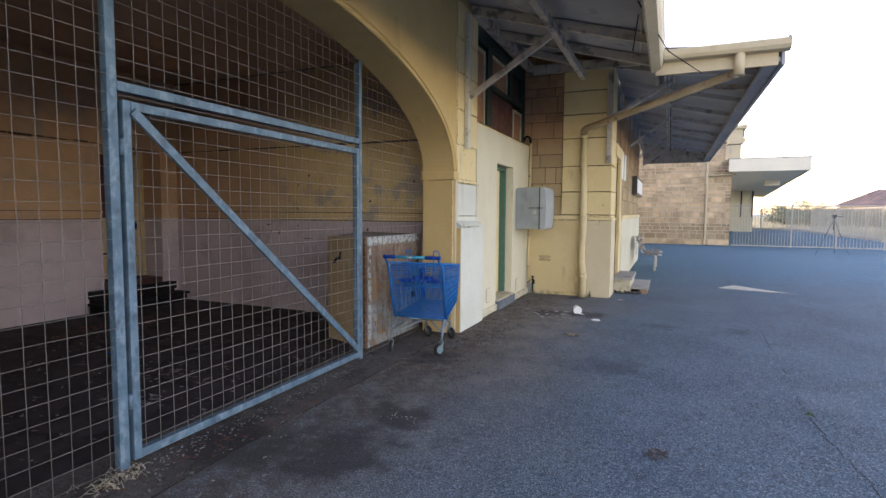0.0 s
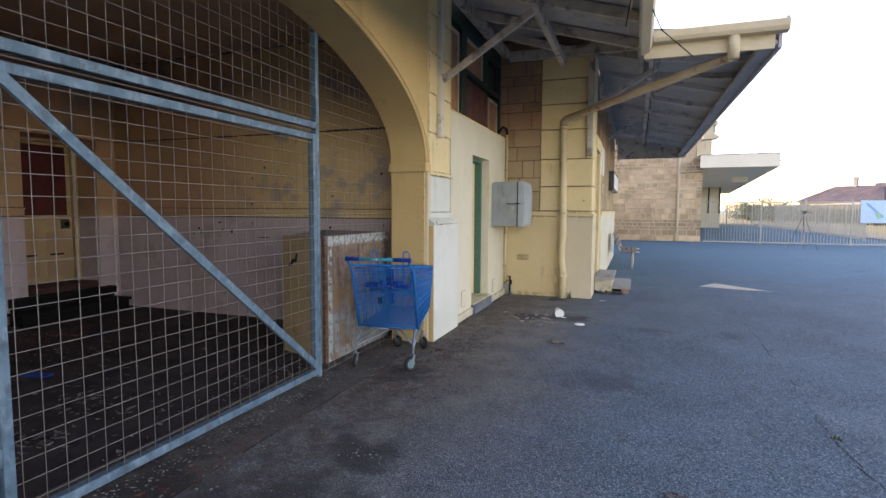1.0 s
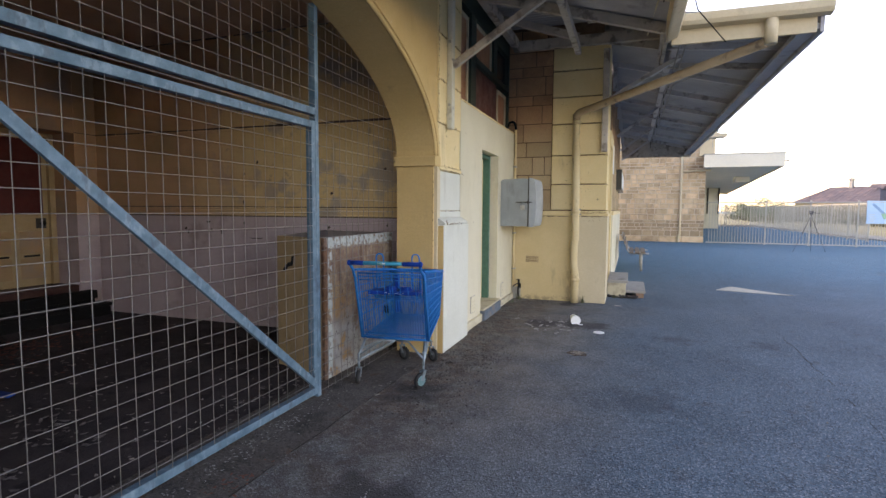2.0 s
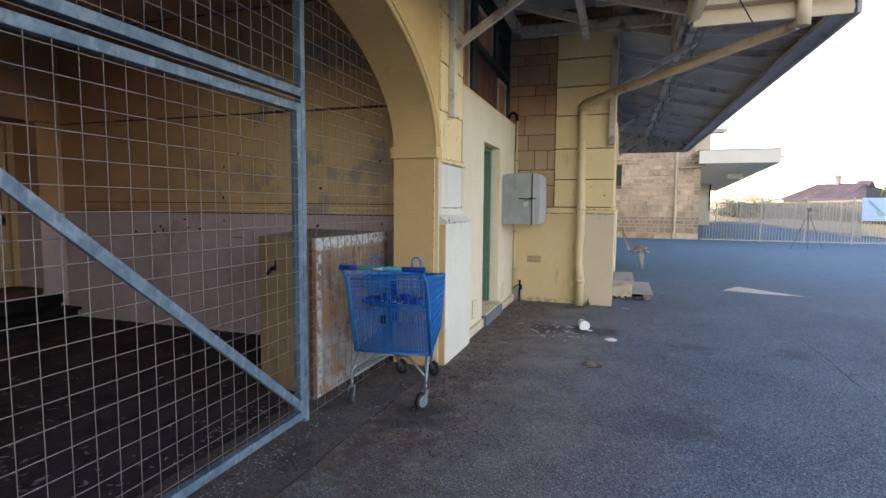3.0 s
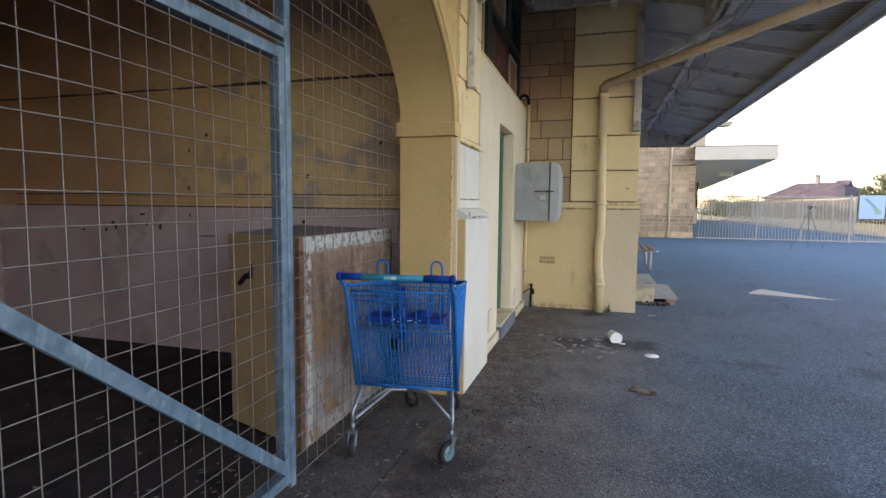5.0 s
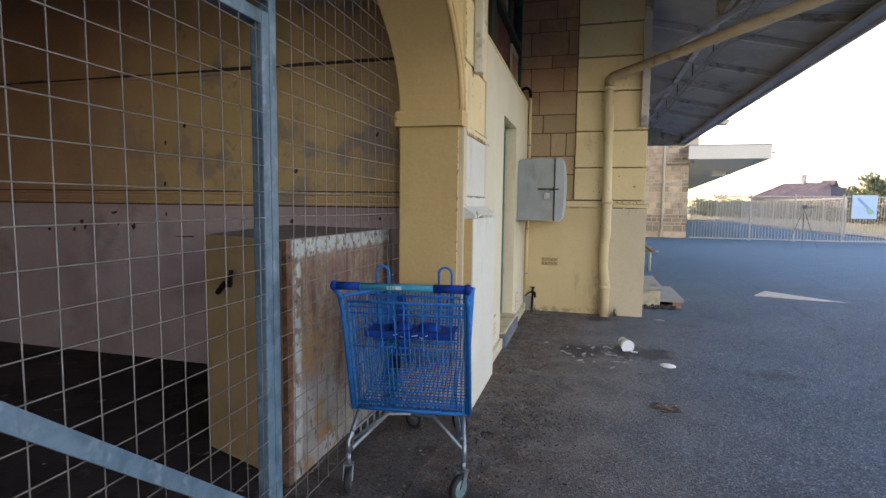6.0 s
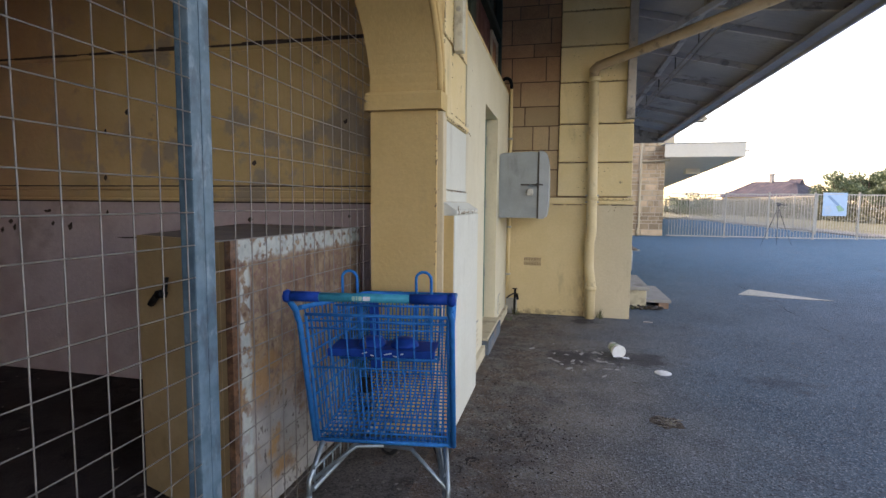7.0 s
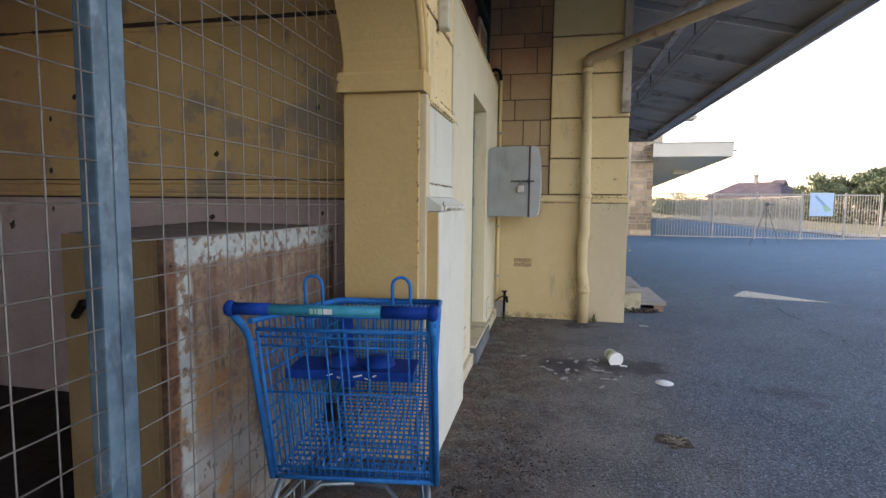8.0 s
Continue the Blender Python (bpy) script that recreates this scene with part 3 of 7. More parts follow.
bm = bmesh.new()
TOP = 6.2
n = 72
cols = []
for i in range(n + 1):
    th = math.pi * i / n
    y, z = ARCH_C + ARCH_A * math.cos(th), SPRING + ARCH_B * math.sin(th)
    cols.append([bm.verts.new((x, y, zz)) for x, zz in ((ARCH_X0, z), (ARCH_X1, z), (ARCH_X1, TOP), (ARCH_X0, TOP))])
for s, t in zip(cols, cols[1:]):
    for j in range(4):
        bm.faces.new((s[j], s[(j + 1) % 4], t[(j + 1) % 4], t[j]))
bm_box(bm, ARCH_X0, ARCH_C + ARCH_A, 0, ARCH_X1, 7.10, TOP)
bm_box(bm, ARCH_X0, -8.0, 0, ARCH_X1, ARCH_C - ARCH_A, TOP)
wall_arch = structure(part("wall_arch", bm, M_OCHRE), "ochre painted rendered wall with a wide flattened arch")
bm = bmesh.new()
arch_band(bm, ARCH_X1 - 0.02, ARCH_X1 + 0.022, 0.035, 0.035, 0.13, 0.42)
part("archivolt", bm, M_OCHRE, wall_arch)
bm = bmesh.new()
for ga, r in ((0.018, 0.02), (0.062, 0.011)):
    pts = []
    for i in range(61):
        th = math.pi * i / 60
        pts.append((ARCH_X1 + 0.014 + (0.012 if r < 0.015 else 0), ARCH_C + (ARCH_A + ga) * math.cos(th), SPRING + (ARCH_B + ga) * math.sin(th)))
    bm_tube(bm, pts, r, 8)
part("bead_moulding", bm, M_OCHRE, wall_arch)
for y0, y1 in ((ARCH_C + ARCH_A - 0.04, ARCH_C + ARCH_A + 0.12), (ARCH_C - ARCH_A - 0.12, ARCH_C - ARCH_A + 0.04)):
    bm = bmesh.new()
    bm_prism(bm, [(y0, 1.935), (y1, 1.935), (y1, SPRING - 0.004), (y0 + 0.008, SPRING - 0.004), (y0, SPRING - 0.02)], "x", ARCH_X0 - 0.02, ARCH_X1 + 0.035)
    part("impost", bm, M_OCHRE, wall_arch)
# raised strip between jamb and pilaster
box("jamb_strip", wall_arch, M_BUFF, (ARCH_X1 - 0.02, 6.31, 0), (ARCH_X1 + 0.035, 6.398, 1.932), 0.008)


def pilaster(y0, y1):
    p = thing("pilaster", (WALL_X, (y0 + y1) / 2, 0), "cream rendered pilaster with a white plinth and block courses", "pilaster")
    p["kind"] = "structure"
    box("plinth", p, M_COOLWHITE, (-3.0, y0 - 0.020, 0), (-2.518, 7.20, 1.332), 0.012, "white painted plinth")
    box("return", p, M_OCHRE, (-2.584, y0 - 0.026, 0), (-2.526, y0 - 0.021, 1.328), 0.0, "ochre painted return of the plinth")
    bm = bmesh.new()
    bm_prism(bm, [(-2.9, 1.333), (-2.514, 1.333), (-2.508, 1.343), (-2.508, 1.360), (-2.528, 1.372), (-2.582, 1.408), (-2.9, 1.408)], "y", y0 - 0.028, y1 + 0.010)
    part("plinth_cap", bm, M_COOLWHITE, p)
    box("lower_shaft", p, M_COOLWHITE, (-2.9, y0 + 0.004, 1.41), (-2.588, y1 - 0.012, 1.478), 0.005)
    box("shaft", p, M_COOLWHITE, (-2.9, y0 + 0.006, 1.484), (-2.594, y1 - 0.018, 1.896), 0.008)
    bm = bmesh.new()
    bm_prism(bm, [(-2.9, 1.90), (-2.588, 1.90), (-2.578, 1.915), (-2.578, 1.932), (-2.60, 1.95), (-2.9, 1.95)], "y", y0 - 0.005, y1 - 0.02)
    part("band", bm, M_CREAM, p)
    box("upper_shaft", p, M_CREAM, (-2.9, y0 + 0.012, 1.952), (-2.606, y1 - 0.004, 2.384), 0.008)
    zs = (2.388, 2.831, 3.287, 3.707, 4.16)
    for a, b in zip(zs, zs[1:]):
        box("block", p, M_CREAM, (-2.9, y0 + 0.016, a), (-2.598, y1 + 0.006, b - 0.014), 0.010)
    return p


pilaster(6.362, 7.104)

# ---- white wall with the door, window over it ----
bm = bmesh.new()
DOOR_Y0, DOOR_Y1, DOOR_Z0, DOOR_Z1 = 8.05, 8.945, 0.17, 2.29
bm_box(bm, -3.05, 7.115, 0, WALL_X, DOOR_Y0, 2.75)
bm_box(bm, -3.05, DOOR_Y1, 0, WALL_X, WING_Y - 0.002, 2.75)
bm_box(bm, -3.05, DOOR_Y0, DOOR_Z1, WALL_X, DOOR_Y1, 2.75)
bm_box(bm, -3.05, DOOR_Y0, 0, WALL_X - 0.01, DOOR_Y1, DOOR_Z0 - 0.01)
wall_white = structure(part("wall_white", bm, M_WHITE), "off-white rendered wall with a recessed doorway and sloped top")
bm = bmesh.new()
bm_box(bm, -3.05, 7.115, 2.752, WALL_X + 0.006, WING_Y - 0.003, 2.772, 0.005)
part("ledge", bm, M_CREAM, wall_white)
bm = bmesh.new()
bm_box(bm, -3.5, 7.115, 2.775, -3.06, WING_Y, TOP)
bm_box(bm, -3.06, 7.115, 4.25, -2.70, WING_Y, TOP)
structure(part("wall_upper", bm, M_CREAM), "cream wall over the high window")

door = thing("door_1", (-2.78, 8.50, DOOR_Z0), "cream painted door in a dark green frame, closed", "door", kind="structure")
box("leaf", door, M_CREAM, (-2.86, DOOR_Y0 + 0.055, DOOR_Z0), (-2.82, DOOR_Y1 - 0.055, DOOR_Z1 - 0.055), 0.003)
for y0, y1 in ((DOOR_Y0 + 0.003, DOOR_Y0 + 0.055), (DOOR_Y1 - 0.055, DOOR_Y1 - 0.003)):
    box("jamb", door, M_DOORGREEN, (-2.88, y0, DOOR_Z0), (-2.72, y1, DOOR_Z1 - 0.003), 0.004, "dark green door jamb")
box("head", door, M_DOORGREEN, (-2.88, DOOR_Y0 + 0.055, DOOR_Z1 - 0.055), (-2.72, DOOR_Y1 - 0.055, DOOR_Z1 - 0.003), 0.004)
for z in (0.62, 1.35, 2.02):
    tube("hinge", door, M_STEEL, [(-2.715, DOOR_Y1 - 0.03, z), (-2.715, DOOR_Y1 - 0.03, z + 0.09)], 0.008)
# ledge at the foot of the wall, doorstep
for y0, y1 in ((7.215, DOOR_Y0 - 0.02), (DOOR_Y1 + 0.02, WING_Y - 0.004)):
    structure(box("baseboard", None, M_LEDGE, (-2.62, y0, 0.0), (-2.565, y1, 0.10), 0.012), "dusty cream rendered ledge at the wall's foot", "ledge")
step_ob = structure(box("doorstep", None, M_DOORSTEP, (-2.85, DOOR_Y0 - 0.018, 0.0), (-2.535, DOOR_Y1 + 0.018, 0.135), 0.008), "dark blue painted concrete doorstep with dusty top", "doorstep")
box("tread", step_ob, M_LEDGE, (-2.85, DOOR_Y0 - 0.018, 0.137), (-2.545, DOOR_Y1 + 0.018, 0.162), 0.008, "dusty tread")
for y, z in ((7.67, 0.285), (9.30, 0.25)):
    v = thing("wall_vent", (WALL_X, y, z), "small cream vent plate low on the wall", "vent", "vent plates")
    box("plate", v, M_WHITE, (WALL_X - 0.01, y - 0.085, z - 0.10), (WALL_X + 0.010, y + 0.085, z + 0.10), 0.003)
    for a, b, c, d in ((-0.092, -0.107, 0.092, -0.101), (-0.092, 0.101, 0.092, 0.107), (-0.092, -0.1, -0.086, 0.1), (0.086, -0.1, 0.092, 0.1)):
        box("edge", v, M_STEP, (WALL_X - 0.002, y + a, z + b), (WALL_X + 0.006, y + c, z + d))
    for k in range(3):
        box("slat", v, M_LEDGE, (WALL_X + 0.008, y - 0.06, z - 0.055 + k * 0.045), (WALL_X + 0.014, y + 0.06, z - 0.048 + k * 0.045))


def high_window():
    w = thing("window_1", (-2.95, 8.4, 2.775), "high window with dark green frame, boarded in orange and maroon", "window", kind="structure")
    x0, x1 = -2.82, -2.70
    for name, y0, z0, y1, z1 in (("sill", 7.125, 2.775, 10.03, 2.84), ("head", 7.125, 3.98, 10.03, 4.245), ("transom", 8.072, 3.42, 9.94, 3.50),
                                 ("mullion", 7.835, 2.842, 8.07, 3.978), ("stile", 9.945, 2.842, 10.03, 3.978), ("stile", 7.125, 2.842, 7.18, 3.978), ("mullion", 8.995, 3.502, 9.19, 3.978)):
        box(name, w, M_GREEN, (x0, y0, z0), (x1, y1, z1), 0.006)

    def pane(mat, y0, z0, y1, z1, edge=True):
        ob = box("pane", w, mat, (x0 + 0.04, y0, z0), (x0 + 0.06, y1, z1), label="maroon board" if mat == M_MAROON else "orange board" if mat == M_ORANGE else "dark glass")
        if edge:
            for a, b, c, d in ((y0, z0, y0 + 0.045, z1), (y1 - 0.045, z0, y1, z1), (y0 + 0.046, z1 - 0.045, y1 - 0.046, z1)):
                box("sash", ob, M_LEDGE, (x0 + 0.062, a, b), (x0 + 0.085, c, d), 0.003, "pale sash")

    pane(M_ORANGE, 7.182, 2.842, 7.833, 3.92)
    pane(M_ORANGE, 8.072, 3.502, 8.993, 3.975)
    pane(M_MAROON, 8.072, 2.842, 9.37, 3.418, False)
    pane(M_ORANGE, 9.38, 2.842, 9.94, 3.36)
    pane(M_SCREEN, 9.192, 3.502, 9.942, 3.975, False)


high_window()


# ---- meter cabinet on the white wall ----
def meter_cabinet():
    x0, y0, z0, z1 = WALL_X, 9.11, 1.25, 1.945
    c = thing("meter_cabinet", (x0, y0, z0), "grey steel meter cabinet with padlocked hasp, bolted to the wall", "cabinet")
    y1, xb = 9.76, -2.17
    bm = bmesh.new()
    bm_prism(bm, [(x0 + 0.004, z0), (xb, z0), (xb, z1 + 0.010)] + [(x0 + 0.05 + (xb - x0 - 0.05) * (1 - i / 6), z1 + 0.010 + 0.012 * math.sin(math.pi * (1 - i / 6) / 2)) for i in range(1, 7)] + [(x0 + 0.012, z1 - 0.006), (x0 + 0.004, z1 - 0.03)], "y", y0, y1)
    part("body", bm, M_GREY, c)
    bm = bmesh.new()
    out = [(xb + 0.004, z0 - 0.008), (xb + 0.055, z0 - 0.008)]
    for i in range(11):
        q = math.pi * (i / 10 - 0.5)
        out.append((xb + 0.055 + 0.055 * max(0.0, math.cos(q)) ** 0.55, (z0 + z1) / 2 + 0.008 + ((z1 - z0) / 2 + 0.010) * math.sin(q)))
    out += [(xb + 0.045, z1 + 0.024), (xb + 0.004, z1 + 0.026)]
    bm_prism(bm, out, "y", y0 - 0.012, y1 + 0.012)
    bmesh.ops.bevel(bm, geom=[e for e in bm.edges if abs(e.verts[0].co.y - e.verts[1].co.y) < 0.01], offset=0.012, segments=2, affect='EDGES', profile=0.6)
    part("door", bm, M_CABDOOR, c, "rounded pressed-steel door")
    bm = bmesh.new()
    bm_box(bm, xb - 0.012, y0 - 0.008, z0 - 0.006, xb + 0.010, y1 + 0.008, z1 + 0.020, 0.004)
    part("door_seam", bm, M_DARKSTEEL, c)
    for zz in (z0 + 0.05, z1 - 0.07):
        box("hinge_leaf", c, M_GREY, (xb - 0.05, y0 - 0.004, zz), (xb + 0.02, y0 + 0.001, zz + 0.03), 0.002)
    z = 1.61
    box("hasp", c, M_DARKSTEEL, (xb - 0.19, y0 - 0.022, z - 0.008), (xb + 0.05, y0 - 0.013, z + 0.008), 0.003, "worn steel hasp bar")
    box("staple", c, M_DARKSTEEL, (xb - 0.02, y0 - 0.04, z - 0.02), (xb + 0.01, y0 - 0.012, z + 0.02), 0.004)
    lock = thing("padlock", (xb - 0.075, y0 - 0.03, z - 0.05), "small steel padlock hanging from the cabinet's hasp", "padlock")
    bm = bmesh.new()
    bm_box(bm, xb - 0.118, y0 - 0.048, z - 0.115, xb - 0.052, y0 - 0.024, z - 0.045, 0.008)
    ob = part("body", bm, M_BRASS, lock)
    tube("shackle", lock, M_CHROME, [(xb - 0.097, y0 - 0.034, z - 0.05)] + [(xb - 0.08 + 0.017 * math.cos(a), y0 - 0.034, z - 0.02 + 0.022 * math.sin(a)) for a in [math.pi * (1 - i / 8) for i in range(9)]] + [(xb - 0.063, y0 - 0.034, z - 0.05)], 0.004, 6)


meter_cabinet()
cond = thing("conduit", (-2.56, 9.99, 0), "cream cable conduit with clips, rising in the corner", "conduit")
tube("pipe", cond, M_CREAM, [(-2.565, 9.97, 0.3), (-2.565, 9.97, 1.05), (-2.565, 9.99, 1.1), (-2.565, 9.99, 2.83)], 0.018)
tube("cable_loop", cond, M_BLACK, [(-2.565, 9.99, 2.83)] + [(-2.63 + 0.065 * math.cos(a), 9.97, 2.86 + 0.09 * math.sin(a)) for a in [math.pi * i / 10 for i in range(11)]], 0.02, label="black cable loop")
for z in (0.5, 1.1, 2.2):
    box("clip", cond, M_STEEL, (-2.592, 9.945, z), (-2.54, 10.03, z + 0.02))
tap = thing("garden_tap", (-2.5, 9.98, 0), "small dark tap on a standpipe in the corner", "tap")
tube("riser", tap, M_BLACK, [(-2.47, 9.96, 0), (-2.475, 9.955, 0.12), (-2.468, 9.96, 0.33)], 0.015)
tube("spout", tap, M_BLACK, [(-2.47, 9.96, 0.26), (-2.44, 9.91, 0.26), (-2.43, 9.89, 0.20)], 0.015)
tube("side_pipe", tap, M_DARKSTEEL, [(-2.47, 9.96, 0.27), (-2.53, 9.97, 0.24), (-2.575, 9.98, 0.20)], 0.010)
box("pad", tap, M_STEP, (-2.59, 9.99, 0.0), (-2.45, 10.026, 0.20), 0.006, "grey mortar pad")
tube("handle", tap, M_BLACK, [(-2.50, 9.93, 0.33), (-2.44, 9.93, 0.33)], 0.008)

# ---- wing ----
bm = bmesh.new()
bm_box(bm, -9.0, WING_Y + 0.03, 0, WING_X - 0.04, 10.75, TOP)
bm_box(bm, -9.0, 11.75, 0, WING_X - 0.04, 19.0, TOP)
bm_box(bm, -9.0, 10.75, 2.55, WING_X - 0.04, 11.75, TOP)
bm_box(bm, -9.0, 10.75, 0, WING_X - 0.5, 11.75, 2.55)
wall_wing = structure(part("wall_wing", bm, M_JOINT), "projecting wing of brown sandstone with cream dressings")
# plinth on the end face
box("plinth", wall_wing, M_PLINTH, (-2.60, WING_Y - 0.012, 0), (-1.62, WING_Y + 0.05, 1.40), 0.004, "yellow painted plinth")
box("corner_plinth", wall_wing, M_BUFF, (-1.62, WING_Y - 0.035, 0), (-1.075, 10.72, 1.40), 0.008, "buff painted corner plinth")
bm = bmesh.new()
bm_prism(bm, [(WING_Y - 0.0, 1.402), (WING_Y - 0.035, 1.402), (WING_Y - 0.045, 1.42), (WING_Y - 0.035, 1.44), (WING_Y - 0.01, 1.485), (WING_Y + 0.03, 1.485), (WING_Y + 0.03, 1.402)], "x", -2.60, -1.63)
part("plinth_cap", bm, M_CREAM, wall_wing)
bm = bmesh.new()
bm_box(bm, -1.63, WING_Y - 0.055, 1.402, -1.06, 10.72, 1.445, 0.012)
bm_box(bm, -1.63, WING_Y - 0.03, 1.447, -1.085, 10.72, 1.487, 0.012)
part("corner_cap", bm, M_CREAM, wall_wing)
# quoins
zs = (1.496, 1.915, 2.38, 2.88, 3.307, 3.72, 4.14)
for i, (a, b) in enumerate(zip(zs, zs[1:])):
    box("quoin", wall_wing, M_CREAM, (-1.975, WING_Y - 0.014, a + 0.006), (WING_X, 10.70, b - 0.008), 0.012)
# vent bricks
vent = thing("air_brick", (-2.265, WING_Y - 0.01, 0.67), "cream air brick with two rows of slots", "vent")
bm = bmesh.new()
for j in range(2):
    z = 0.625 + j * 0.058
    bm_box(bm, -2.375, WING_Y - 0.017, z - 0.006, -2.155, WING_Y - 0.01, z)
    bm_box(bm, -2.375, WING_Y - 0.017, z + 0.042, -2.155, WING_Y - 0.01, z + 0.048)
    for k in range(12):
        x = -2.375 + k * 0.02
        bm_box(bm, x, WING_Y - 0.017, z, x + 0.008, WING_Y - 0.01, z + 0.042)
part("grille", bm, M_PLINTH, vent)
bm = bmesh.new()
bm_box(bm, -2.37, WING_Y - 0.0125, 0.622, -2.16, WING_Y - 0.0105, 0.728)
part("slots", bm, M_JOINT, vent)


def grime(spots, seed, axis="y", at=0.0, owner=None):
    """Dark flaked spots on an upright face: (u, z, spread u, spread z, count, size)."""
    rng = random.Random(seed)
    bm = bmesh.new()
    for u, z, su, sz, n, size in spots:
        for k in range(n):
            a, b, s = rng.gauss(u, su), max(0.012, rng.gauss(z, sz)), size * rng.uniform(0.15, 0.6)
            m = rng.randint(5, 7)
            pts = [(a + s * rng.uniform(0.4, 1) * math.cos(6.283 * i / m), b + s * 1.3 * rng.uniform(0.4, 1) * math.sin(6.283 * i / m)) for i in range(m)]
            bm_prism(bm, pts, axis, at - 0.0025, at + 0.001)
    return tagged(part("grime_spots", bm, M_CRACK, owner), kind="stuff") if owner is None else part("grime_spots", bm, M_GRIME, owner)


M_GRIME = plain("brown_grime", (0.27, 0.20, 0.125), 0.95, vary=0.4, scale=60)
grime(((-1.68, 1.9, 0.04, 0.25, 14, 0.016), (-1.48, 1.75, 0.05, 0.2, 14, 0.016), (-1.68, 2.6, 0.04, 0.25, 8, 0.014), (-1.97, 2.6, 0.004, 0.6, 20, 0.014), (-1.5, 3.0, 0.12, 0.05, 12, 0.016)), 5, "y", WING_Y - 0.0142, wall_wing)
grime(((6.335, 0.9, 0.004, 0.5, 46, 0.013), (6.335, 1.75, 0.004, 0.12, 18, 0.014), (6.392, 1.1, 0.003, 0.5, 34, 0.012)), 31, "x", ARCH_X1 + 0.0335, wall_arch)
grime(((-2.70, 1.94, 0.14, 0.003, 26, 0.010), (-2.62, 1.0, 0.003, 0.55, 34, 0.011), (-2.62, 1.7, 0.003, 0.2, 18, 0.012)), 32, "y", ARCH_C + ARCH_A - 0.0015, wall_arch)
grime(((6.72, 1.905, 0.18, 0.004, 46, 0.012), (6.72, 1.948, 0.18, 0.002, 22, 0.010)), 33, "x", -2.5775, wall_arch)
grime(((6.72, 1.345, 0.18, 0.004, 50, 0.012), (6.40, 1.36, 0.02, 0.010, 14, 0.014)), 34, "x", -2.5075, wall_arch)
grime(((6.72, 1.480, 0.20, 0.002, 40, 0.010),), 38, "x", -2.5875, wall_arch)
grime(tuple((-1.55, zz, 0.24, 0.004, 26, 0.015) for zz in (1.915, 2.38, 2.88, 3.307, 3.72)) + tuple((-1.72, zz - 0.08, 0.10, 0.06, 12, 0.012) for zz in (2.38, 2.88, 3.307)), 35, "y", WING_Y - 0.0142, wall_wing)
grime(((-1.35, 1.47, 0.16, 0.006, 34, 0.016), (-1.25, 1.35, 0.10, 0.02, 14, 0.014)), 36, "y", WING_Y - 0.0365, wall_wing)
grime(((-1.62, 0.5, 0.008, 0.35, 46, 0.016), (-1.45, 0.06, 0.12, 0.04, 40, 0.016), (-2.1, 0.04, 0.3, 0.02, 40, 0.012)), 37, "y", WING_Y - 0.0125, wall_wing)
grime(((6.384, 3.0, 0.005, 0.45, 90, 0.016), (6.74, 2.392, 0.18, 0.006, 40, 0.014), (6.72, 2.826, 0.18, 0.007, 30, 0.014), (6.72, 3.282, 0.18, 0.007, 26, 0.014), (6.72, 3.70, 0.18, 0.007, 26, 0.014), (6.61, 2.6, 0.006, 0.25, 24, 0.012)), 22, "x", -2.5975, wall_arch)
for a, b, y in ((-2.58, -1.64, WING_Y - 0.0125), (-1.61, -1.08, WING_Y - 0.0355)):
    bm = bmesh.new()
    rng = random.Random(int(-a * 10))
    x = a
    while x < b - 0.03:
        w = rng.uniform(0.04, 0.22)
        bm_box(bm, x, y - 0.002, 1.394 - rng.uniform(0, 0.004), min(x + w, b), y + 0.002, 1.4005)
        x += w + rng.uniform(0.0, 0.05)
    part("grime_shadow_line", bm, M_CRACK, wall_wing)


def weed(x, y, h, n, seed, mat=None):
    rng = random.Random(seed)
    bm = bmesh.new()
    for k in range(n):
        a, l = rng.uniform(0, 6.283), h * rng.uniform(0.4, 1.1)
        p = Vector((x + rng.gauss(0, 0.02), y + rng.gauss(0, 0.015), 0))
        q = p + Vector((math.cos(a) * l * 0.4, math.sin(a) * l * 0.3, l))
        s = Vector((-math.sin(a), math.cos(a), 0)) * 0.006
        v = [bm.verts.new(c) for c in (p - s * 0.5, p + s * 0.5, (p + q) / 2 + s, q, (p + q) / 2 - s)]
        bm.faces.new(v)
    tagged(part("weed_tuft", bm, mat or M_LEAF), "small dry weed growing from the wall's foot", "weed", "weeds")


weed(-1.43, 9.96, 0.13, 12, 1, M_SCRUB)
weed(-1.40, 9.95, 0.06, 10, 2, M_SCRUB)
weed(-2.44, 9.90, 0.10, 14, 3, M_SCRUB)
weed(-0.95, 10.68, 0.06, 22, 4, M_SCRUB)
weed(-0.80, 10.72, 0.05, 18, 5, M_SCRUB)
weed(0.91, 4.93, 0.035, 14, 6)
weed(-2.50, 9.55, 0.05, 10, 8)


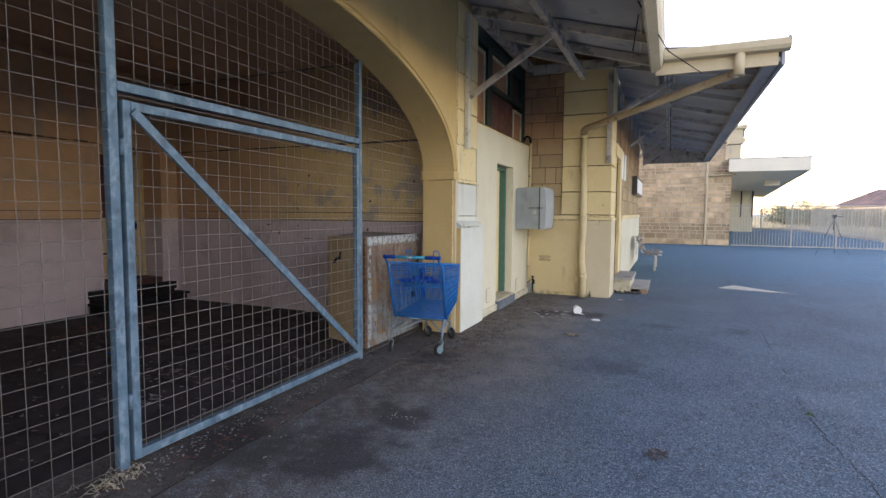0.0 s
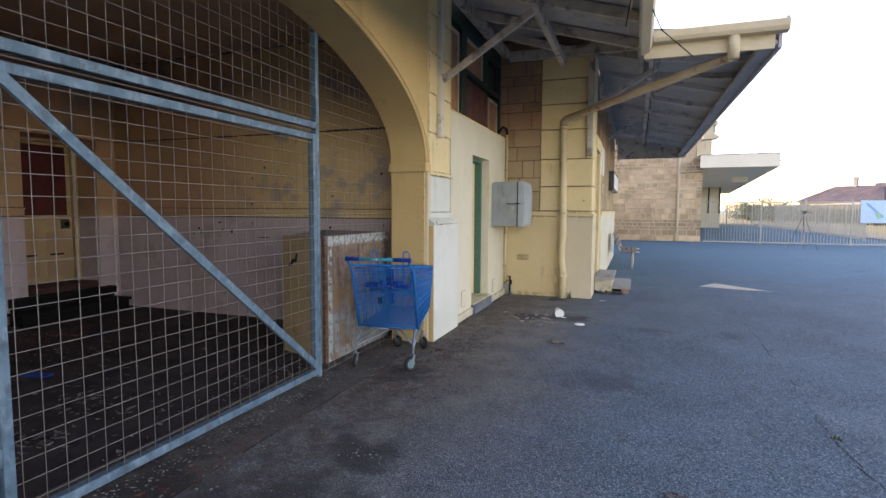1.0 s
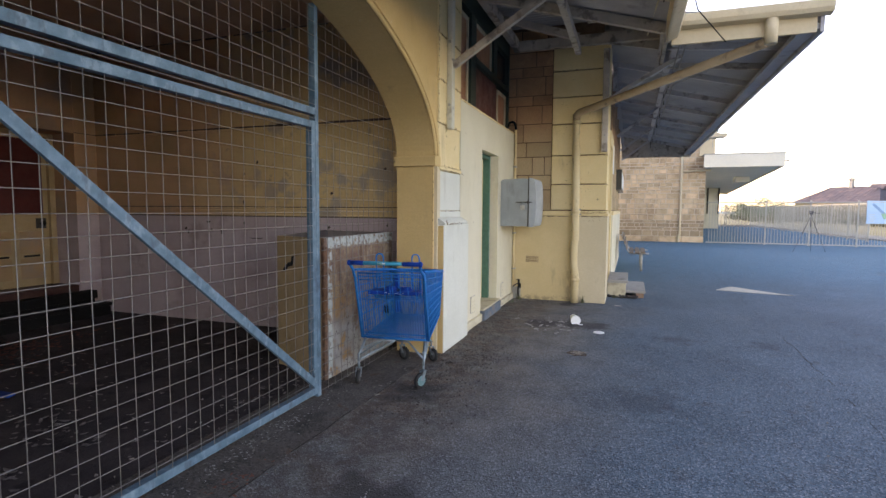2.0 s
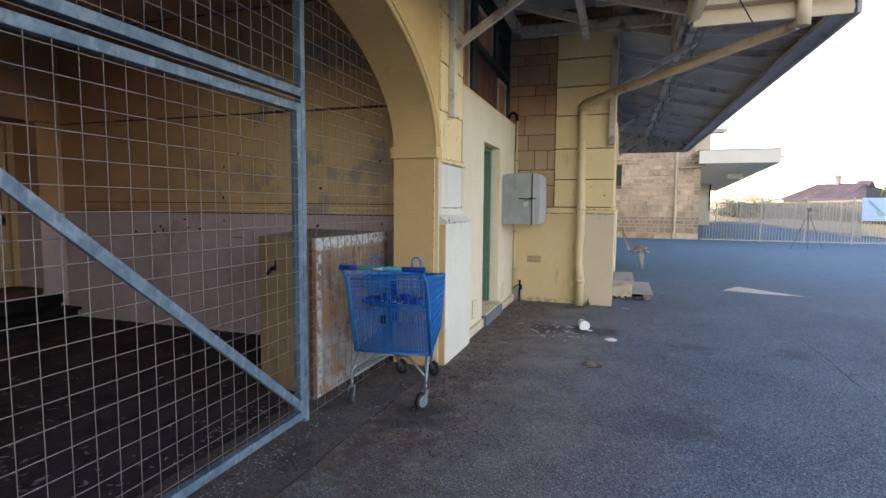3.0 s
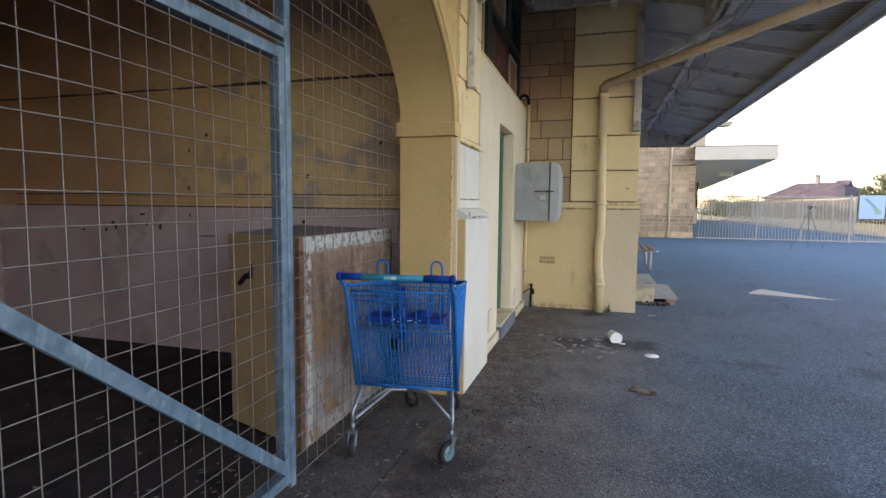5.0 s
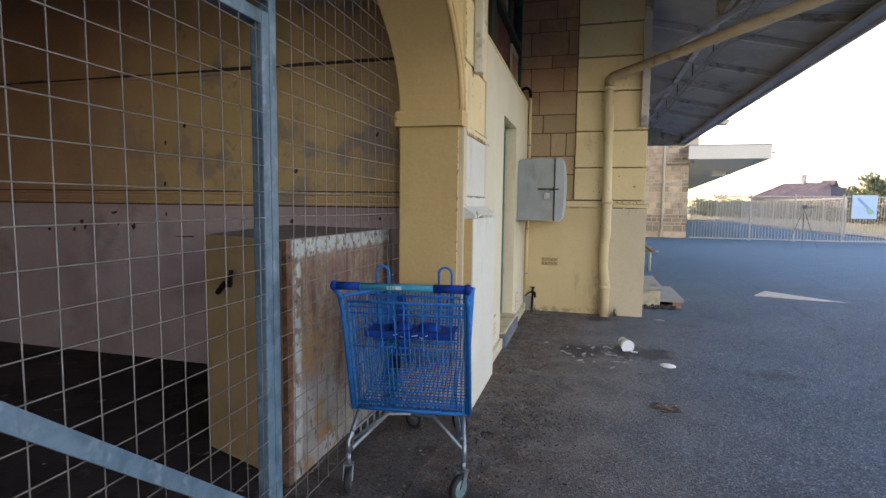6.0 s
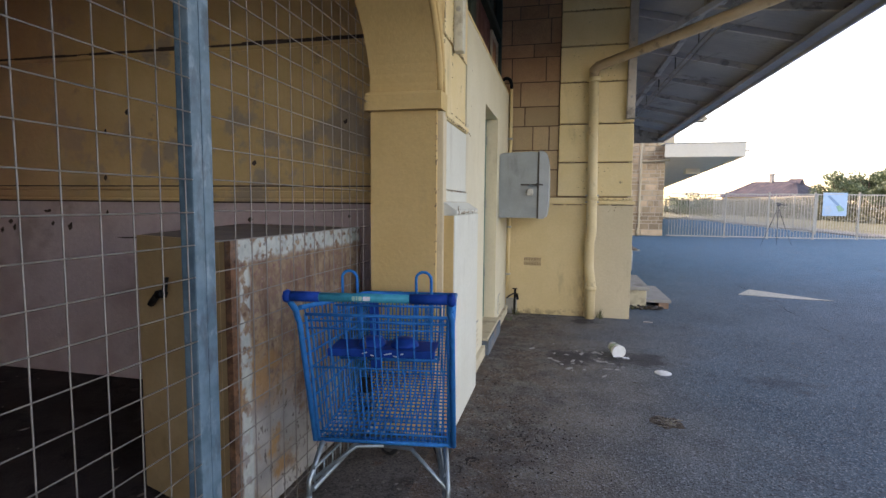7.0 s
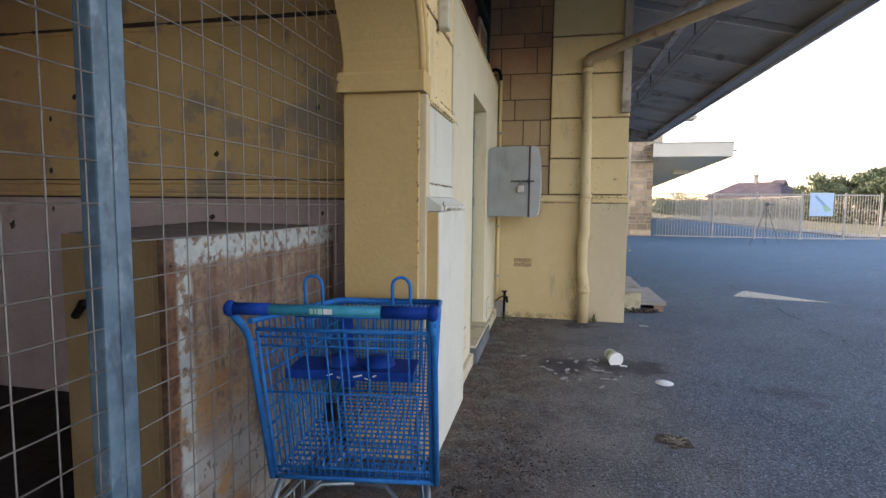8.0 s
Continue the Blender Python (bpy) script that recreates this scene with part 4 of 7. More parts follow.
def downpipe():
    p = thing("downpipe", (-1.54, 9.92, 0), "buff painted downpipe from the canopy gutter to the ground", "pipe")
    r = 0.058
    tube("riser", p, M_PIPELOW, [(-1.545, 9.94, 0.0), (-1.545, 9.94, 0.45), (-1.575, 9.94, 0.62), (-1.575, 9.94, 0.95), (-1.555, 9.94, 1.05), (-1.585, 9.94, 2.9)], r, 14, "cream painted lower pipe")
    tube("elbow_pipe", p, M_PIPE, [(-1.585, 9.94, 2.9), (-1.585, 9.94, 2.99), (-1.54, 9.90, 3.03), (0.585, 7.90, 3.31)], 0.055, 14)
    tube("outlet", p, M_FASCIA, [(0.60, 7.76, 3.25), (0.60, 7.76, 3.55)], 0.06, 14)
    for z in (0.35, 1.45, 2.86):
        tube("collar", p, M_PIPELOW, [(-1.545 - 0.013 * (z - 0.35), 9.94, z), (-1.545 - 0.013 * (z - 0.35), 9.94, z + 0.05)], 0.069, 14)
    for z in (1.42, 1.50):
        box("bracket", p, M_STEEL, (-1.64, 9.97, z), (-1.48, 10.03, z + 0.02))


downpipe()
# timber post on the wing corner and on the pilaster
for name, lo, hi in (("wall_post", (-1.20, WING_Y - 0.10, 2.42), (-1.105, WING_Y - 0.016, 4.0)), ("wall_post", (-2.597, 6.612, 2.35), (-2.535, 6.700, 4.05))):
    t = thing(name, ((lo[0] + hi[0]) / 2, (lo[1] + hi[1]) / 2, lo[2]), "grey painted timber wall post carrying a canopy strut", "post", "wall posts")
    box("post", t, M_TIMBER if lo[1] > 8 else M_PALEPOST, lo, hi, 0.012)
    for k in (0.25, 0.9, 1.4):
        c = Vector(((lo[0] + hi[0]) / 2, lo[1], lo[2] + k))
        tube("bolt", t, M_STEEL, [c + Vector((0, -0.012, 0)), c + Vector((0, 0.01, 0))], 0.016)

# side of the wing
box("side_plinth", wall_wing, M_WHITE, (WING_X - 0.05, 12.0, 0), (-1.06, 18.9, 1.40), 0.008, "white painted plinth")
box("side_cap", wall_wing, M_CREAM, (WING_X - 0.05, 11.98, 1.402), (-1.045, 18.92, 1.487), 0.015)
for y0, y1 in ((10.705, 10.78), (11.70, 12.0)):
    box("door_surround", wall_wing, M_CREAM, (WING_X - 0.05, y0, 1.49 if y0 < 11 else 0), (-1.085, y1, 2.62), 0.01)
box("door_lintel", wall_wing, M_CREAM, (WING_X - 0.05, 10.705, 2.62), (-1.08, 12.0, 2.86), 0.02)
d2 = thing("door_2", (-1.45, 11.25, 0.42), "cream side door set back over two steps", "door", kind="structure")
box("leaf", d2, M_CREAM, (-1.55, 10.80, 0.42), (-1.50, 11.69, 2.5), 0.004)
box("jamb", d2, M_GREEN, (-1.58, 10.752, 0.42), (-1.46, 10.80, 2.548), 0.004)
box("jamb", d2, M_GREEN, (-1.58, 11.70, 0.42), (-1.46, 11.748, 2.548), 0.004)
for y in (12.35, 13.1):
    nb = thing("notice", (-1.09, y, 2.5), "white paper notice on the stone wall", "notice", "notices")
    box("sheet", nb, M_CUP, (-1.135, y - 0.22, 2.28), (-1.105, y + 0.22, 2.86))
sb = thing("sign_box", (-1.0, 17.0, 2.3), "dark framed notice case with pale panels, fixed to the wall", "sign")
box("case", sb, M_SCREEN, (-1.14, 15.7, 2.04), (-0.98, 18.5, 2.56), 0.01)
for k in range(3):
    box("panel", sb, M_CUP, (-0.982, 15.85 + k * 0.88, 2.11), (-0.972, 16.62 + k * 0.88, 2.49))
sv = thing("wall_vent", (-1.06, 17.6, 0.5), "dark louvred vent in the white plinth", "vent")
for k in range(7):
    box("louvre", sv, M_STEP, (-1.062, 17.2, 0.25 + k * 0.085), (-1.045, 18.1, 0.29 + k * 0.085))
M_RUBBLE = plain("dark_rubble", (0.09, 0.08, 0.075), 0.95, vary=0.6, scale=40)
# steps at the side door
st = thing("step_block", (-0.9, 11.4, 0), "two grey concrete steps with brick edges", "steps")
box("upper_step", st, M_STEP, (-1.075, 10.73, 0.25), (-0.74, 12.0, 0.30), 0.010)
box("riser", st, M_LEDGE, (-1.075, 10.76, 0.0), (-0.77, 11.97, 0.248), 0.012, "stained cream riser block")
box("lower_step", st, M_STEP, (-0.768, 10.78, 0.085), (-0.45, 12.05, 0.13), 0.010)
for k, (x0, x1) in enumerate(((-0.60, -0.475), (-0.60, -0.475), (-0.60, -0.475), (-0.60, -0.475))):
    box("brick", st, M_BRICK, (x0 + 0.01 * (k % 2), 10.81 + k * 0.28, 0.0), (x1, 11.04 + k * 0.28, 0.083), 0.006)
heap = random.Random(15)
bm = bmesh.new()
for k in range(70):
    x, y, s_ = heap.uniform(-1.06, -0.58), heap.gauss(10.74, 0.035), heap.uniform(0.008, 0.03)
    bm_lathe(bm, [(s_ * 0.4, 0), (s_, s_ * 0.5), (s_ * 0.7, s_ * 1.1), (s_ * 0.2, s_ * 1.3)], (x, y, heap.uniform(-0.005, 0.02)), (heap.uniform(-0.4, 0.4), heap.uniform(-0.4, 0.4), 1), 6)
tagged(part("rubble", bm, M_RUBBLE), "dark rubble and dead leaves heaped against the steps", "rubble", kind="stuff")


# ---- canopies ----
def near_z(x):
    return 4.12 - 0.29 * (x + 2.6)


def far_z(x):
    return 3.50 + 0.235 * (1.1 - x)


def corrugated(bm, x0, x1, y0, y1, zf, pitch=0.10, amp=0.012, thick=0.004):
    n = int((y1 - y0) / pitch * 4)
    rows = []
    for i in range(n + 1):
        y = y0 + (y1 - y0) * i / n
        w = amp * math.sin(2 * math.pi * (y - y0) / pitch)
        rows.append([bm.verts.new((x, y, zf(x) + w + t)) for x, t in ((x0, 0), (x1, 0), (x1, thick), (x0, thick))])
    for s, t in zip(rows, rows[1:]):
        for j in range(4):
            bm.faces.new((s[j], s[(j + 1) % 4], t[(j + 1) % 4], t[j]))
    bm.faces.new(rows[0])
    bm.faces.new(rows[-1][::-1])


near = thing("near_canopy", (-1.5, 4, 3.4), "timber framed canopy of zinc sheets with buff gutter", "canopy", kind="structure")
bm = bmesh.new()
corrugated(bm, -2.62, -0.28, -0.6, 7.9, lambda x: near_z(x) + 0.13)
part("roof_sheet", bm, M_IRON, near, "blue-grey corrugated sheet")
for y in (0.4, 2.6, 4.75, 6.86, 7.85):
    beam("rafter", near, M_TIMBER, (-2.6, y, near_z(-2.6) + 0.055), (-0.42, y, near_z(-0.42) + 0.055), 0.07, 0.11)
beam("purlin", near, M_TIMBER, (-1.5, -0.6, near_z(-1.5) - 0.05), (-1.5, 9.12, near_z(-1.5) - 0.05), 0.075, 0.10)
# higher link roof between the two canopies
bm = bmesh.new()
corrugated(bm, -2.72, -0.30, 7.72, 10.068, lambda x: 4.46)
part("link_sheet", bm, M_IRON, near, "blue-grey corrugated sheet")
box("tie_beam", near, M_TIMBER, (-2.6, 9.86, 4.05), (-0.41, 9.95, 4.21), 0.008)
box("upper_beam", near, M_TIMBER, (-1.42, 9.50, 4.27), (-0.41, 9.58, 4.38), 0.008)
box("link_board", near, M_TIMBER, (-0.405, 7.80, 3.60), (-0.36, 9.954, 4.47))
bm = bmesh.new()
bm_prism(bm, [(-1.20, far_z(-1.098) + 0.06), (-0.35, far_z(-0.35) + 0.06), (-0.35, 4.48), (-1.20, 4.48)], "y", 9.955, 9.995)
part("end_board", bm, M_TIMBER, near)
# board hidden above the sheet, added to stop sky light in the gap
bm = bmesh.new()
bm_prism(bm, [(-2.70, near_z(-2.70) + 0.10), (-0.29, near_z(-0.29) + 0.10), (-0.29, 4.47), (-2.70, 4.47)], "y", 7.86, 7.93)
part("hidden_light_stop", bm, M_IRON, near)
for x0, z0, x1, z1 in ((-2.58, 4.24, -1.5, 3.94),):
    beam("hip_rafter", near, M_TIMBER, (x0, 8.9, z0), (x1, 9.1, z1), 0.07, 0.10)
tube("hanging_rod", near, M_LEDGE, [(-0.47, 6.05, 3.56), (-0.60, 8.6, 3.72)], 0.008, 6)
tube("tie_rod", near, M_LEDGE, [(-2.3, 5.2, 3.98), (-1.5, 6.6, 3.74)], 0.007, 6)
box("wall_plate", near, M_TIMBER, (-2.62, 6.9, 4.10), (-2.52, 9.9, 4.24), 0.006)
beam("strut", near, M_TIMBER, (-2.54, 6.657, 3.01), (-1.50, 6.657, 3.66), 0.055, 0.068)
tube("strut_bolt", near, M_STEEL, [(-2.53, 6.60, 3.06), (-2.53, 6.71, 3.06)], 0.012)
box("gutter_board", near, M_FASCIA, (-0.42, -0.6, 3.37), (-0.395, 7.78, 3.66), 0.004, "buff fascia board")
bm = bmesh.new()
bm_prism(bm, [(-0.392, 3.38), (-0.30, 3.42), (-0.272, 3.50), (-0.262, 3.70), (-0.275, 3.71), (-0.29, 3.70), (-0.31, 3.52), (-0.392, 3.50)], "y", -0.6, 7.79)
part("gutter", bm, M_FASCIA, near)

far = thing("far_canopy", (0, 14, 3.4), "wide canopy of zinc sheets on timber rafters", "canopy", kind="structure")


def end_z(x):
    """The end bay lies flatter than the rest."""
    return 3.50 + 0.09 * (1.1 - x)


bm = bmesh.new()
corrugated(bm, -0.44, 1.12, 7.86, 10.0, lambda x: end_z(x) + 0.085)
corrugated(bm, -1.12, 1.12, 10.0, 20.9, lambda x: far_z(x) + 0.085)
part("roof_sheet", bm, M_IRON, far, "blue-grey corrugated sheet")
bm = bmesh.new()
bm_prism(bm, [(-0.40, end_z(-0.40)), (1.06, end_z(1.06)), (1.06, far_z(1.06) + 0.09), (-0.40, far_z(-0.40) + 0.09)], "y", 9.96, 10.02)
part("cross_board", bm, M_TIMBER, far)
beam("rafter", far, M_RAFTER, (-0.34, 9.0, end_z(-0.34) + 0.04), (1.06, 9.0, end_z(1.06) + 0.04), 0.05, 0.085)
for k in range(7):
    y = 11.15 + k * 1.53
    beam("rafter", far, M_RAFTER, (-1.09, y, far_z(-1.09) + 0.04), (1.06, y, far_z(1.06) + 0.04), 0.05, 0.085)
    box("wall_bracket", far, M_RAFTER, (-1.095, y - 0.035, far_z(-1.1) - 0.42), (-1.03, y + 0.035, far_z(-1.1) - 0.01), 0.006)
    tube("hanger", far, M_DARKSTEEL, [(-0.19, y, far_z(-0.2) + 0.01), (-0.19, y, far_z(-0.2) - 0.22)], 0.009, 5)
    tube("stay_rod", far, M_STEEL, [(-0.19, y, far_z(-0.2) - 0.20), (0.35, y - 0.5, far_z(0.35) + 0.03)], 0.006, 5)
beam("purlin", far, M_RAFTER, (-0.24, 7.9, end_z(-0.24) + 0.055), (-0.24, 10.0, end_z(-0.24) + 0.055), 0.08, 0.06)
beam("purlin", far, M_RAFTER, (-0.24, 10.0, far_z(-0.24) + 0.05), (-0.24, 20.85, far_z(-0.24) + 0.05), 0.09, 0.065)
for x in (-0.225, -0.155):
    tube("truss_rod", far, M_STEP, [(x, 8.0, end_z(x) - 0.06), (x, 9.9, 3.50), (x, 14.2, far_z(x) - 0.22), (x, 17.4, far_z(x) - 0.22), (x, 20.6, far_z(x) - 0.05)], 0.010, 6)
for q in (-0.035, 0.035):
    beam("strut", far, M_RAFTER, (-1.13, 9.99 + q, 3.20), (-0.14, 9.50 + q, 3.66), 0.03, 0.06)
for y in (14.2, 17.26, 20.2):
    beam("strut", far, M_RAFTER, (-1.08, y, 3.20), (-0.24, y, far_z(-0.24)), 0.05, 0.06)
box("edge_board", far, M_IRON, (1.06, 7.86, 3.36), (1.10, 20.95, 3.58), 0.006, "blue-grey edge board")
box("edge_plate", far, M_IRON, (0.90, 7.88, 3.40), (1.058, 20.86, 3.46), 0.006, "grey plate under the rafter ends")
bm = bmesh.new()
bm_prism(bm, [(-1.10, 3.33), (1.10, 3.33), (1.10, far_z(1.1) + 0.10), (-1.10, far_z(-1.1) + 0.10)], "y", 20.88, 20.93)
part("far_board", bm, M_TIMBER, far)
box("end_board", far, M_FASCIA, (-0.36, 7.81, 3.345), (1.02, 7.845, 3.56), 0.005, "buff end fascia")
bm = bmesh.new()
bm_prism(bm, [(7.81, 3.50), (7.70, 3.51), (7.675, 3.55), (7.665, 3.62), (7.68, 3.63), (7.69, 3.62), (7.70, 3.565), (7.81, 3.55)], "x", -0.262, 1.13)
part("gutter", bm, M_FASCIA, far)
box("edge_cap", far, M_IRON, (1.102, 7.7, 3.58), (1.13, 20.96, 3.66), 0.006)
fl = thing("flood_lamp", (1.6, 19.8, 3.8), "cream flood lamp housing on an arm at the canopy's edge", "lamp")
tube("arm", fl, M_STEEL, [(1.12, 19.9, 3.60), (1.62, 19.9, 3.80)], 0.014, 6)
bm = bmesh.new()
bm_prism(bm, [(1.52, 3.79), (1.97, 3.80), (2.02, 3.86), (1.98, 3.915), (1.55, 3.905)], "y", 19.7, 20.05)
part("housing", bm, M_FASCIA, fl)
tube("hanging_rod", fl, M_STEEL, [(1.62, 19.85, 3.80), (1.62, 19.85, 3.50)], 0.010, 6)
lw = thing("overhead_cable", (0.2, 7.8, 3.4), "thin black cable slung under the canopy gutter", "cable")
tube("wire", lw, M_BLACK, [(-0.47, 5.6, 3.52), (-0.2, 6.8, 3.36), (0.18, 7.8, 3.33)], 0.006, 5)
tube("wire", lw, M_BLACK, [(-0.47, 5.75, 3.45), (-0.53, 6.0, 3.18)], 0.006, 5)

# ---- the closed bay behind the screen ----
def bay_wall(name, lo_x, lo_y, hi_x, hi_y, label):
    """A plastered wall: mauve below, ochre above, dark under the ceiling."""
    bm = bmesh.new()
    bm_box(bm, lo_x, lo_y, 0, hi_x, hi_y, 1.39)
    ob = structure(part(name, bm, M_IN_LILAC), label)
    box("upper_wall", ob, M_IN_OCHRE, (lo_x, lo_y, 1.39), (hi_x, hi_y, 2.5))
    box("top_wall", ob, M_IN_OCHRE, (lo_x, lo_y, 2.51), (hi_x, hi_y, CEIL + 0.3))
    box("crack", ob, M_CRACK, (lo_x + 0.004, lo_y + 0.004, 2.5), (hi_x - 0.004, hi_y - 0.004, 2.51))
    return ob


wn_ = bay_wall("wall_bay_side", ROOM_X - 0.3, ROOM_Y, -3.03, ROOM_Y + 0.25, "plastered bay wall, mauve below and ochre above a dado rail")
REC_Y0, REC_Y1, REC_Z = 5.38, 6.39, 2.497    # deep doorway in the back wall
wb_ = bay_wall("wall_bay_back", ROOM_X - 0.5, -6.2, ROOM_X, REC_Y0, "plastered back wall of the bay, mauve below and ochre above")
wp_ = bay_wall("wall_bay_pier", ROOM_X - 0.5, REC_Y1, ROOM_X, ROOM_Y - 0.002, "narrow plastered pier beside the deep doorway")
bm = bmesh.new()
bm_box(bm, ROOM_X - 0.5, REC_Y0 + 0.001, REC_Z, ROOM_X - 0.001, REC_Y1 - 0.001, CEIL + 0.3)
part("lintel", bm, M_IN_OCHRE, wb_)
ws_ = bay_wall("wall_bay_end", ROOM_X - 0.3, -6.5, -3.03, -6.2, "plastered end wall of the bay")


def rail(wall, axis, a, b, at):
    """A moulded dado: lower bead, flat band, top bead, its shadow lines painted as dark strips; a thin rail higher up.
    """
    def strip(name, z0, z1, d, mat, bev):
        bm = bmesh.new()
        if axis == "x":
            bm_box(bm, a, at - d, z0, b, at + 0.01, z1, bev)
        else:
            bm_box(bm, at - 0.01, a, z0, at + d, b, z1, bev)
        part(name, bm, mat, wall)

    for z0, z1, d in ((1.402, 1.420, 0.020), (1.430, 1.476, 0.016), (1.484, 1.506, 0.034)):
        strip("dado_rail", z0, z1, d, M_IN_OCHRE, 0.004)
    strip("picture_rail", 2.46, 2.482, 0.012, M_IN_OCHRE, 0.004)
    # thin dark strips standing in for the rail's shadow lines
    for z, h in ((1.390, 0.011), (1.5065, 0.010)):
        strip("grime_shadow_line", z, z + h, 0.009, M_CRACK, 0.0)


rail(wn_, "x", ROOM_X + 0.3, -3.03, ROOM_Y)
rail(wb_, "y", -6.2, REC_Y0, ROOM_X)
# out-of-view infill, added to cut the daylight on the bay's back wall
structure(box("wall_light_block", None, M_OCHRE, (-3.0, 0.121, 0), (-2.85, 1.38, 2.95)), "unseen infill added in the arch to keep daylight out of the bay")
rng = random.Random(7)
bm = bmesh.new()
x = ROOM_X
while x < -3.2:
    w = rng.uniform(0.1, 0.3)
    h = rng.uniform(0.012, 0.03)
    bm_box(bm, x, ROOM_Y - 0.006, 2.497 - h * 0.2, x + w, ROOM_Y + 0.002, 2.497 + h * 0.8)
    x += w + (rng.uniform(0.02, 0.15) if rng.random() < 0.3 else 0)
x = ROOM_X
while x < -3.2:
    w = rng.uniform(0.15, 0.5)
    bm_box(bm, x, ROOM_Y - 0.005, CEIL - rng.uniform(0.012, 0.022), x + w, ROOM_Y + 0.002, CEIL - 0.002)
    x += w + rng.uniform(0.0, 0.12)
y = 3.0
while y < 5.2:
    w = rng.uniform(0.08, 0.3)
    bm_box(bm, ROOM_X - 0.002, y, 2.497 - rng.uniform(0, 0.01), ROOM_X + 0.006, y + w, 2.512 + rng.uniform(0, 0.02))
    y += w + rng.uniform(0.0, 0.1)
part("plaster_crack", bm, M_CRACK, wn_)
for x0, x1, z, h in ((-5.28, -5.06, 1.11, 0.016), (-5.95, -5.88, 1.30, 0.03), (-6.40, -6.37, 1.13, 0.05), (-6.27, -6.24, 1.15, 0.06), (-5.72, -5.68, 1.16, 0.07), (-3.375, -3.345, 1.93, 0.04)):
    bm = bmesh.new()
    bm_prism(bm, [(x0, z + h * 0.6), (x0 + (x1 - x0) * 0.4, z), (x1, z + h * 0.3), (x1, z + h), (x0 + (x1 - x0) * 0.4, z + h * 0.7)], "y", ROOM_Y - 0.006, ROOM_Y + 0.002)
    part("chip", bm, M_CRACK, wn_)
for k in range(12):
    x, z, w, h = rng.uniform(-7.2, -3.3), rng.choice((rng.uniform(1.1, 1.3), rng.uniform(0.4, 2.3))), rng.uniform(0.02, 0.05), rng.uniform(0.015, 0.05)
    bm = bmesh.new()
    bm_prism(bm, [(x, z + h * 0.4), (x + w * 0.5, z), (x + w, z + h * 0.5), (x + w * 0.7, z + h), (x + w * 0.3, z + h * 0.8)], "y", ROOM_Y - 0.004, ROOM_Y + 0.002)
    part("chip", bm, M_CRACK, wn_)
bm = bmesh.new()
bm_box(bm, ROOM_X - 0.3, -6.5, CEIL, -3.03, ROOM_Y + 0.25, CEIL + 0.12)
structure(part("ceiling", bm, M_IN_DARK), "brown plaster ceiling of the bay", "ceiling")

D3_X = ROOM_X - 0.46                       # leaf of the old door, at the back of its reveal
d3 = thing("door_3", (D3_X, 5.9, 0.42), "old panelled door, dark red above and cream below, in a deep reveal", "door", kind="structure")
box("leaf", d3, M_BOARD, (D3_X - 0.04, REC_Y0 + 0.07, 0.42), (D3_X, REC_Y1 - 0.08, REC_Z - 0.06), 0.004)
box("red_panel", d3, M_RED, (D3_X, 5.52, 1.40), (D3_X + 0.010, 6.24, REC_Z - 0.10), 0.003, "dark red upper panel")
for y0, y1 in ((5.54, 5.82), (5.92, 6.20)):
    for z0, z1 in ((0.52, 0.80), (0.86, 1.16)):
        box("lower_panel", d3, M_IN_OCHRE, (D3_X, y0, z0), (D3_X + 0.008, y1, z1), 0.004, "cream lower panel")
        box("moulding", d3, M_BOARD, (D3_X, y0 - 0.015, z1 + 0.004), (D3_X + 0.014, y1 + 0.015, z1 + 0.016), 0.003)
    box("slot", d3, M_BLACK, (D3_X + 0.001, y0 + 0.05, 0.812), (D3_X + 0.011, y1 - 0.03, 0.842))
bm = bmesh.new()
bm_lathe(bm, [(0.012, 0), (0.014, 0.03), (0.036, 0.045), (0.036, 0.07), (0.01, 0.08)], (D3_X, 6.20, 1.27), (1, 0, 0), 12)
part("knob", bm, M_BLACK, d3)
box("lock_plate", d3, M_DARKSTEEL, (D3_X, 6.14, 1.20), (D3_X + 0.012, 6.27, 1.34), 0.003)
box("jamb", d3, M_BOARD, (D3_X - 0.03, REC_Y1 - 0.078, 0.42), (D3_X + 0.05, REC_Y1 - 0.002, REC_Z - 0.004), 0.006, "yellowed door jamb")
box("jamb", d3, M_BOARD, (D3_X - 0.03, REC_Y0 + 0.002, 0.42), (D3_X + 0.05, REC_Y0 + 0.068, REC_Z - 0.004), 0.006)
box("head", d3, M_BOARD, (D3_X - 0.03, REC_Y0 + 0.07, REC_Z - 0.058), (D3_X + 0.05, REC_Y1 - 0.08, REC_Z - 0.004), 0.006)
box("threshold", d3, M_SILLRED, (D3_X - 0.03, REC_Y0 + 0.002, 0.33), (ROOM_X - 0.02, REC_Y1 - 0.002, 0.418), 0.008, "dark red-brown threshold")
structure(box("wall_behind_door", None, M_IN_DARK, (D3_X - 0.30, REC_Y0 - 0.2, 0), (D3_X - 0.06, REC_Y1 + 0.2, 2.9)), "plain wall closing the doorway")
stp = thing("step_block", (-7.65, 5.8, 0), "two black painted steps below the old door", "steps")
box("upper_step", stp, M_BLACK, (ROOM_X - 0.44, REC_Y0 + 0.006, 0.0), (ROOM_X + 0.0, REC_Y1 - 0.006, 0.328), 0.004)
box("upper_nosing", stp, M_BLACK, (ROOM_X + 0.002, 5.13, 0.215), (-7.76, 6.53, 0.335), 0.010)
box("upper_riser", stp, M_BLACK, (ROOM_X + 0.002, 5.15, 0.0), (-7.79, 6.51, 0.213), 0.006)
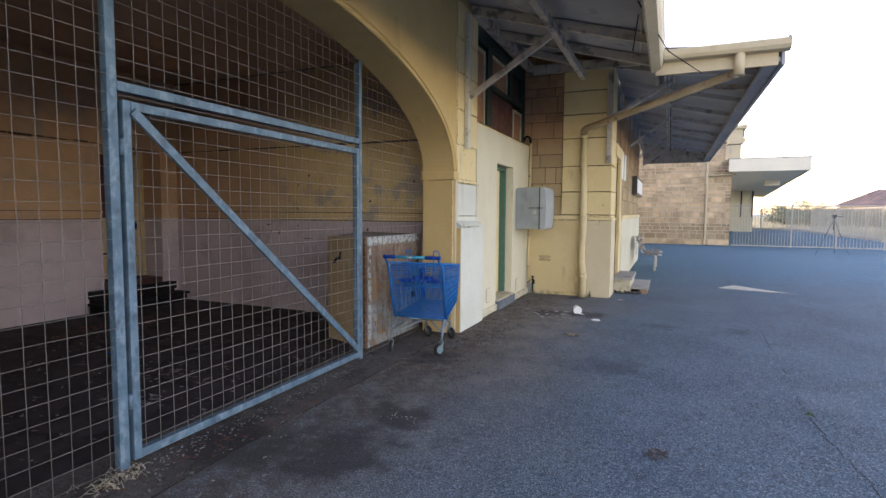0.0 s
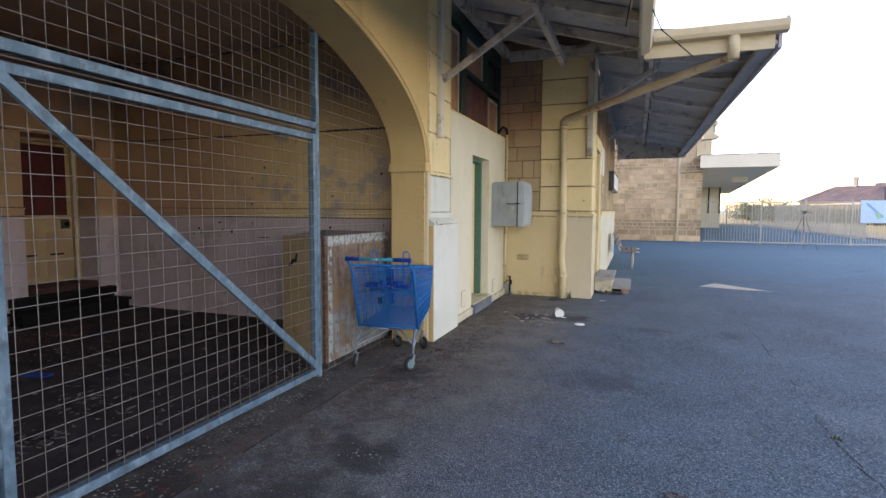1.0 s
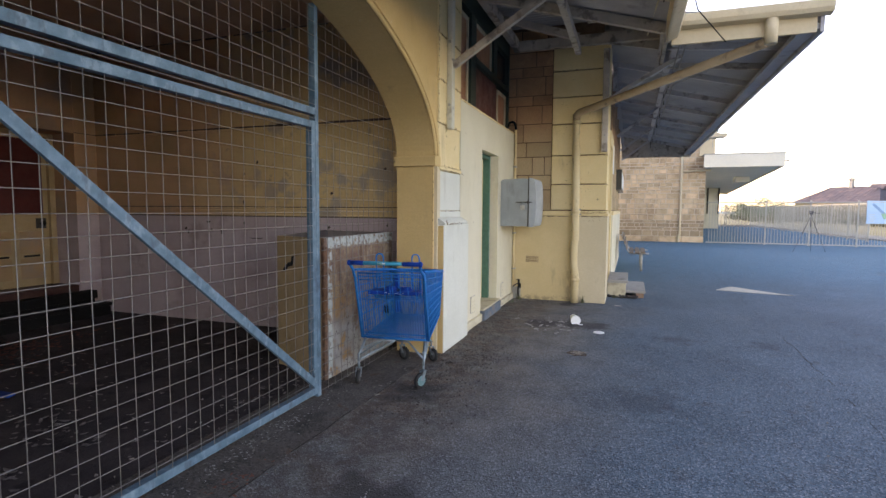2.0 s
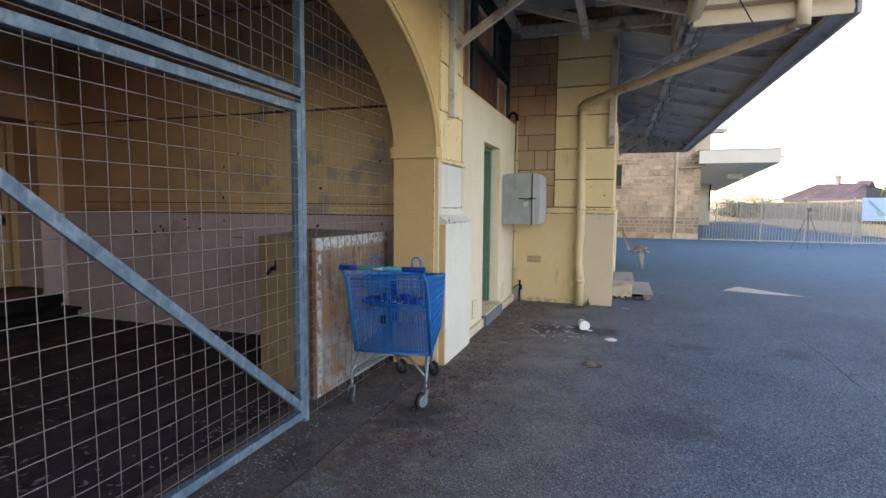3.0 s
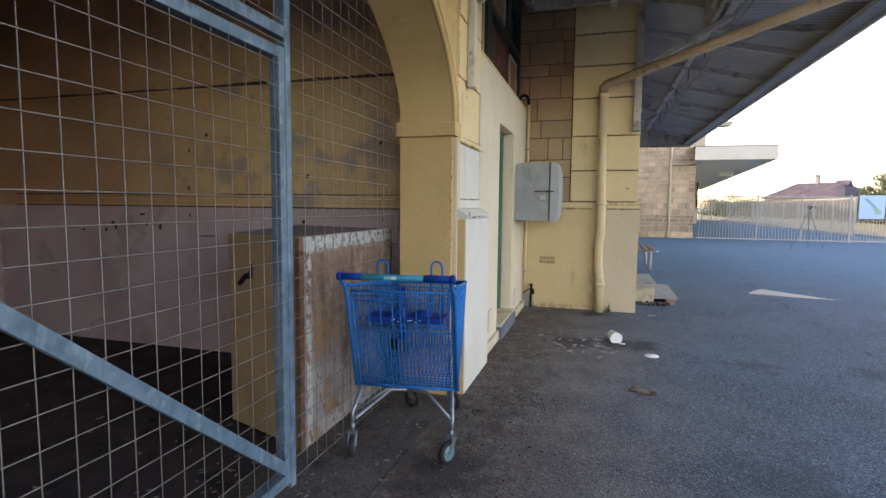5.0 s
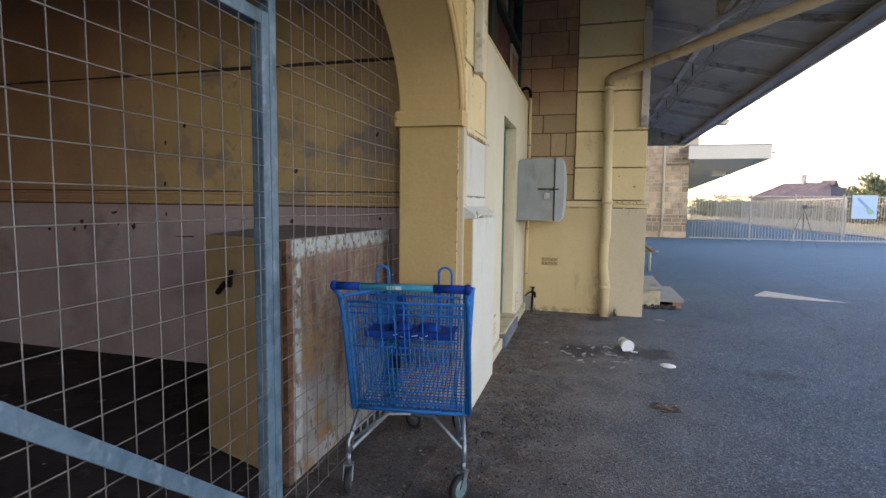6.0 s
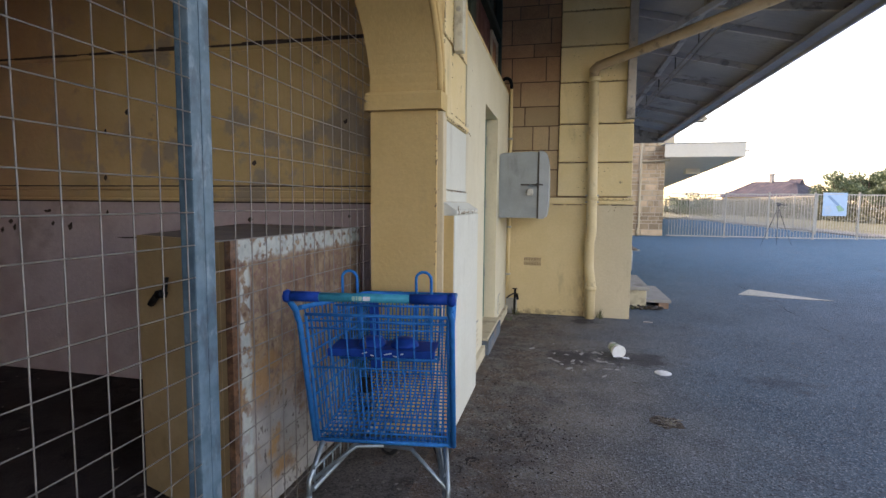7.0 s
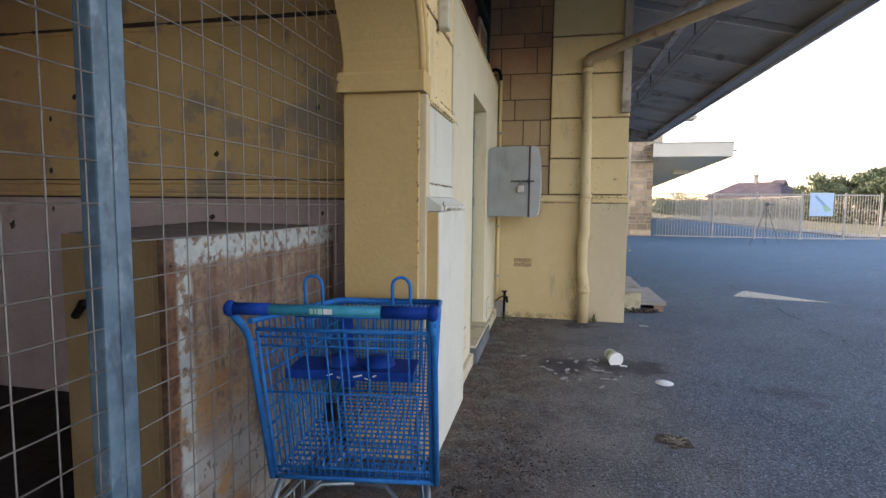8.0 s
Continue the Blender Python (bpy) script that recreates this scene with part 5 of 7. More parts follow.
box("lower_nosing", stp, M_BLACK, (-7.788, 5.05, 0.135), (-7.50, 6.57, 0.175), 0.010)
box("lower_riser", stp, M_BLACK, (-7.788, 5.08, 0.0), (-7.53, 6.54, 0.133), 0.006)


def crate():
    c = thing("steel_chest", (-3.55, 6.0, 0), "tall chest with a rusted steel face and yellow board end", "chest")
    A, B, C, D = Vector((-3.185, 5.15)), Vector((-3.165, 6.46)), Vector((-4.15, 6.685)), Vector((-3.84, 5.38))
    z1 = 1.245

    def slab(name, p, q, depth, z0, z2, mat, label=""):
        """An upright board from p to q in plan, its thickness to the left of that line."""
        d = (q - p).normalized()
        n = Vector((-d.y, d.x)) * depth
        bm = bmesh.new()
        bm_prism(bm, [tuple(p), tuple(q), tuple(q + n), tuple(p + n)], "z", z0, z2)
        return part(name, bm, mat, c, label)

    e = (D - A).normalized()
    slab("face", A, B, 0.028, 0.0, z1, M_RUST, "rusted steel face with flaking paint")
    slab("end_board", A + e * 0.075, D, -0.03, 0.02, z1 - 0.004, M_BOARD, "yellow end board")
    slab("edge_strip", A + e * 0.03, A + e * 0.072, -0.04, 0.0, z1 - 0.002, M_BOARD)
    slab("back_board", D + Vector((0.004, 0.034)), C, -0.03, 0.02, z1 - 0.045, M_BOARD)
    bm = bmesh.new()
    bm_prism(bm, [tuple(A + Vector((-0.03, 0.04))), tuple(B + Vector((-0.03, 0))), tuple(C), tuple(D + Vector((0, 0.034)))], "z", z1 - 0.04, z1 - 0.002)
    part("lid", bm, M_TOPDUST, c, "dusty lid")
    for q0, q1, r in (((-3.69, 5.285, 0.94), (-3.63, 5.262, 0.99), 0.016), ((-3.63, 5.262, 0.99), (-3.585, 5.245, 1.0), 0.02), ((-3.585, 5.245, 0.98), (-3.575, 5.25, 1.07), 0.011)):
        tube("latch", c, M_BLACK, [q0, q1], r, 6, "dark latch")
    for k in range(9):
        z = 0.08 + k * 0.135
        for y, zz in ((A.y + 0.03, z), (A.y + 0.1 + k * 0.14, z1 - 0.03)):
            bm = bmesh.new()
            bm_lathe(bm, [(0.009, 0), (0.009, 0.003), (0.004, 0.006)], (A.x + 0.02 * (y - A.y) / 1.31, y, zz), (1, 0, 0), 8)
            part("rivet", bm, M_RUST, c)


crate()


# ---- wire screen and gate ----
def screen():
    s = thing("mesh_screen", (GATE_X, 3.2, 0), "galvanised welded mesh screen filling the arch", "fence", kind="structure")
    g = thing("mesh_gate", (GATE_X, 3.5, 0), "galvanised pipe gate with diagonal brace and welded mesh", "gate")
    xb, xf = -3.076, -3.022                    # back and front of the square tubes
    G0, G1, GT = 2.295, 4.790, 2.165           # gate stiles and top
    for y0, y1 in ((2.205, 2.265), (4.792, 4.840), (0.14, 0.20)):
        box("post", s, M_GALV, (xb, y0, 0), (xf, y1, arch_z((y0 + y1) / 2) + 0.02), 0.006, "square galvanised post")
    box("rail", s, M_GALV, (xb, 2.266, 2.21), (xf, 4.791, 2.265), 0.005)
    for y0, y1 in ((G0, G0 + 0.05), (4.742, G1)):
        box("stile", g, M_GALV, (xb, y0, 0.03), (xf, y1, GT), 0.006)
    box("top_rail", g, M_GALV, (xb, G0 + 0.051, GT - 0.055), (xf, 4.741, GT - 0.002), 0.006)
    box("bottom_rail", g, M_GALV, (xb, G0 + 0.051, 0.032), (xf, 4.741, 0.085), 0.006)
    bm = bmesh.new()
    bm_beam(bm, (xf + 0.006, G0 + 0.055, 2.105), (xf + 0.006, 4.738, 0.125), 0.024, 0.054)
    part("brace", bm, M_GALV, g)
    for z in (0.35, 1.85):
        tube("hinge", g, M_GALV, [(xf - 0.005, G0 - 0.012, z), (xf - 0.005, G0 - 0.012, z + 0.09)], 0.014)
    r, rng = 0.0023, random.Random(12)
    xw = -3.030

    def upright(y, owner, z0, z1):
        j = rng.uniform(-0.004, 0.004)
        tube("wire", owner, M_WIRE, [(xw, y, z0), (xw + j * 0.5, y + j, (z0 + z1) * 0.45), (xw, y, z1)], r, 5)

    y = 4.003 - 16 * 0.1017
    while y < 4.74:
        upright(y, g, 0.05, GT - 0.03)
        upright(y, s, 2.24, arch_z(y) + 0.01)
        y += 0.1017
    y = 4.957
    while y < ARCH_C + ARCH_A - 0.02:
        upright(y, s, 0.02, arch_z(y) + 0.01)
        y += 0.1025
    y = 2.15
    while y > 0.2:
        upright(y, s, 0.02, arch_z(y) + 0.01)
        y -= 0.1025
    z = 1.468 - 14 * 0.1025
    while z < SPRING + ARCH_B - 0.02:
        half = ARCH_A if z < SPRING else ARCH_A * math.sqrt(max(0, 1 - ((z - SPRING) / ARCH_B) ** 2))
        y0, y1 = ARCH_C - half, ARCH_C + half
        xh = xw + 2 * r
        if z < GT:
            tube("wire", g, M_WIRE, [(xh, G0 + 0.02, z), (xh, 3.6, z + rng.uniform(-0.003, 0.003)), (xh, 4.75, z)], r, 5)
            tube("wire", s, M_WIRE, [(xh, y0, z), (xh, 2.22, z)], r, 5)
            tube("wire", s, M_WIRE, [(xh, 4.83, z + 0.004), (xh, (4.79 + y1) / 2, z + rng.uniform(-0.008, 0.008)), (xh, y1, z + rng.uniform(-0.004, 0.004))], r, 5)
        elif half > 0.3:
            tube("wire", s, M_WIRE, [(xh, y0, z), (xh, y1, z)], r, 5)
        z += 0.1025


screen()


# ---- shopping trolley, built about its own origin: x across, y ahead, z up ----
def trolley(m):
    t = thing("shopping_trolley", (0, 0, 0), "blue plastic-coated wire shopping trolley with teal handle, parked empty", "trolley")
    W0, W1, WF = 0.30, 0.255, 0.238             # half width at the rear, the front and the front of the floor
    ZB0, ZB1 = 0.365, 0.44                    # basket floor, rear and front
    ZT0, ZT1 = 0.985, 0.885                   # rim, rear and front
    YR, YF = -0.04, 0.89                      # rear and front of the rim
    YBR, YBF = 0.13, 0.83                     # rear and front of the floor

    def rim(s, side):
        return Vector((side * (W0 + (W1 - W0) * s), YR + (YF - YR) * s, ZT0 + (ZT1 - ZT0) * s))

    def foot(s, side):
        return Vector((side * (W0 + (WF - W0) * s), YBR + (YBF - YBR) * s, ZB0 + (ZB1 - ZB0) * s))

    wire = 0.0037
    bm = bmesh.new()
    loop = [rim(0, -1), rim(1, -1), rim(1, 1), rim(0, 1)]
    bm_tube(bm, loop, 0.010, 8)
    part("rim", bm, M_BLUE, t, local=True)
    def panel(name, bars, edges):
        """A wire panel: its heavier edge bars are one part, each wire a part of it."""
        bm = bmesh.new()
        for p, q, r in edges:
            bm_tube(bm, [p, q], r, 6)
        ob = part(name, bm, M_BLUE, t, local=True)
        for p, q, r in bars:
            tube("wire", ob, M_BLUE, [p, q], r, 5, local=True)

    for side in (-1, 1):
        n = 20
        bars = [(rim(i / n, side), foot(i / n, side), 0.0036) for i in range(1, n)]
        bars += [(rim(0, side).lerp(foot(0, side), k / 9), rim(1, side).lerp(foot(1, side), k / 9), 0.0055 if k % 3 == 0 else 0.0034) for k in range(1, 9)]
        panel("side_panel", bars, [(foot(0, side), foot(1, side), 0.006), (rim(1, side), foot(1, side), 0.006)])
    bars = [(rim(1, -1).lerp(rim(1, 1), i / 24), foot(1, -1).lerp(foot(1, 1), i / 24), 0.0043) for i in range(1, 24)]
    bars += [(rim(1, -1).lerp(foot(1, -1), k / 26), rim(1, 1).lerp(foot(1, 1), k / 26), 0.0032) for k in (1, 4, *range(8, 26))]
    panel("front_panel", bars, [(foot(1, -1), foot(1, 1), 0.006)])
    bars = [(foot(0, -1).lerp(foot(0, 1), i / 24), foot(1, -1).lerp(foot(1, 1), i / 24), wire) for i in range(1, 24)]
    bars += [(foot(k / 20, -1), foot(k / 20, 1), 0.004) for k in range(1, 20)]
    panel("floor_panel", bars, [(foot(0, -1), foot(0, 1), 0.006)])
    # rear flap, hung from the rim and leaning in: open above the seat, closer bars below it
    top = [Vector((s * 0.285, -0.02, 0.955)) for s in (-1, 1)]
    bot = [Vector((s * 0.285, 0.128, 0.372)) for s in (-1, 1)]
    bars = []
    for i in range(1, 25):
        p, q = top[0].lerp(top[1], i / 25), bot[0].lerp(bot[1], i / 25)
        bars.append((p if i % 3 == 1 or i in (12, 24) else p.lerp(q, 0.40), q, 0.0033))
    bars += [(top[0].lerp(bot[0], u), top[1].lerp(bot[1], u), 0.004) for u in (0.045, 0.10, 0.40, 0.93)]
    panel("rear_flap", bars, [(top[0], top[1], 0.007), (bot[0], bot[1], 0.007), (top[0], bot[0], 0.007), (top[1], bot[1], 0.007)])
    # child seat, folded down inside the rear: a wire back and a short moulded plate
    a = [Vector((s * 0.235, 0.21, 0.95)) for s in (-1, 1)]
    b = [Vector((s * 0.225, 0.25, 0.70)) for s in (-1, 1)]
    bars = [(a[0].lerp(a[1], i / 8), b[0].lerp(b[1], i / 8), wire) for i in range(1, 8)] + [(a[0].lerp(b[0], 0.93), a[1].lerp(b[1], 0.93), 0.006)]
    panel("seat_back", bars, [(a[0], a[1], 0.005), (b[0], b[1], 0.006), (a[0], b[0], 0.005), (a[1], b[1], 0.005)])
    bm = bmesh.new()
    bm_box(bm, -0.225, 0.070, 0.776, 0.225, 0.245, 0.790, 0.006)
    bm_box(bm, -0.225, 0.060, 0.762, 0.225, 0.074, 0.796, 0.006)
    for x in (-0.055, 0.085):
        bm_lathe(bm, [(0.062, 0.0), (0.060, 0.012), (0.046, 0.032), (0.012, 0.038)], (x, 0.16, 0.788), (0, 0, 1), 18)
    seat = part("child_seat", bm, M_NAVY, t, "navy plastic folding seat with worn pale print", local=True)
    for x, w, z, tilt in ((-0.075, 0.020, 0.778, 0.006), (-0.040, 0.012, 0.774, -0.004), (0.018, 0.030, 0.776, 0.007), (0.056, 0.022, 0.772, -0.006), (0.085, 0.012, 0.779, 0.004)):
        bm = bmesh.new()
        bm_beam(bm, (x, 0.0585, z), (x + w, 0.0585, z + tilt), 0.003, 0.0045, (0, 0, 1))
        part("print_bar", bm, M_PALE, seat, local=True)
    # corner uprights and handle
    for s, hx in ((-1, -0.279), (1, 0.306)):
        bm = bmesh.new()
        bm_tube(bm, [(hx, -0.20, 1.06), (hx, -0.19, 1.035), (hx - s * 0.004, -0.15, 1.0), (s * 0.303, -0.07, 0.965), (s * 0.304, -0.035, 0.92), (s * 0.303, 0.13, 0.365)], 0.0115, 10)
        part("upright", bm, M_BLUE, t, local=True)
        bm = bmesh.new()
        bm_lathe(bm, [(0.014, -0.012), (0.0235, 0.0), (0.0245, 0.010), (0.021, 0.018), (0.010, 0.023)], (hx, -0.20, 1.06), (s, 0, 0), 14)
        part("end_cap", bm, M_NAVY, t, local=True)
    handle = tube("handle", t, M_TEAL, [(-0.279, -0.20, 1.06), (0.306, -0.20, 1.06)], 0.0165, 16, "teal handle with faded print", local=True)
    for x0, x1 in ((-0.277, -0.165), (0.165, 0.304)):
        tube("grip", handle, M_NAVY, [(x0, -0.20, 1.06), (x0 + (x1 - x0) * 0.5, -0.20, 1.06), (x1, -0.20, 1.06)], 0.0190, 16, "navy grip", local=True)
    for x, w, mat in ((-0.042, 0.010, M_HANDPRINT), (-0.028, 0.006, M_HANDPRINT), (-0.018, 0.012, M_HANDPRINT), (-0.002, 0.026, M_PALE)):
        bm = bmesh.new()
        bm_box(bm, x, -0.2175, 1.052, x + w, -0.2145, 1.068, 0.001)
        part("print_bar", bm, mat, handle, local=True)
    # tall loops of the seat back that stand above the handle
    for x in (-0.168, 0.160):
        pts = [(x - 0.033, 0.25, 0.71), (x - 0.033, 0.21, 1.065)] + [(x + 0.033 * math.cos(q), 0.208, 1.07 + 0.033 * math.sin(q)) for q in [math.pi * (1 - i / 12) for i in range(1, 12)]] + [(x + 0.033, 0.21, 1.065), (x + 0.033, 0.25, 0.71)]
        tube("hook", t, M_BLUE, pts, 0.0062, 8, local=True)
    # coin chain inside the flap
    bm = bmesh.new()
    for k in range(14):
        z = 0.90 - k * 0.017
        bm_tube(bm, [(-0.065 + (0.003 if k % 2 else 0), 0.045 + 0.004 * k, z), (-0.062, 0.047 + 0.004 * k, z - 0.014)], 0.0035, 5)
    part("chain", bm, M_DARKSTEEL, t, "dark coin-lock chain", local=True)
    bm = bmesh.new()
    bm_box(bm, -0.095, 0.085, 0.60, -0.045, 0.105, 0.665, 0.006)
    part("coin_lock", bm, M_BLACK, t, "black coin lock", local=True)
    bm = bmesh.new()
    bm_beam(bm, (-0.21, 0.86, 0.84), (-0.18, 0.79, 0.47), 0.055, 0.012, (0, 1, 0))
    part("strap", bm, M_NAVY, t, "navy strap", local=True)
    # chassis
    for s in (-1, 1):
        bm = bmesh.new()
        bm_tube(bm, [(s * 0.287, 0.0, 0.165), (s * 0.29, 0.01, 0.24), (s * 0.27, 0.12, 0.355), (s * 0.25, 0.2, 0.36)], 0.0115, 8)
        part("rear_leg", bm, M_CHROME, t, local=True)
        bm = bmesh.new()
        bm_tube(bm, [(s * 0.28, 0.02, 0.20), (s * 0.15, 0.74, 0.215), (s * 0.15 + 0.02, 0.77, 0.20), (s * 0.15 + 0.02, 0.77, 0.16)], 0.0115, 8)
        part("lower_rail", bm, M_CHROME, t, local=True)
        bm = bmesh.new()
        bm_tube(bm, [(s * 0.275, 0.03, 0.285), (s * 0.16, 0.66, 0.30)], 0.006, 6)
        for k in range(9):
            u = k / 8
            bm_tube(bm, [(s * (0.275 - 0.115 * u), 0.04 + 0.61 * u, 0.285 + 0.015 * u), (s * (0.278 - 0.118 * u), 0.04 + 0.61 * u, 0.205)], 0.004, 5)
        part("side_rack", bm, M_CHROME, t, local=True)
        bm = bmesh.new()
        bm_tube(bm, [(s * 0.16, 0.72, 0.215), (s * 0.18, 0.64, 0.415)], 0.0115, 8)
        part("front_leg", bm, M_CHROME, t, local=True)
        bm = bmesh.new()
        bm_tube(bm, [(s * 0.285, 0.01, 0.24), (s * 0.12, 0.13, 0.345), (0, 0.14, 0.348)], 0.0085, 8)
        part("brace", bm, M_CHROME, t, local=True)
    tube("cross_bar", t, M_CHROME, [(-0.25, 0.2, 0.352), (0.25, 0.2, 0.352)], 0.0115, 8, local=True)
    tube("front_bar", t, M_CHROME, [(-0.15, 0.73, 0.215), (0.15, 0.73, 0.215)], 0.0115, 8, local=True)
    # wheels: place, swivel, radius
    for x, y, sw, r in ((-0.287, 0.0, 10, 0.058), (0.287, 0.0, -32, 0.066), (-0.13, 0.77, 60, 0.066), (0.17, 0.77, 52, 0.066)):
        bm = bmesh.new()
        ax = Vector((math.cos(radians(sw)), math.sin(radians(sw)), 0))
        back = Vector((ax.y, -ax.x, 0)) * 0.032
        c = Vector((x, y, r)) + back
        bm_lathe(bm, [(r * 0.69, -0.015), (r - 0.003, -0.013), (r, -0.006), (r, 0.006), (r - 0.003, 0.013), (r * 0.69, 0.015)], c, ax, 20)
        me = bpy.data.meshes.new("wheel")
        finish(bm).to_mesh(me)
        bm.free()
        me.materials.append(M_RUBBER)
        w = new("wheel", me)
        w.parent = t
        bm = bmesh.new()
        bm_lathe(bm, [(0.010, -0.021), (0.016, -0.0175), (r * 0.66, -0.0158), (r * 0.70, -0.0120), (r * 0.70, 0.0120), (r * 0.66, 0.0158), (0.016, 0.0175), (0.010, 0.021)], c, ax, 16)
        part("hub", bm, M_WHEEL if x > 0.2 else M_HUB, w, "teal-grey hub" if x > 0.2 else "dark grey hub", local=True)
        bm = bmesh.new()
        for q in (-1, 1):
            o = ax * 0.022 * q
            bm_beam(bm, c + o, Vector((x, y, r * 2 + 0.012)) + o, 0.03, 0.004, ax)
        bm_beam(bm, Vector((x, y, r * 2 + 0.012)) - ax * 0.026, Vector((x, y, r * 2 + 0.012)) + ax * 0.026, 0.036, 0.006)
        bm_tube(bm, [(x, y, r * 2 + 0.012), (x, y, 0.185)], 0.012, 8)
        part("fork", bm, M_CHROME, w, local=True)
    t.matrix_basis = m
    return t


trolley(pose(-2.612, 5.265, 0.0, 0, 0, 7.5))


# ---- litter ----
def cup():
    c = thing("paper_cup", (-1.40, 8.33, 0.0), "white paper cup with green print lying on its side", "cup")
    o, d = Vector((-1.41, 8.43, 0.064)), Vector((0.30, -0.94, -0.10)).normalized()
    bm = bmesh.new()
    bm_lathe(bm, [(0.042, 0.0), (0.044, 0.004), (0.062, 0.148), (0.065, 0.153), (0.060, 0.155), (0.055, 0.150)], o, d, 22)
    part("wall", bm, M_CUP, c)
    bm = bmesh.new()
    bm_lathe(bm, [(0.0505, 0.052), (0.0568, 0.104)], o, d, 22)
    part("print_band", bm, M_CUPPRINT, c, "pale green print")
    l = thing("cup_lid", (-1.05, 7.885, 0), "flat white plastic lid lying on the asphalt", "lid")
    bm = bmesh.new()
    bm_lathe(bm, [(0.064, 0.001), (0.067, 0.003), (0.067, 0.008), (0.06, 0.011), (0.052, 0.009), (0.05, 0.012), (0.02, 0.013)], (-1.05, 7.885, 0), (0, 0, 1), 24)
    part("disc", bm, M_CUP, l)
    for x, y, a, w in ((-1.30, 8.27, 0.03, 0.022), (-0.87, 9.89, 0.055, 0.04)):
        s = thing("paper_scrap", (x, y, 0), "small flat scrap of white paper on the asphalt", "paper", "paper scraps")
        bm = bmesh.new()
        bm_prism(bm, [(x - a, y - w * 0.6), (x + a * 0.8, y - w), (x + a, y + w * 0.4), (x - a * 0.2, y + w), (x - a, y + w * 0.5)], "z", 0.001, 0.006)
        part("sheet", bm, M_CUP if x < -1 else M_LITTER, s)


cup()


def flake(bm, x, y, s, z=0.0, rng=random):
    """A small ragged chip lying flat."""
    n, turn, long = rng.randint(6, 10), rng.uniform(0, 6.283), rng.uniform(1.0, 2.2)
    pts = []
    for i in range(n):
        a = 2 * math.pi * i / n
        u, v = s * rng.uniform(0.35, 1.0) * math.cos(a) * long, s * rng.uniform(0.35, 1.0) * math.sin(a) * 0.8
        pts.append((x + u * math.cos(turn) - v * math.sin(turn), y + u * math.sin(turn) + v * math.cos(turn)))
    bm_prism(bm, pts, "z", z, z + rng.uniform(0.002, 0.006))


rng = random.Random(21)
bm = bmesh.new()
for k in range(30):
    flake(bm, rng.gauss(-1.70, 0.22), rng.gauss(8.10, 0.20), rng.uniform(0.010, 0.040), 0, rng)
tagged(part("litter_flakes", bm, M_LITTER), "pale torn flakes scattered on the asphalt beside a cup", "litter", kind="stuff")
bm = bmesh.new()
for k in range(420):
    y = rng.uniform(1.5, 10.0)
    x = -2.45 + abs(rng.gauss(0, 0.5)) if y > 6.3 else rng.gauss(-2.75, 0.35)
    flake(bm, x, y, rng.choice((0.004, 0.006, 0.008, 0.012)), 0.006 if x < -2.55 else 0, rng)
for k in range(260):
    flake(bm, rng.uniform(-2.2, 6), rng.uniform(1.0, 16), rng.choice((0.003, 0.004, 0.006, 0.009)), 0, rng)
for k in range(420):
    y = rng.uniform(6.3, 10.0)
    flake(bm, -2.50 + abs(rng.gauss(0, 0.28)), y, rng.choice((0.003, 0.004, 0.005, 0.008)), 0, rng)
for k in range(60):
    flake(bm, rng.gauss(-2.45, 0.12), rng.gauss(9.9, 0.1), rng.uniform(0.008, 0.03), 0, rng)
for k in range(700):
    y = rng.uniform(4.9, 10.0)
    flake(bm, -2.45 + abs(rng.gauss(0, 0.45)), y, rng.choice((0.003, 0.004, 0.005, 0.007)), 0, rng)
tagged(part("gravel_bits", bm, M_GRIT), "small stones and crumbs on the ground along the wall", "gravel", kind="stuff")

def shred(bm, x, y, s, z, rng):
    """A torn, curled scrap: a ragged long outline, tilted."""
    a, n = rng.uniform(0, 6.283), rng.randint(6, 9)
    long, tilt = rng.uniform(1.2, 3.0), rng.uniform(-0.35, 0.35)
    vs = []
    for i in range(n):
        q = 6.283 * i / n
        u, v = s * long * rng.uniform(0.4, 1) * math.cos(q), s * rng.uniform(0.3, 1) * math.sin(q)
        vs.append(bm.verts.new((x + u * math.cos(a) - v * math.sin(a), y + u * math.sin(a) + v * math.cos(a), z + 0.004 + abs(u * tilt))))
    f = bm.faces.new(vs)
    bmesh.ops.solidify(bm, geom=[f], thickness=0.002)


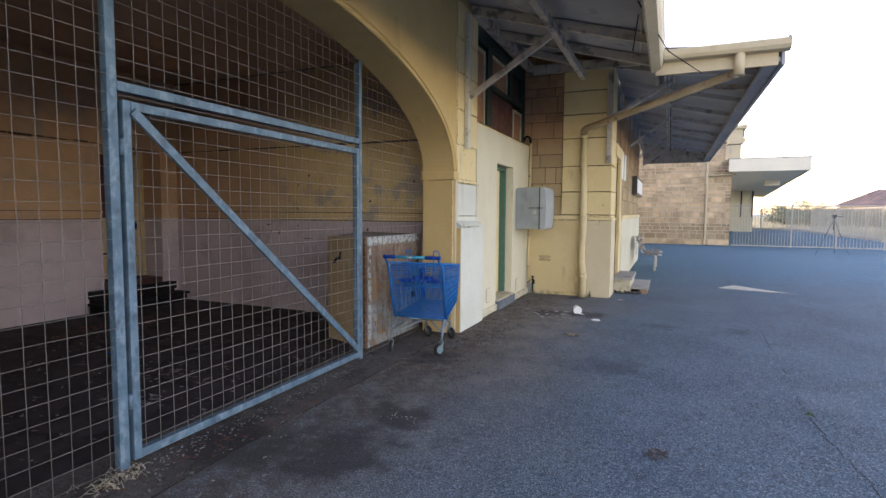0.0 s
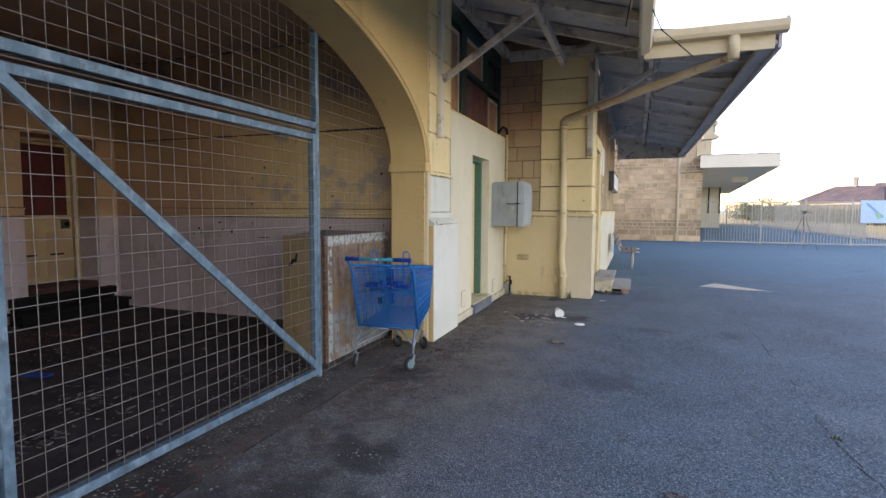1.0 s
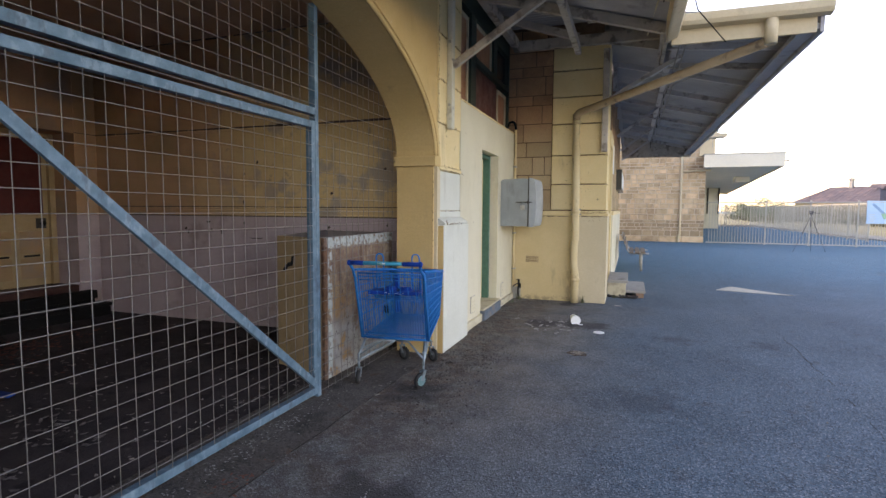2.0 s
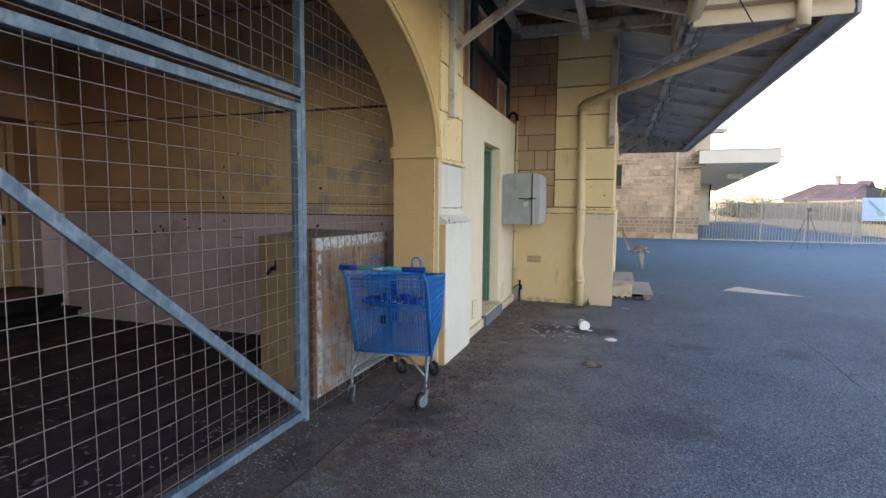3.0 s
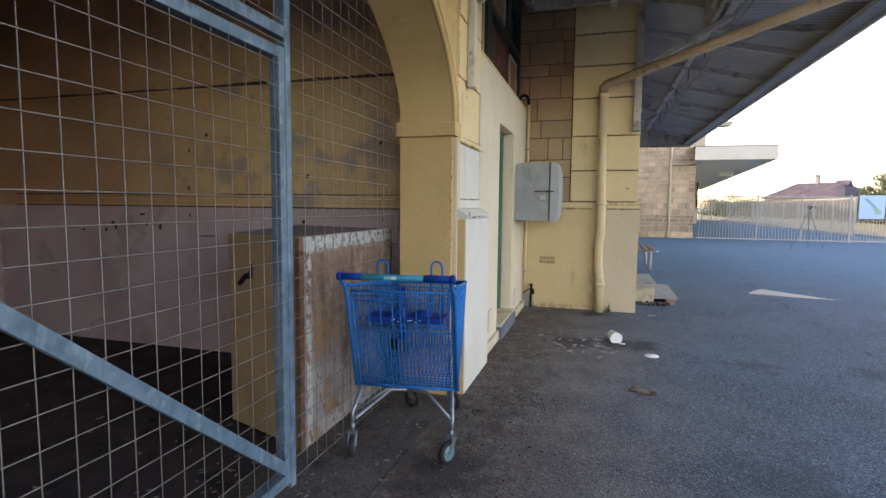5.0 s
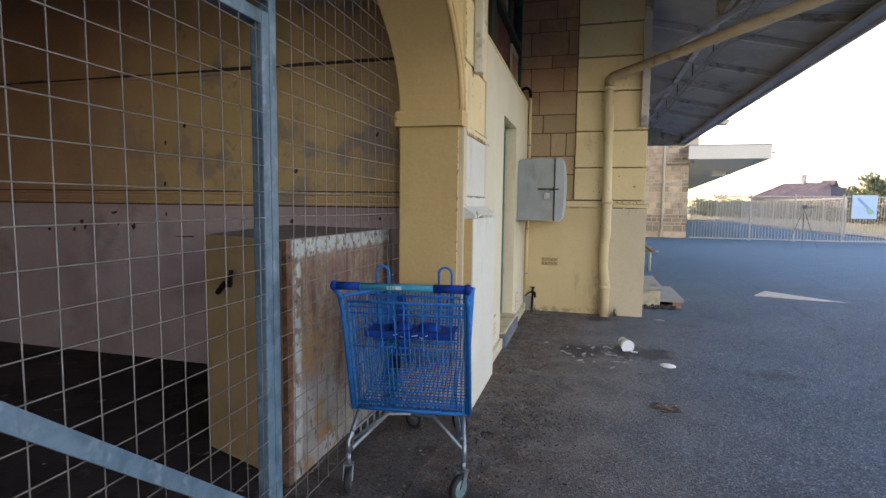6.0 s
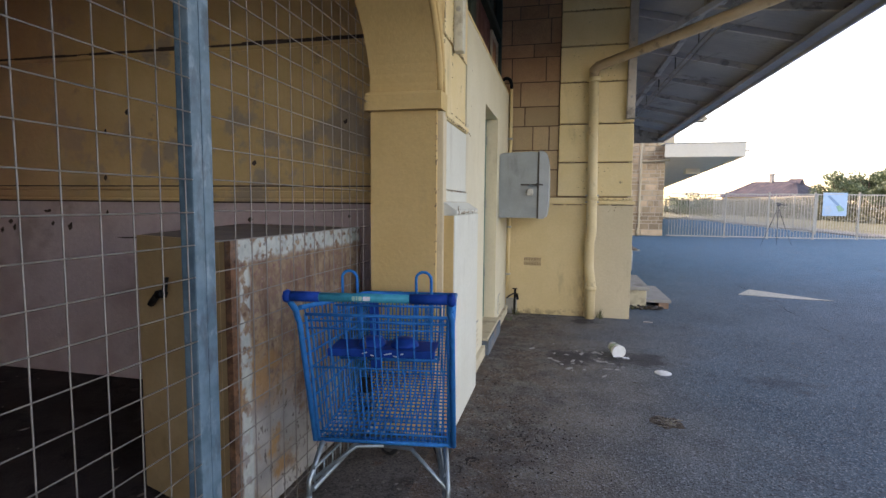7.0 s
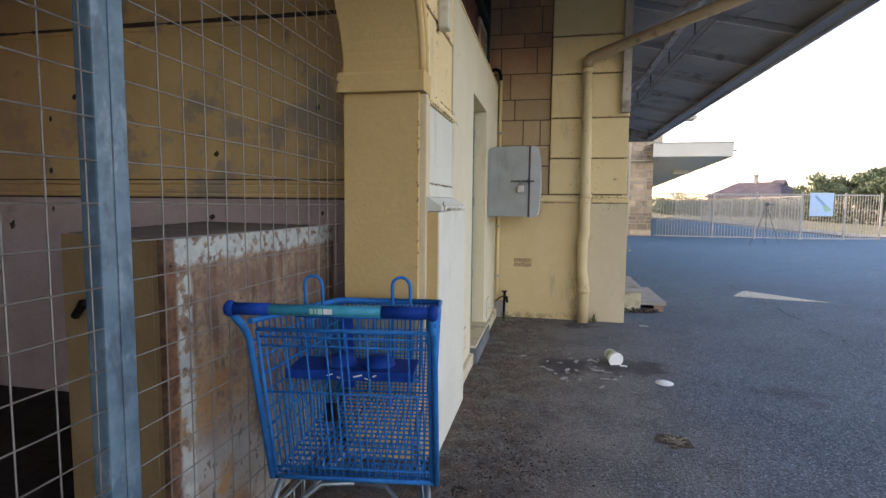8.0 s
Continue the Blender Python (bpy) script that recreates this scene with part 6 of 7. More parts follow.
for mat, label, spots in (
        (M_DEBRIS, "dusty paper scraps and rubble on the bay's floor", ((-5.2, 3.4, 1.3, 1.5, 300, 0.016), (-4.3, 3.6, 0.25, 0.12, 60, 0.022), (-4.0, 3.0, 0.2, 0.1, 40, 0.02), (-6.2, 4.5, 0.6, 0.4, 120, 0.016), (-3.45, 4.4, 0.10, 0.5, 60, 0.014))),
        (M_REDLEAF, "red-brown dry leaves heaped on the bay's floor", ((-6.8, 4.9, 0.18, 0.4, 260, 0.022), (-6.4, 4.4, 0.3, 0.3, 120, 0.018), (-2.72, 3.2, 0.06, 0.25, 70, 0.012), (-2.8, 2.6, 0.08, 0.2, 60, 0.012))),
        (M_LITTER, "pale crumbs and flakes lying along the gate", ((-2.93, 4.3, 0.05, 0.35, 110, 0.006), (-2.92, 3.4, 0.05, 0.5, 130, 0.007), (-2.90, 2.6, 0.06, 0.3, 70, 0.008), (-2.2, 3.0, 0.5, 0.8, 70, 0.004), (-5.4, 3.6, 0.9, 0.9, 40, 0.012)))):
    bm = bmesh.new()
    for x, y, sx, sy, n, size in spots:
        for k in range(n):
            px, py = rng.gauss(x, sx), min(6.5, rng.gauss(y, sy))
            if not -7.1 < px < -1.0:
                continue
            shred(bm, px, py, size * rng.uniform(0.4, 1.2), 0.004, rng)
    tagged(part("rubbish", bm, mat), label, "litter", kind="stuff")
sc = thing("plastic_scrap", (-5.4, 3.9, 0), "flat blue plastic scrap lying on the bay's floor", "rubbish")
bm = bmesh.new()
bm_prism(bm, [(-5.55, 3.83), (-5.25, 3.90), (-5.28, 3.97), (-5.5, 3.96)], "z", 0.005, 0.02)
part("sheet", bm, M_NAVY, sc)
bm = bmesh.new()
for k in range(64):
    x, y, a = rng.gauss(-2.95, 0.05), rng.gauss(2.15, 0.10), rng.uniform(0, 6.3)
    l = rng.uniform(0.04, 0.1)
    bm_tube(bm, [(x, y, 0.012), (x + l * math.cos(a) * 0.5, y + l * math.sin(a) * 0.5, rng.uniform(0.01, 0.05)), (x + l * math.cos(a), y + l * math.sin(a), 0.012)], 0.0016, 4)
tagged(part("straw_tuft", bm, M_STRAW), "tuft of dry straw caught at the gate post", "straw", kind="stuff")


def patch(name, x, y, rx, ry, mat, label, seed=1, stones=0, straw=0):
    """A shallow broken hollow: a ragged rim a little proud, a dished floor, loose stones and straw in it."""
    rng = random.Random(seed)
    bm = bmesh.new()
    n = 36
    wob = [1 + 0.16 * math.sin(2 * 6.283 * i / n + seed) + 0.10 * math.sin(5 * 6.283 * i / n + 2 * seed) + rng.uniform(-0.09, 0.09) for i in range(n)]
    rings = []
    for k, z in ((1.25, 0.0012), (1.0, 0.006), (0.86, 0.003), (0.45, 0.0022)):
        rings.append([bm.verts.new((x + rx * k * wob[i] * math.cos(6.283 * i / n), y + ry * k * wob[i] * math.sin(6.283 * i / n), z + rng.uniform(0, 0.0012))) for i in range(n)])
    for s_, t_ in zip(rings, rings[1:]):
        for i in range(n):
            bm.faces.new((s_[i], s_[(i + 1) % n], t_[(i + 1) % n], t_[i]))
    bm.faces.new(rings[-1])
    ob = structure(part(name, bm, mat), label, "ground")
    bm = bmesh.new()
    for k in range(stones):
        shred(bm, rng.gauss(x, rx * 0.5), rng.gauss(y, ry * 0.5), rng.uniform(0.003, 0.010), 0.004, rng)
    part("stone", bm, M_DEBRIS, ob)
    if straw:
        bm = bmesh.new()
        for k in range(straw):
            a, l, px, py = rng.uniform(0, 6.283), rng.uniform(0.02, 0.06), rng.gauss(x, rx * 0.4), rng.gauss(y, ry * 0.4)
            bm_tube(bm, [(px, py, 0.007), (px + l * math.cos(a), py + l * math.sin(a), 0.012)], 0.0014, 4)
        part("straw", bm, M_STRAW, ob)
    return ob


M_SEAMGREY = plain("mossy_crack", (0.050, 0.062, 0.058), 0.95, vary=0.4)
M_HOLE = surface("broken_asphalt", (0.050, 0.037, 0.028), (0.105, 0.078, 0.056), 26, 70, 0.95, relief=0.9)
patch("ground_patch", -1.212, 6.835, 0.070, 0.088, M_HOLE, "small broken hole in the asphalt with grit and straw", 2, 40, 46)
M_CHIP = surface("chipped_grey_asphalt", (0.040, 0.044, 0.048), (0.11, 0.118, 0.125), 30, 80, 0.95, relief=0.9)
patch("ground_patch", -0.15, 3.745, 0.062, 0.062, M_CHIP, "small chipped hole in the asphalt with pale stones", 5, 55)
dark = random.Random(91)
bm = bmesh.new()
for k in range(1500):
    y = dark.uniform(4.6, 10.0)
    flake(bm, -2.48 + abs(dark.gauss(0, 0.36)), y, dark.choice((0.002, 0.003, 0.003, 0.004, 0.006)), 0, dark)
for k in range(260):
    flake(bm, dark.gauss(-2.12, 0.13), dark.gauss(6.35, 0.24), dark.uniform(0.002, 0.007), 0, dark)
for k in range(14):
    flake(bm, dark.gauss(-2.36, 0.03), dark.gauss(6.02, 0.05), dark.uniform(0.006, 0.014), 0, dark)
tagged(part("soil_crumbs", bm, M_SOILBIT), "dark crumbs of soil and bark along the wall", "soil", kind="stuff")
bm = bmesh.new()
for k in range(16):
    flake(bm, rng.gauss(-1.95, 0.08), rng.gauss(3.62, 0.05), rng.uniform(0.003, 0.009), 0, rng)
tagged(part("crumbs", bm, M_LITTER), "pale crumbs lying on an oily stain", "litter", kind="stuff")
# long crack in the asphalt
rng = random.Random(77)
bm = bmesh.new()
pts = [(1.20, 15.3), (1.02, 8.6), (0.98, 6.76), (0.88, 4.88), (0.95, 4.17), (1.05, 3.0)]
for (xa, ya), (xb, yb) in zip(pts, pts[1:]):
    n = max(3, int((ya - yb) / 0.16))
    for k in range(n):
        if rng.random() < 0.35:
            continue
        u, v = k / n, (k + 0.95) / n
        w = rng.uniform(0.0015, 0.005)
        xs, ys, xe, ye = xa + (xb - xa) * u + rng.uniform(-0.02, 0.02), ya + (yb - ya) * u, xa + (xb - xa) * v + rng.uniform(-0.02, 0.02), ya + (yb - ya) * v
        bm_prism(bm, [(xs - w, ys), (xe - w * 0.6, ye), (xe + w, ye), (xs + w, ys)], "z", -0.01, 0.0025)
structure(part("ground_crack", bm, M_SEAMGREY), "long thin crack in the asphalt", "ground")
# triangle of sunlight on the yard, painted as a thin pale sheet
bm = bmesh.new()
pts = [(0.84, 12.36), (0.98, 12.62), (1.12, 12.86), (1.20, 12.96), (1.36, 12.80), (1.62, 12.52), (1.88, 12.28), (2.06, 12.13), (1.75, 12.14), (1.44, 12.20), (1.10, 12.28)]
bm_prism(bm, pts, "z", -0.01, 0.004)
structure(part("ground_sunpatch", bm, M_SUNPATCH), "triangular patch of sunlight, painted pale on the asphalt", "ground")


# ---- bench by the wing ----
def bench():
    b = thing("bench", (-0.6, 15.6, 0), "park bench with weathered slats on steel legs", "bench")
    y0, y1 = 14.9, 16.7
    for k in range(3):
        x = -0.74 + k * 0.14
        box("seat_slat", b, M_BENCH, (x, y0, 0.45), (x + 0.10, y1, 0.485), 0.006)
    for k in range(3):
        z = 0.60 + k * 0.125
        bm = bmesh.new()
        bm_beam(bm, (-0.80 - k * 0.045, y0, z), (-0.80 - k * 0.045, y1, z), 0.03, 0.10)
        part("back_slat", bm, M_BENCH, b)
    for y in (y0 + 0.25, y1 - 0.25):
        tube("leg", b, M_FENCE, [(-0.45, y, 0), (-0.45, y, 0.44)], 0.03, 10)
        bm = bmesh.new()
        bm_tube(bm, [(-0.28, y, 0.435), (-0.70, y, 0.435), (-0.77, y, 0.5), (-0.93, y, 0.92)], 0.02, 8)
        part("bracket", bm, M_STEEL, b)


bench()


# ---- far stone building ----
FX, FY = 2.54, 28.8
bm = bmesh.new()
bm_box(bm, -12, FY + 0.02, 0, FX - 0.02, 72, 6.0)
fb = structure(part("wall_far", bm, M_MORTAR), "far building of squared pale sandstone with pale joints")
fc = thing("flat_canopy", (4, 34, 3.5), "flat white concrete canopy on the far building", "canopy", kind="structure")
bm = bmesh.new()
bm_prism(bm, [(FX + 0.01, 27.75), (5.40, 27.75), (9.82, 72.0), (FX + 0.01, 72.0)], "z", 3.52, 3.95)
part("slab", bm, M_SOFFIT, fc)
box("fascia", fc, M_CONC_WHITE, (FX - 0.25, 27.68, 3.46), (5.46, 27.748, 4.03), 0.01, "white fascia")
bm = bmesh.new()
bm_prism(bm, [(5.402, 27.75), (5.46, 27.75), (9.88, 72.0), (9.822, 72.0)], "z", 3.46, 4.03)
part("side_fascia", bm, M_CONC_WHITE, fc)
box("cap", fc, M_STEP, (FX - 0.25, 27.66, 4.032), (5.49, 28.6, 4.07), 0.006)
box("lamp_box", fc, M_CONC_WHITE, (4.95, 36.2, 3.20), (5.7, 36.9, 3.518), 0.02)
tube("spout", fc, M_STEEL, [(5.47, 27.72, 3.70), (5.62, 27.72, 3.70)], 0.03)
# wall behind the canopy, with a doorway
bm = bmesh.new()
bm_box(bm, FX - 0.01, 52.0, 0, 5.43, 52.2, 3.519)
bm_box(bm, 5.43, 52.0, 0, 6.4, 52.2, 1.25)
structure(part("wall_far_return", bm, M_WHITE), "cream return wall below the flat canopy")
dd = thing("window_2", (5.9, 52, 1.25), "white boarded window in dark jambs below the flat canopy", "window", kind="structure")
box("jamb", dd, M_BLACK, (5.435, 51.95, 1.252), (5.53, 52.15, 3.50))
box("jamb", dd, M_BLACK, (6.30, 51.95, 1.252), (6.395, 52.15, 3.50))
box("panel", dd, M_WHITE, (5.532, 52.04, 1.252), (6.298, 52.09, 3.50))
fp = thing("downpipe", (1.47, 28.75, 0), "buff downpipe on the far stone wall", "pipe")
tube("riser", fp, M_FASCIA, [(1.42, 28.72, 0), (1.42, 28.72, 0.25), (1.48, 28.72, 0.4), (1.48, 28.72, 6)], 0.06, 10)
tube("branch", fp, M_FASCIA, [(1.5, 28.72, 3.35), (2.7, 28.72, 3.42)], 0.05, 10)
cp = thing("corner_pier", (2.7, 29.1, 4.07), "buff rendered corner pier with banded capital over the flat canopy", "pier", kind="structure")
box("shaft", cp, M_FASCIA, (2.20, 28.70, 4.074), (2.86, 29.5, 4.86), 0.02)
box("necking", cp, M_STONE_DARK, (2.15, 28.66, 4.862), (2.92, 29.54, 4.93), 0.015, "dark necking")
box("capital", cp, M_FASCIA, (2.10, 28.60, 4.932), (3.00, 29.6, 5.12), 0.03)
box("block", cp, M_FASCIA, (2.18, 28.68, 5.122), (2.90, 29.5, 5.52), 0.02)
box("cornice", cp, M_FASCIA, (2.08, 28.58, 5.522), (3.06, 29.62, 5.70), 0.03)
box("teal_strip", cp, M_TEALPAINT, (2.90, 28.70, 5.15), (2.97, 28.78, 5.50), 0.006, "teal painted strip")

# unseen roofs over the range, the wing and the far building, added to shade the yard
def gable(name, x0, x1, y0, y1, z0, zr):
    bm = bmesh.new()
    bm_prism(bm, [(x0, z0), (x1, z0), ((x0 + x1) / 2, zr)], "y", y0, y1)
    structure(part(name, bm, M_IRON), "unseen pitched zinc sheet roof, added to shade the yard", "roof")


gable("roof_1", -13.0, -3.0, -10, 10.0, TOP + 0.004, 9.6)
gable("roof_2", -11.0, -1.3, 10.02, 19.0, TOP + 0.004, 9.6)
gable("roof_3", -12.0, 2.5, 28.8, 72, 6.004, 10.2)
# invented rear range, out of view, blocking the sun between the buildings
bm = bmesh.new()
bm_box(bm, -13, -10, 0, -8.6, 28.8, 6.19)
bm_box(bm, -8.6, 19.0, 0, -3.0, 28.8, 6.19)
structure(part("wall_range", bm, M_STONE), "unseen plain rear range, added to close the gap and shade the yard")
gable("roof_4", -13, -3.0, 19.02, 28.78, TOP + 0.004, 9.6)


# ---- fence, sign, tripod ----
def fence():
    f = thing("picket_fence", (6, 28.2, 0), "pale steel picket fence with square posts", "fence", kind="structure")
    line = [(2.56, 28.2), (4.94, 28.2), (8.35, 28.2), (11.75, 29.12)]
    posts = [(4.94, 28.2), (6.62, 28.2), (8.35, 28.2), (10.2, 28.70), (11.75, 29.12)]
    for x, y in posts:
        box("post", f, M_FENCE, (x - 0.032, y - 0.032, 0), (x + 0.032, y + 0.032, 2.0), 0.008)
    for (x0, y0), (x1, y1) in zip(line, line[1:]):
        for z in (0.07, 1.90):
            beam("rail", f, M_FENCE, (x0, y0, z), (x1, y1, z), 0.035, 0.045)
        n = int(math.hypot(x1 - x0, y1 - y0) / 0.118)
        for k in range(1, n):
            u = k / n
            x, y = x0 + (x1 - x0) * u, y0 + (y1 - y0) * u
            box("picket", f, M_FENCE, (x - 0.008, y - 0.008, 0.05), (x + 0.008, y + 0.008, 1.94))


fence()
sg = thing("map_sign", (0, 0, 0), "pale blue map board fixed to the picket fence", "sign")
box("board", sg, M_SIGNBLUE, (-0.52, -0.015, 1.01), (0.52, 0.015, 1.98), 0.008, local=True)
bm = bmesh.new()
bm_prism(bm, [(-0.35, 1.83), (-0.25, 1.87), (0.40, 1.30), (0.33, 1.22)], "y", -0.024, -0.016)
part("map_strip", bm, M_MAPDARK, sg, local=True)
bm = bmesh.new()
bm_prism(bm, [(0.04, 1.42), (0.20, 1.46), (0.40, 1.24), (0.16, 1.2)], "y", -0.03, -0.0245)
part("map_land", bm, M_MAPGREEN, sg, local=True)
box("title_bar", sg, M_PALE, (-0.36, -0.022, 1.90), (0.34, -0.0155, 1.94), local=True)
for k in range(5):
    box("text_bar", sg, M_PALE, (-0.44, -0.022, 1.1 + k * 0.07), (-0.22 + 0.04 * (k % 3), -0.0155, 1.125 + k * 0.07), local=True)
sg.matrix_basis = pose(9.15, 28.36, 0, 0, 0, 15.1)


def tripod():
    x, y = 5.56, 24.2
    t = thing("tripod", (x, y, 0), "black camera tripod standing with its legs spread", "tripod")
    for fx, fy in ((-0.58, -0.22), (0.60, 0.30), (0.20, 0.55)):
        bm = bmesh.new()
        bm_tube(bm, [(x + fx * 0.06, y + fy * 0.06, 1.28), (x + fx * 0.5, y + fy * 0.5, 0.66)], 0.010, 6)
        bm_tube(bm, [(x + fx * 0.48, y + fy * 0.48, 0.69), (x + fx, y + fy, 0.0)], 0.0065, 6)
        part("leg", bm, M_TRIPOD, t)
    tube("column", t, M_TRIPOD, [(x, y, 0.95), (x, y, 1.42)], 0.014)
    box("head", t, M_TRIPOD, (x - 0.05, y - 0.05, 1.40), (x + 0.05, y + 0.05, 1.47), 0.01)
    box("plate", t, M_TRIPOD, (x - 0.07, y - 0.05, 1.48), (x + 0.07, y + 0.05, 1.52), 0.008)
    tube("pan_handle", t, M_TRIPOD, [(x + 0.03, y, 1.47), (x + 0.28, y - 0.05, 1.44)], 0.012)


tripod()

# ---- distance ----
bm = bmesh.new()
bm_prism(bm, [(13.5, 24), (400, 24), (400, 400), (-60, 400), (-60, 75), (13.5, 62)], "z", -0.1, 0.01)
structure(part("ground_field", bm, M_GRASS), "dry grass field beyond the yard", "ground")
for lo, hi in (((11.6, 31.0, -0.02), (13.4, 70, 0.06)), ((3.0, 60.0, -0.02), (12.5, 62.5, 0.05)), ((13.4, 31.0, -0.02), (40, 33.5, 0.04))):
    structure(box("pavement_strip", None, M_PATH, lo, hi), "pale sunlit concrete path beyond the fence", "pavement")


def boundary_fence():
    """Second picket fence, running away from the yard and turning in at its far end."""
    f = thing("picket_fence", (10.57, 45, 0), "long pale picket fence along the edge of the drive", "fence", kind="structure")
    line = [(10.57, 33.4), (10.57, 52.0), (9.75, 57.0), (8.0, 59.3)]
    for z in (0.10, 1.93):
        for (x0, y0), (x1, y1) in zip(line, line[1:]):
            beam("rail", f, M_FENCE, (x0, y0, z), (x1, y1, z), 0.04, 0.06)
    for k in range(8):
        box("post", f, M_FENCE, (10.535, 33.4 + k * 2.63, 0), (10.605, 33.47 + k * 2.63, 2.03), 0.008)
    for x, y in line[2:]:
        box("post", f, M_FENCE, (x - 0.035, y - 0.035, 0), (x + 0.035, y + 0.035, 2.03), 0.008)
    me = None
    for (x0, y0), (x1, y1) in zip(line, line[1:]):
        n = int(math.hypot(x1 - x0, y1 - y0) / 0.125)
        for k in range(1, n):
            x, y = x0 + (x1 - x0) * k / n, y0 + (y1 - y0) * k / n
            if me is None:
                me = box("picket", f, M_FENCE, (x - 0.009, y - 0.009, 0.06), (x + 0.009, y + 0.009, 1.94)).data
                first = (x, y)
            else:
                ob = new("picket", me)
                ob.parent = f
                ob.matrix_parent_inverse = f.matrix_basis.inverted()
                ob.matrix_basis = pose(x - first[0], y - first[1], 0)


boundary_fence()


def house():
    """Square hipped house seen on its corner; built about its centre and turned."""
    h = thing("house", (33.2, 103.6, 0), "distant house with a hipped plum-red sheet roof and chimney", "house")
    h.matrix_basis = pose(33.2, 103.6, 0, 0, 0, -45)
    e = 6.5
    box("wall", h, M_CREAM, (-e + 0.7, -e + 0.7, 0), (e - 0.7, e - 0.7, 2.95), local=True)
    bm = bmesh.new()
    v = [bm.verts.new(p) for p in ((-e, -e, 2.9), (e, -e, 2.9), (e, e, 2.9), (-e, e, 2.9), (-3.5, 0.0, 5.6), (3.3, 0.0, 5.6))]
    for f in ((0, 1, 5, 4), (1, 2, 5), (2, 3, 4, 5), (3, 0, 4), (3, 2, 1, 0)):
        bm.faces.new([v[i] for i in f])
    roof = part("roof", bm, M_ROOFRED, h, local=True)
    for k in range(17):
        u = -e + 0.5 + k * 0.74
        beam("seam", roof, M_ROOFRED, (u, -e, 2.97), (max(-3.5, min(3.3, u)), -0.1, 5.63), 0.05, 0.035)
    bm = bmesh.new()
    bm_prism(bm, [(-0.9, 5.05), (0.9, 5.05), (0.0, 5.95)], "x", 2.2, 4.2)
    part("gablet", bm, M_ROOFRED, roof, local=True)
    bm = bmesh.new()
    bm_box(bm, -0.7, -0.6, 5.0, -0.2, 0.0, 7.0)
    bm_box(bm, -0.82, -0.72, 6.7, -0.08, 0.12, 6.85)
    part("chimney", bm, M_STEP, roof, local=True)
    for x in (-2.6, 1.4):
        box("window", h, M_SCREEN, (x, -e + 0.66, 1.0), (x + 1.2, -e + 0.71, 2.3), local=True)
        box("window", h, M_SCREEN, (-e + 0.66, x, 1.0), (-e + 0.71, x + 1.2, 2.3), local=True)


house()


def leaves(bm, c, r, n, size, rng, flat=0.75):
    """Small leaf clumps in a rough cluster."""
    for k in range(n):
        while True:
            d = Vector((rng.uniform(-1, 1), rng.uniform(-1, 1), rng.uniform(-1, 1)))
            if 0.15 < d.length < 1:
                break
        p = Vector(c) + Vector((d.x * r, d.y * r, d.z * r * flat))
        a = Vector((rng.uniform(-1, 1), rng.uniform(-1, 1), rng.uniform(-1, 1))).normalized()
        b = a.cross(Vector((rng.uniform(-1, 1), rng.uniform(-1, 1), rng.uniform(-1, 1)))).normalized()
        s = size * rng.uniform(0.5, 1.2)
        q = [bm.verts.new(p + a * s * i + b * s * 0.6 * j) for i, j in ((-1, 0), (0, -0.7), (1, 0), (0, 0.7))]
        bm.faces.new(q)


def tree(x, y, h, spread, seed, mat=None, low=0.3, n=1500):
    rng = random.Random(seed)
    t = thing("tree", (x, y, 0), "leafy green tree with an uneven crown", "tree", "trees beyond the fence")
    bm = bmesh.new()
    bm_tube(bm, [(x, y, 0), (x + 0.1, y, h * 0.3), (x - 0.1, y + 0.1, h * 0.62)], h * 0.035, 8, h * 0.012)
    for k in range(6):
        a = rng.uniform(0, 6.28)
        z = h * rng.uniform(0.25, 0.5)
        bm_tube(bm, [(x, y, z), (x + spread * 0.3 * math.cos(a), y + spread * 0.3 * math.sin(a), z + h * 0.16), (x + spread * 0.6 * math.cos(a), y + spread * 0.6 * math.sin(a), z + h * 0.25)], h * 0.014, 6, h * 0.004)
    part("trunk", bm, M_BARK, t)
    bm = bmesh.new()
    for k in range(15):
        a, u = rng.uniform(0, 6.28), rng.uniform(0, 1) ** 0.6
        c = (x + spread * 0.75 * u * math.cos(a), y + spread * 0.75 * u * math.sin(a), h * (low + (0.9 - low) * rng.uniform(0.15, 1) * (1 - 0.35 * u)))
        leaves(bm, c, spread * rng.uniform(0.22, 0.42), n // 5, h * 0.034, rng)
    part("crown", bm, mat or M_LEAF, t)


tree(37.6, 93.0, 7.2, 3.6, 1)
tree(43.0, 95.0, 8.2, 4.6, 2)
tree(48.5, 97.0, 8.0, 5.0, 3)
tree(22.7, 49.5, 5.4, 2.3, 4, low=0.1, n=2600)
tree(26.5, 51.0, 6.0, 3.0, 5, low=0.1, n=2600)
tree(15.6, 92.0, 3.7, 3.4, 6, low=0.15)
tree(19.8, 100.0, 4.0, 3.6, 7, low=0.15)
rng = random.Random(31)
bm = bmesh.new()
for k in range(46):
    x, y = rng.uniform(15.5, 22.8), rng.uniform(72, 118)
    leaves(bm, (x, y, 0.4), rng.uniform(0.6, 1.4), 70, 0.16, rng, 0.5)
tagged(part("scrub", bm, M_SCRUB), "dry olive scrub on the field before the hedge", "shrubs", kind="stuff")
bm = bmesh.new()
for k in range(96):
    y = 52 + k * 0.72
    for z, r in ((0.45, 0.8), (1.05, 0.85), (1.75, 0.65)):
        leaves(bm, (23.6 + rng.uniform(-0.3, 0.3), y + rng.uniform(-0.3, 0.3), z + rng.uniform(-0.08, 0.08)), r, 55, 0.19, rng, 0.9)
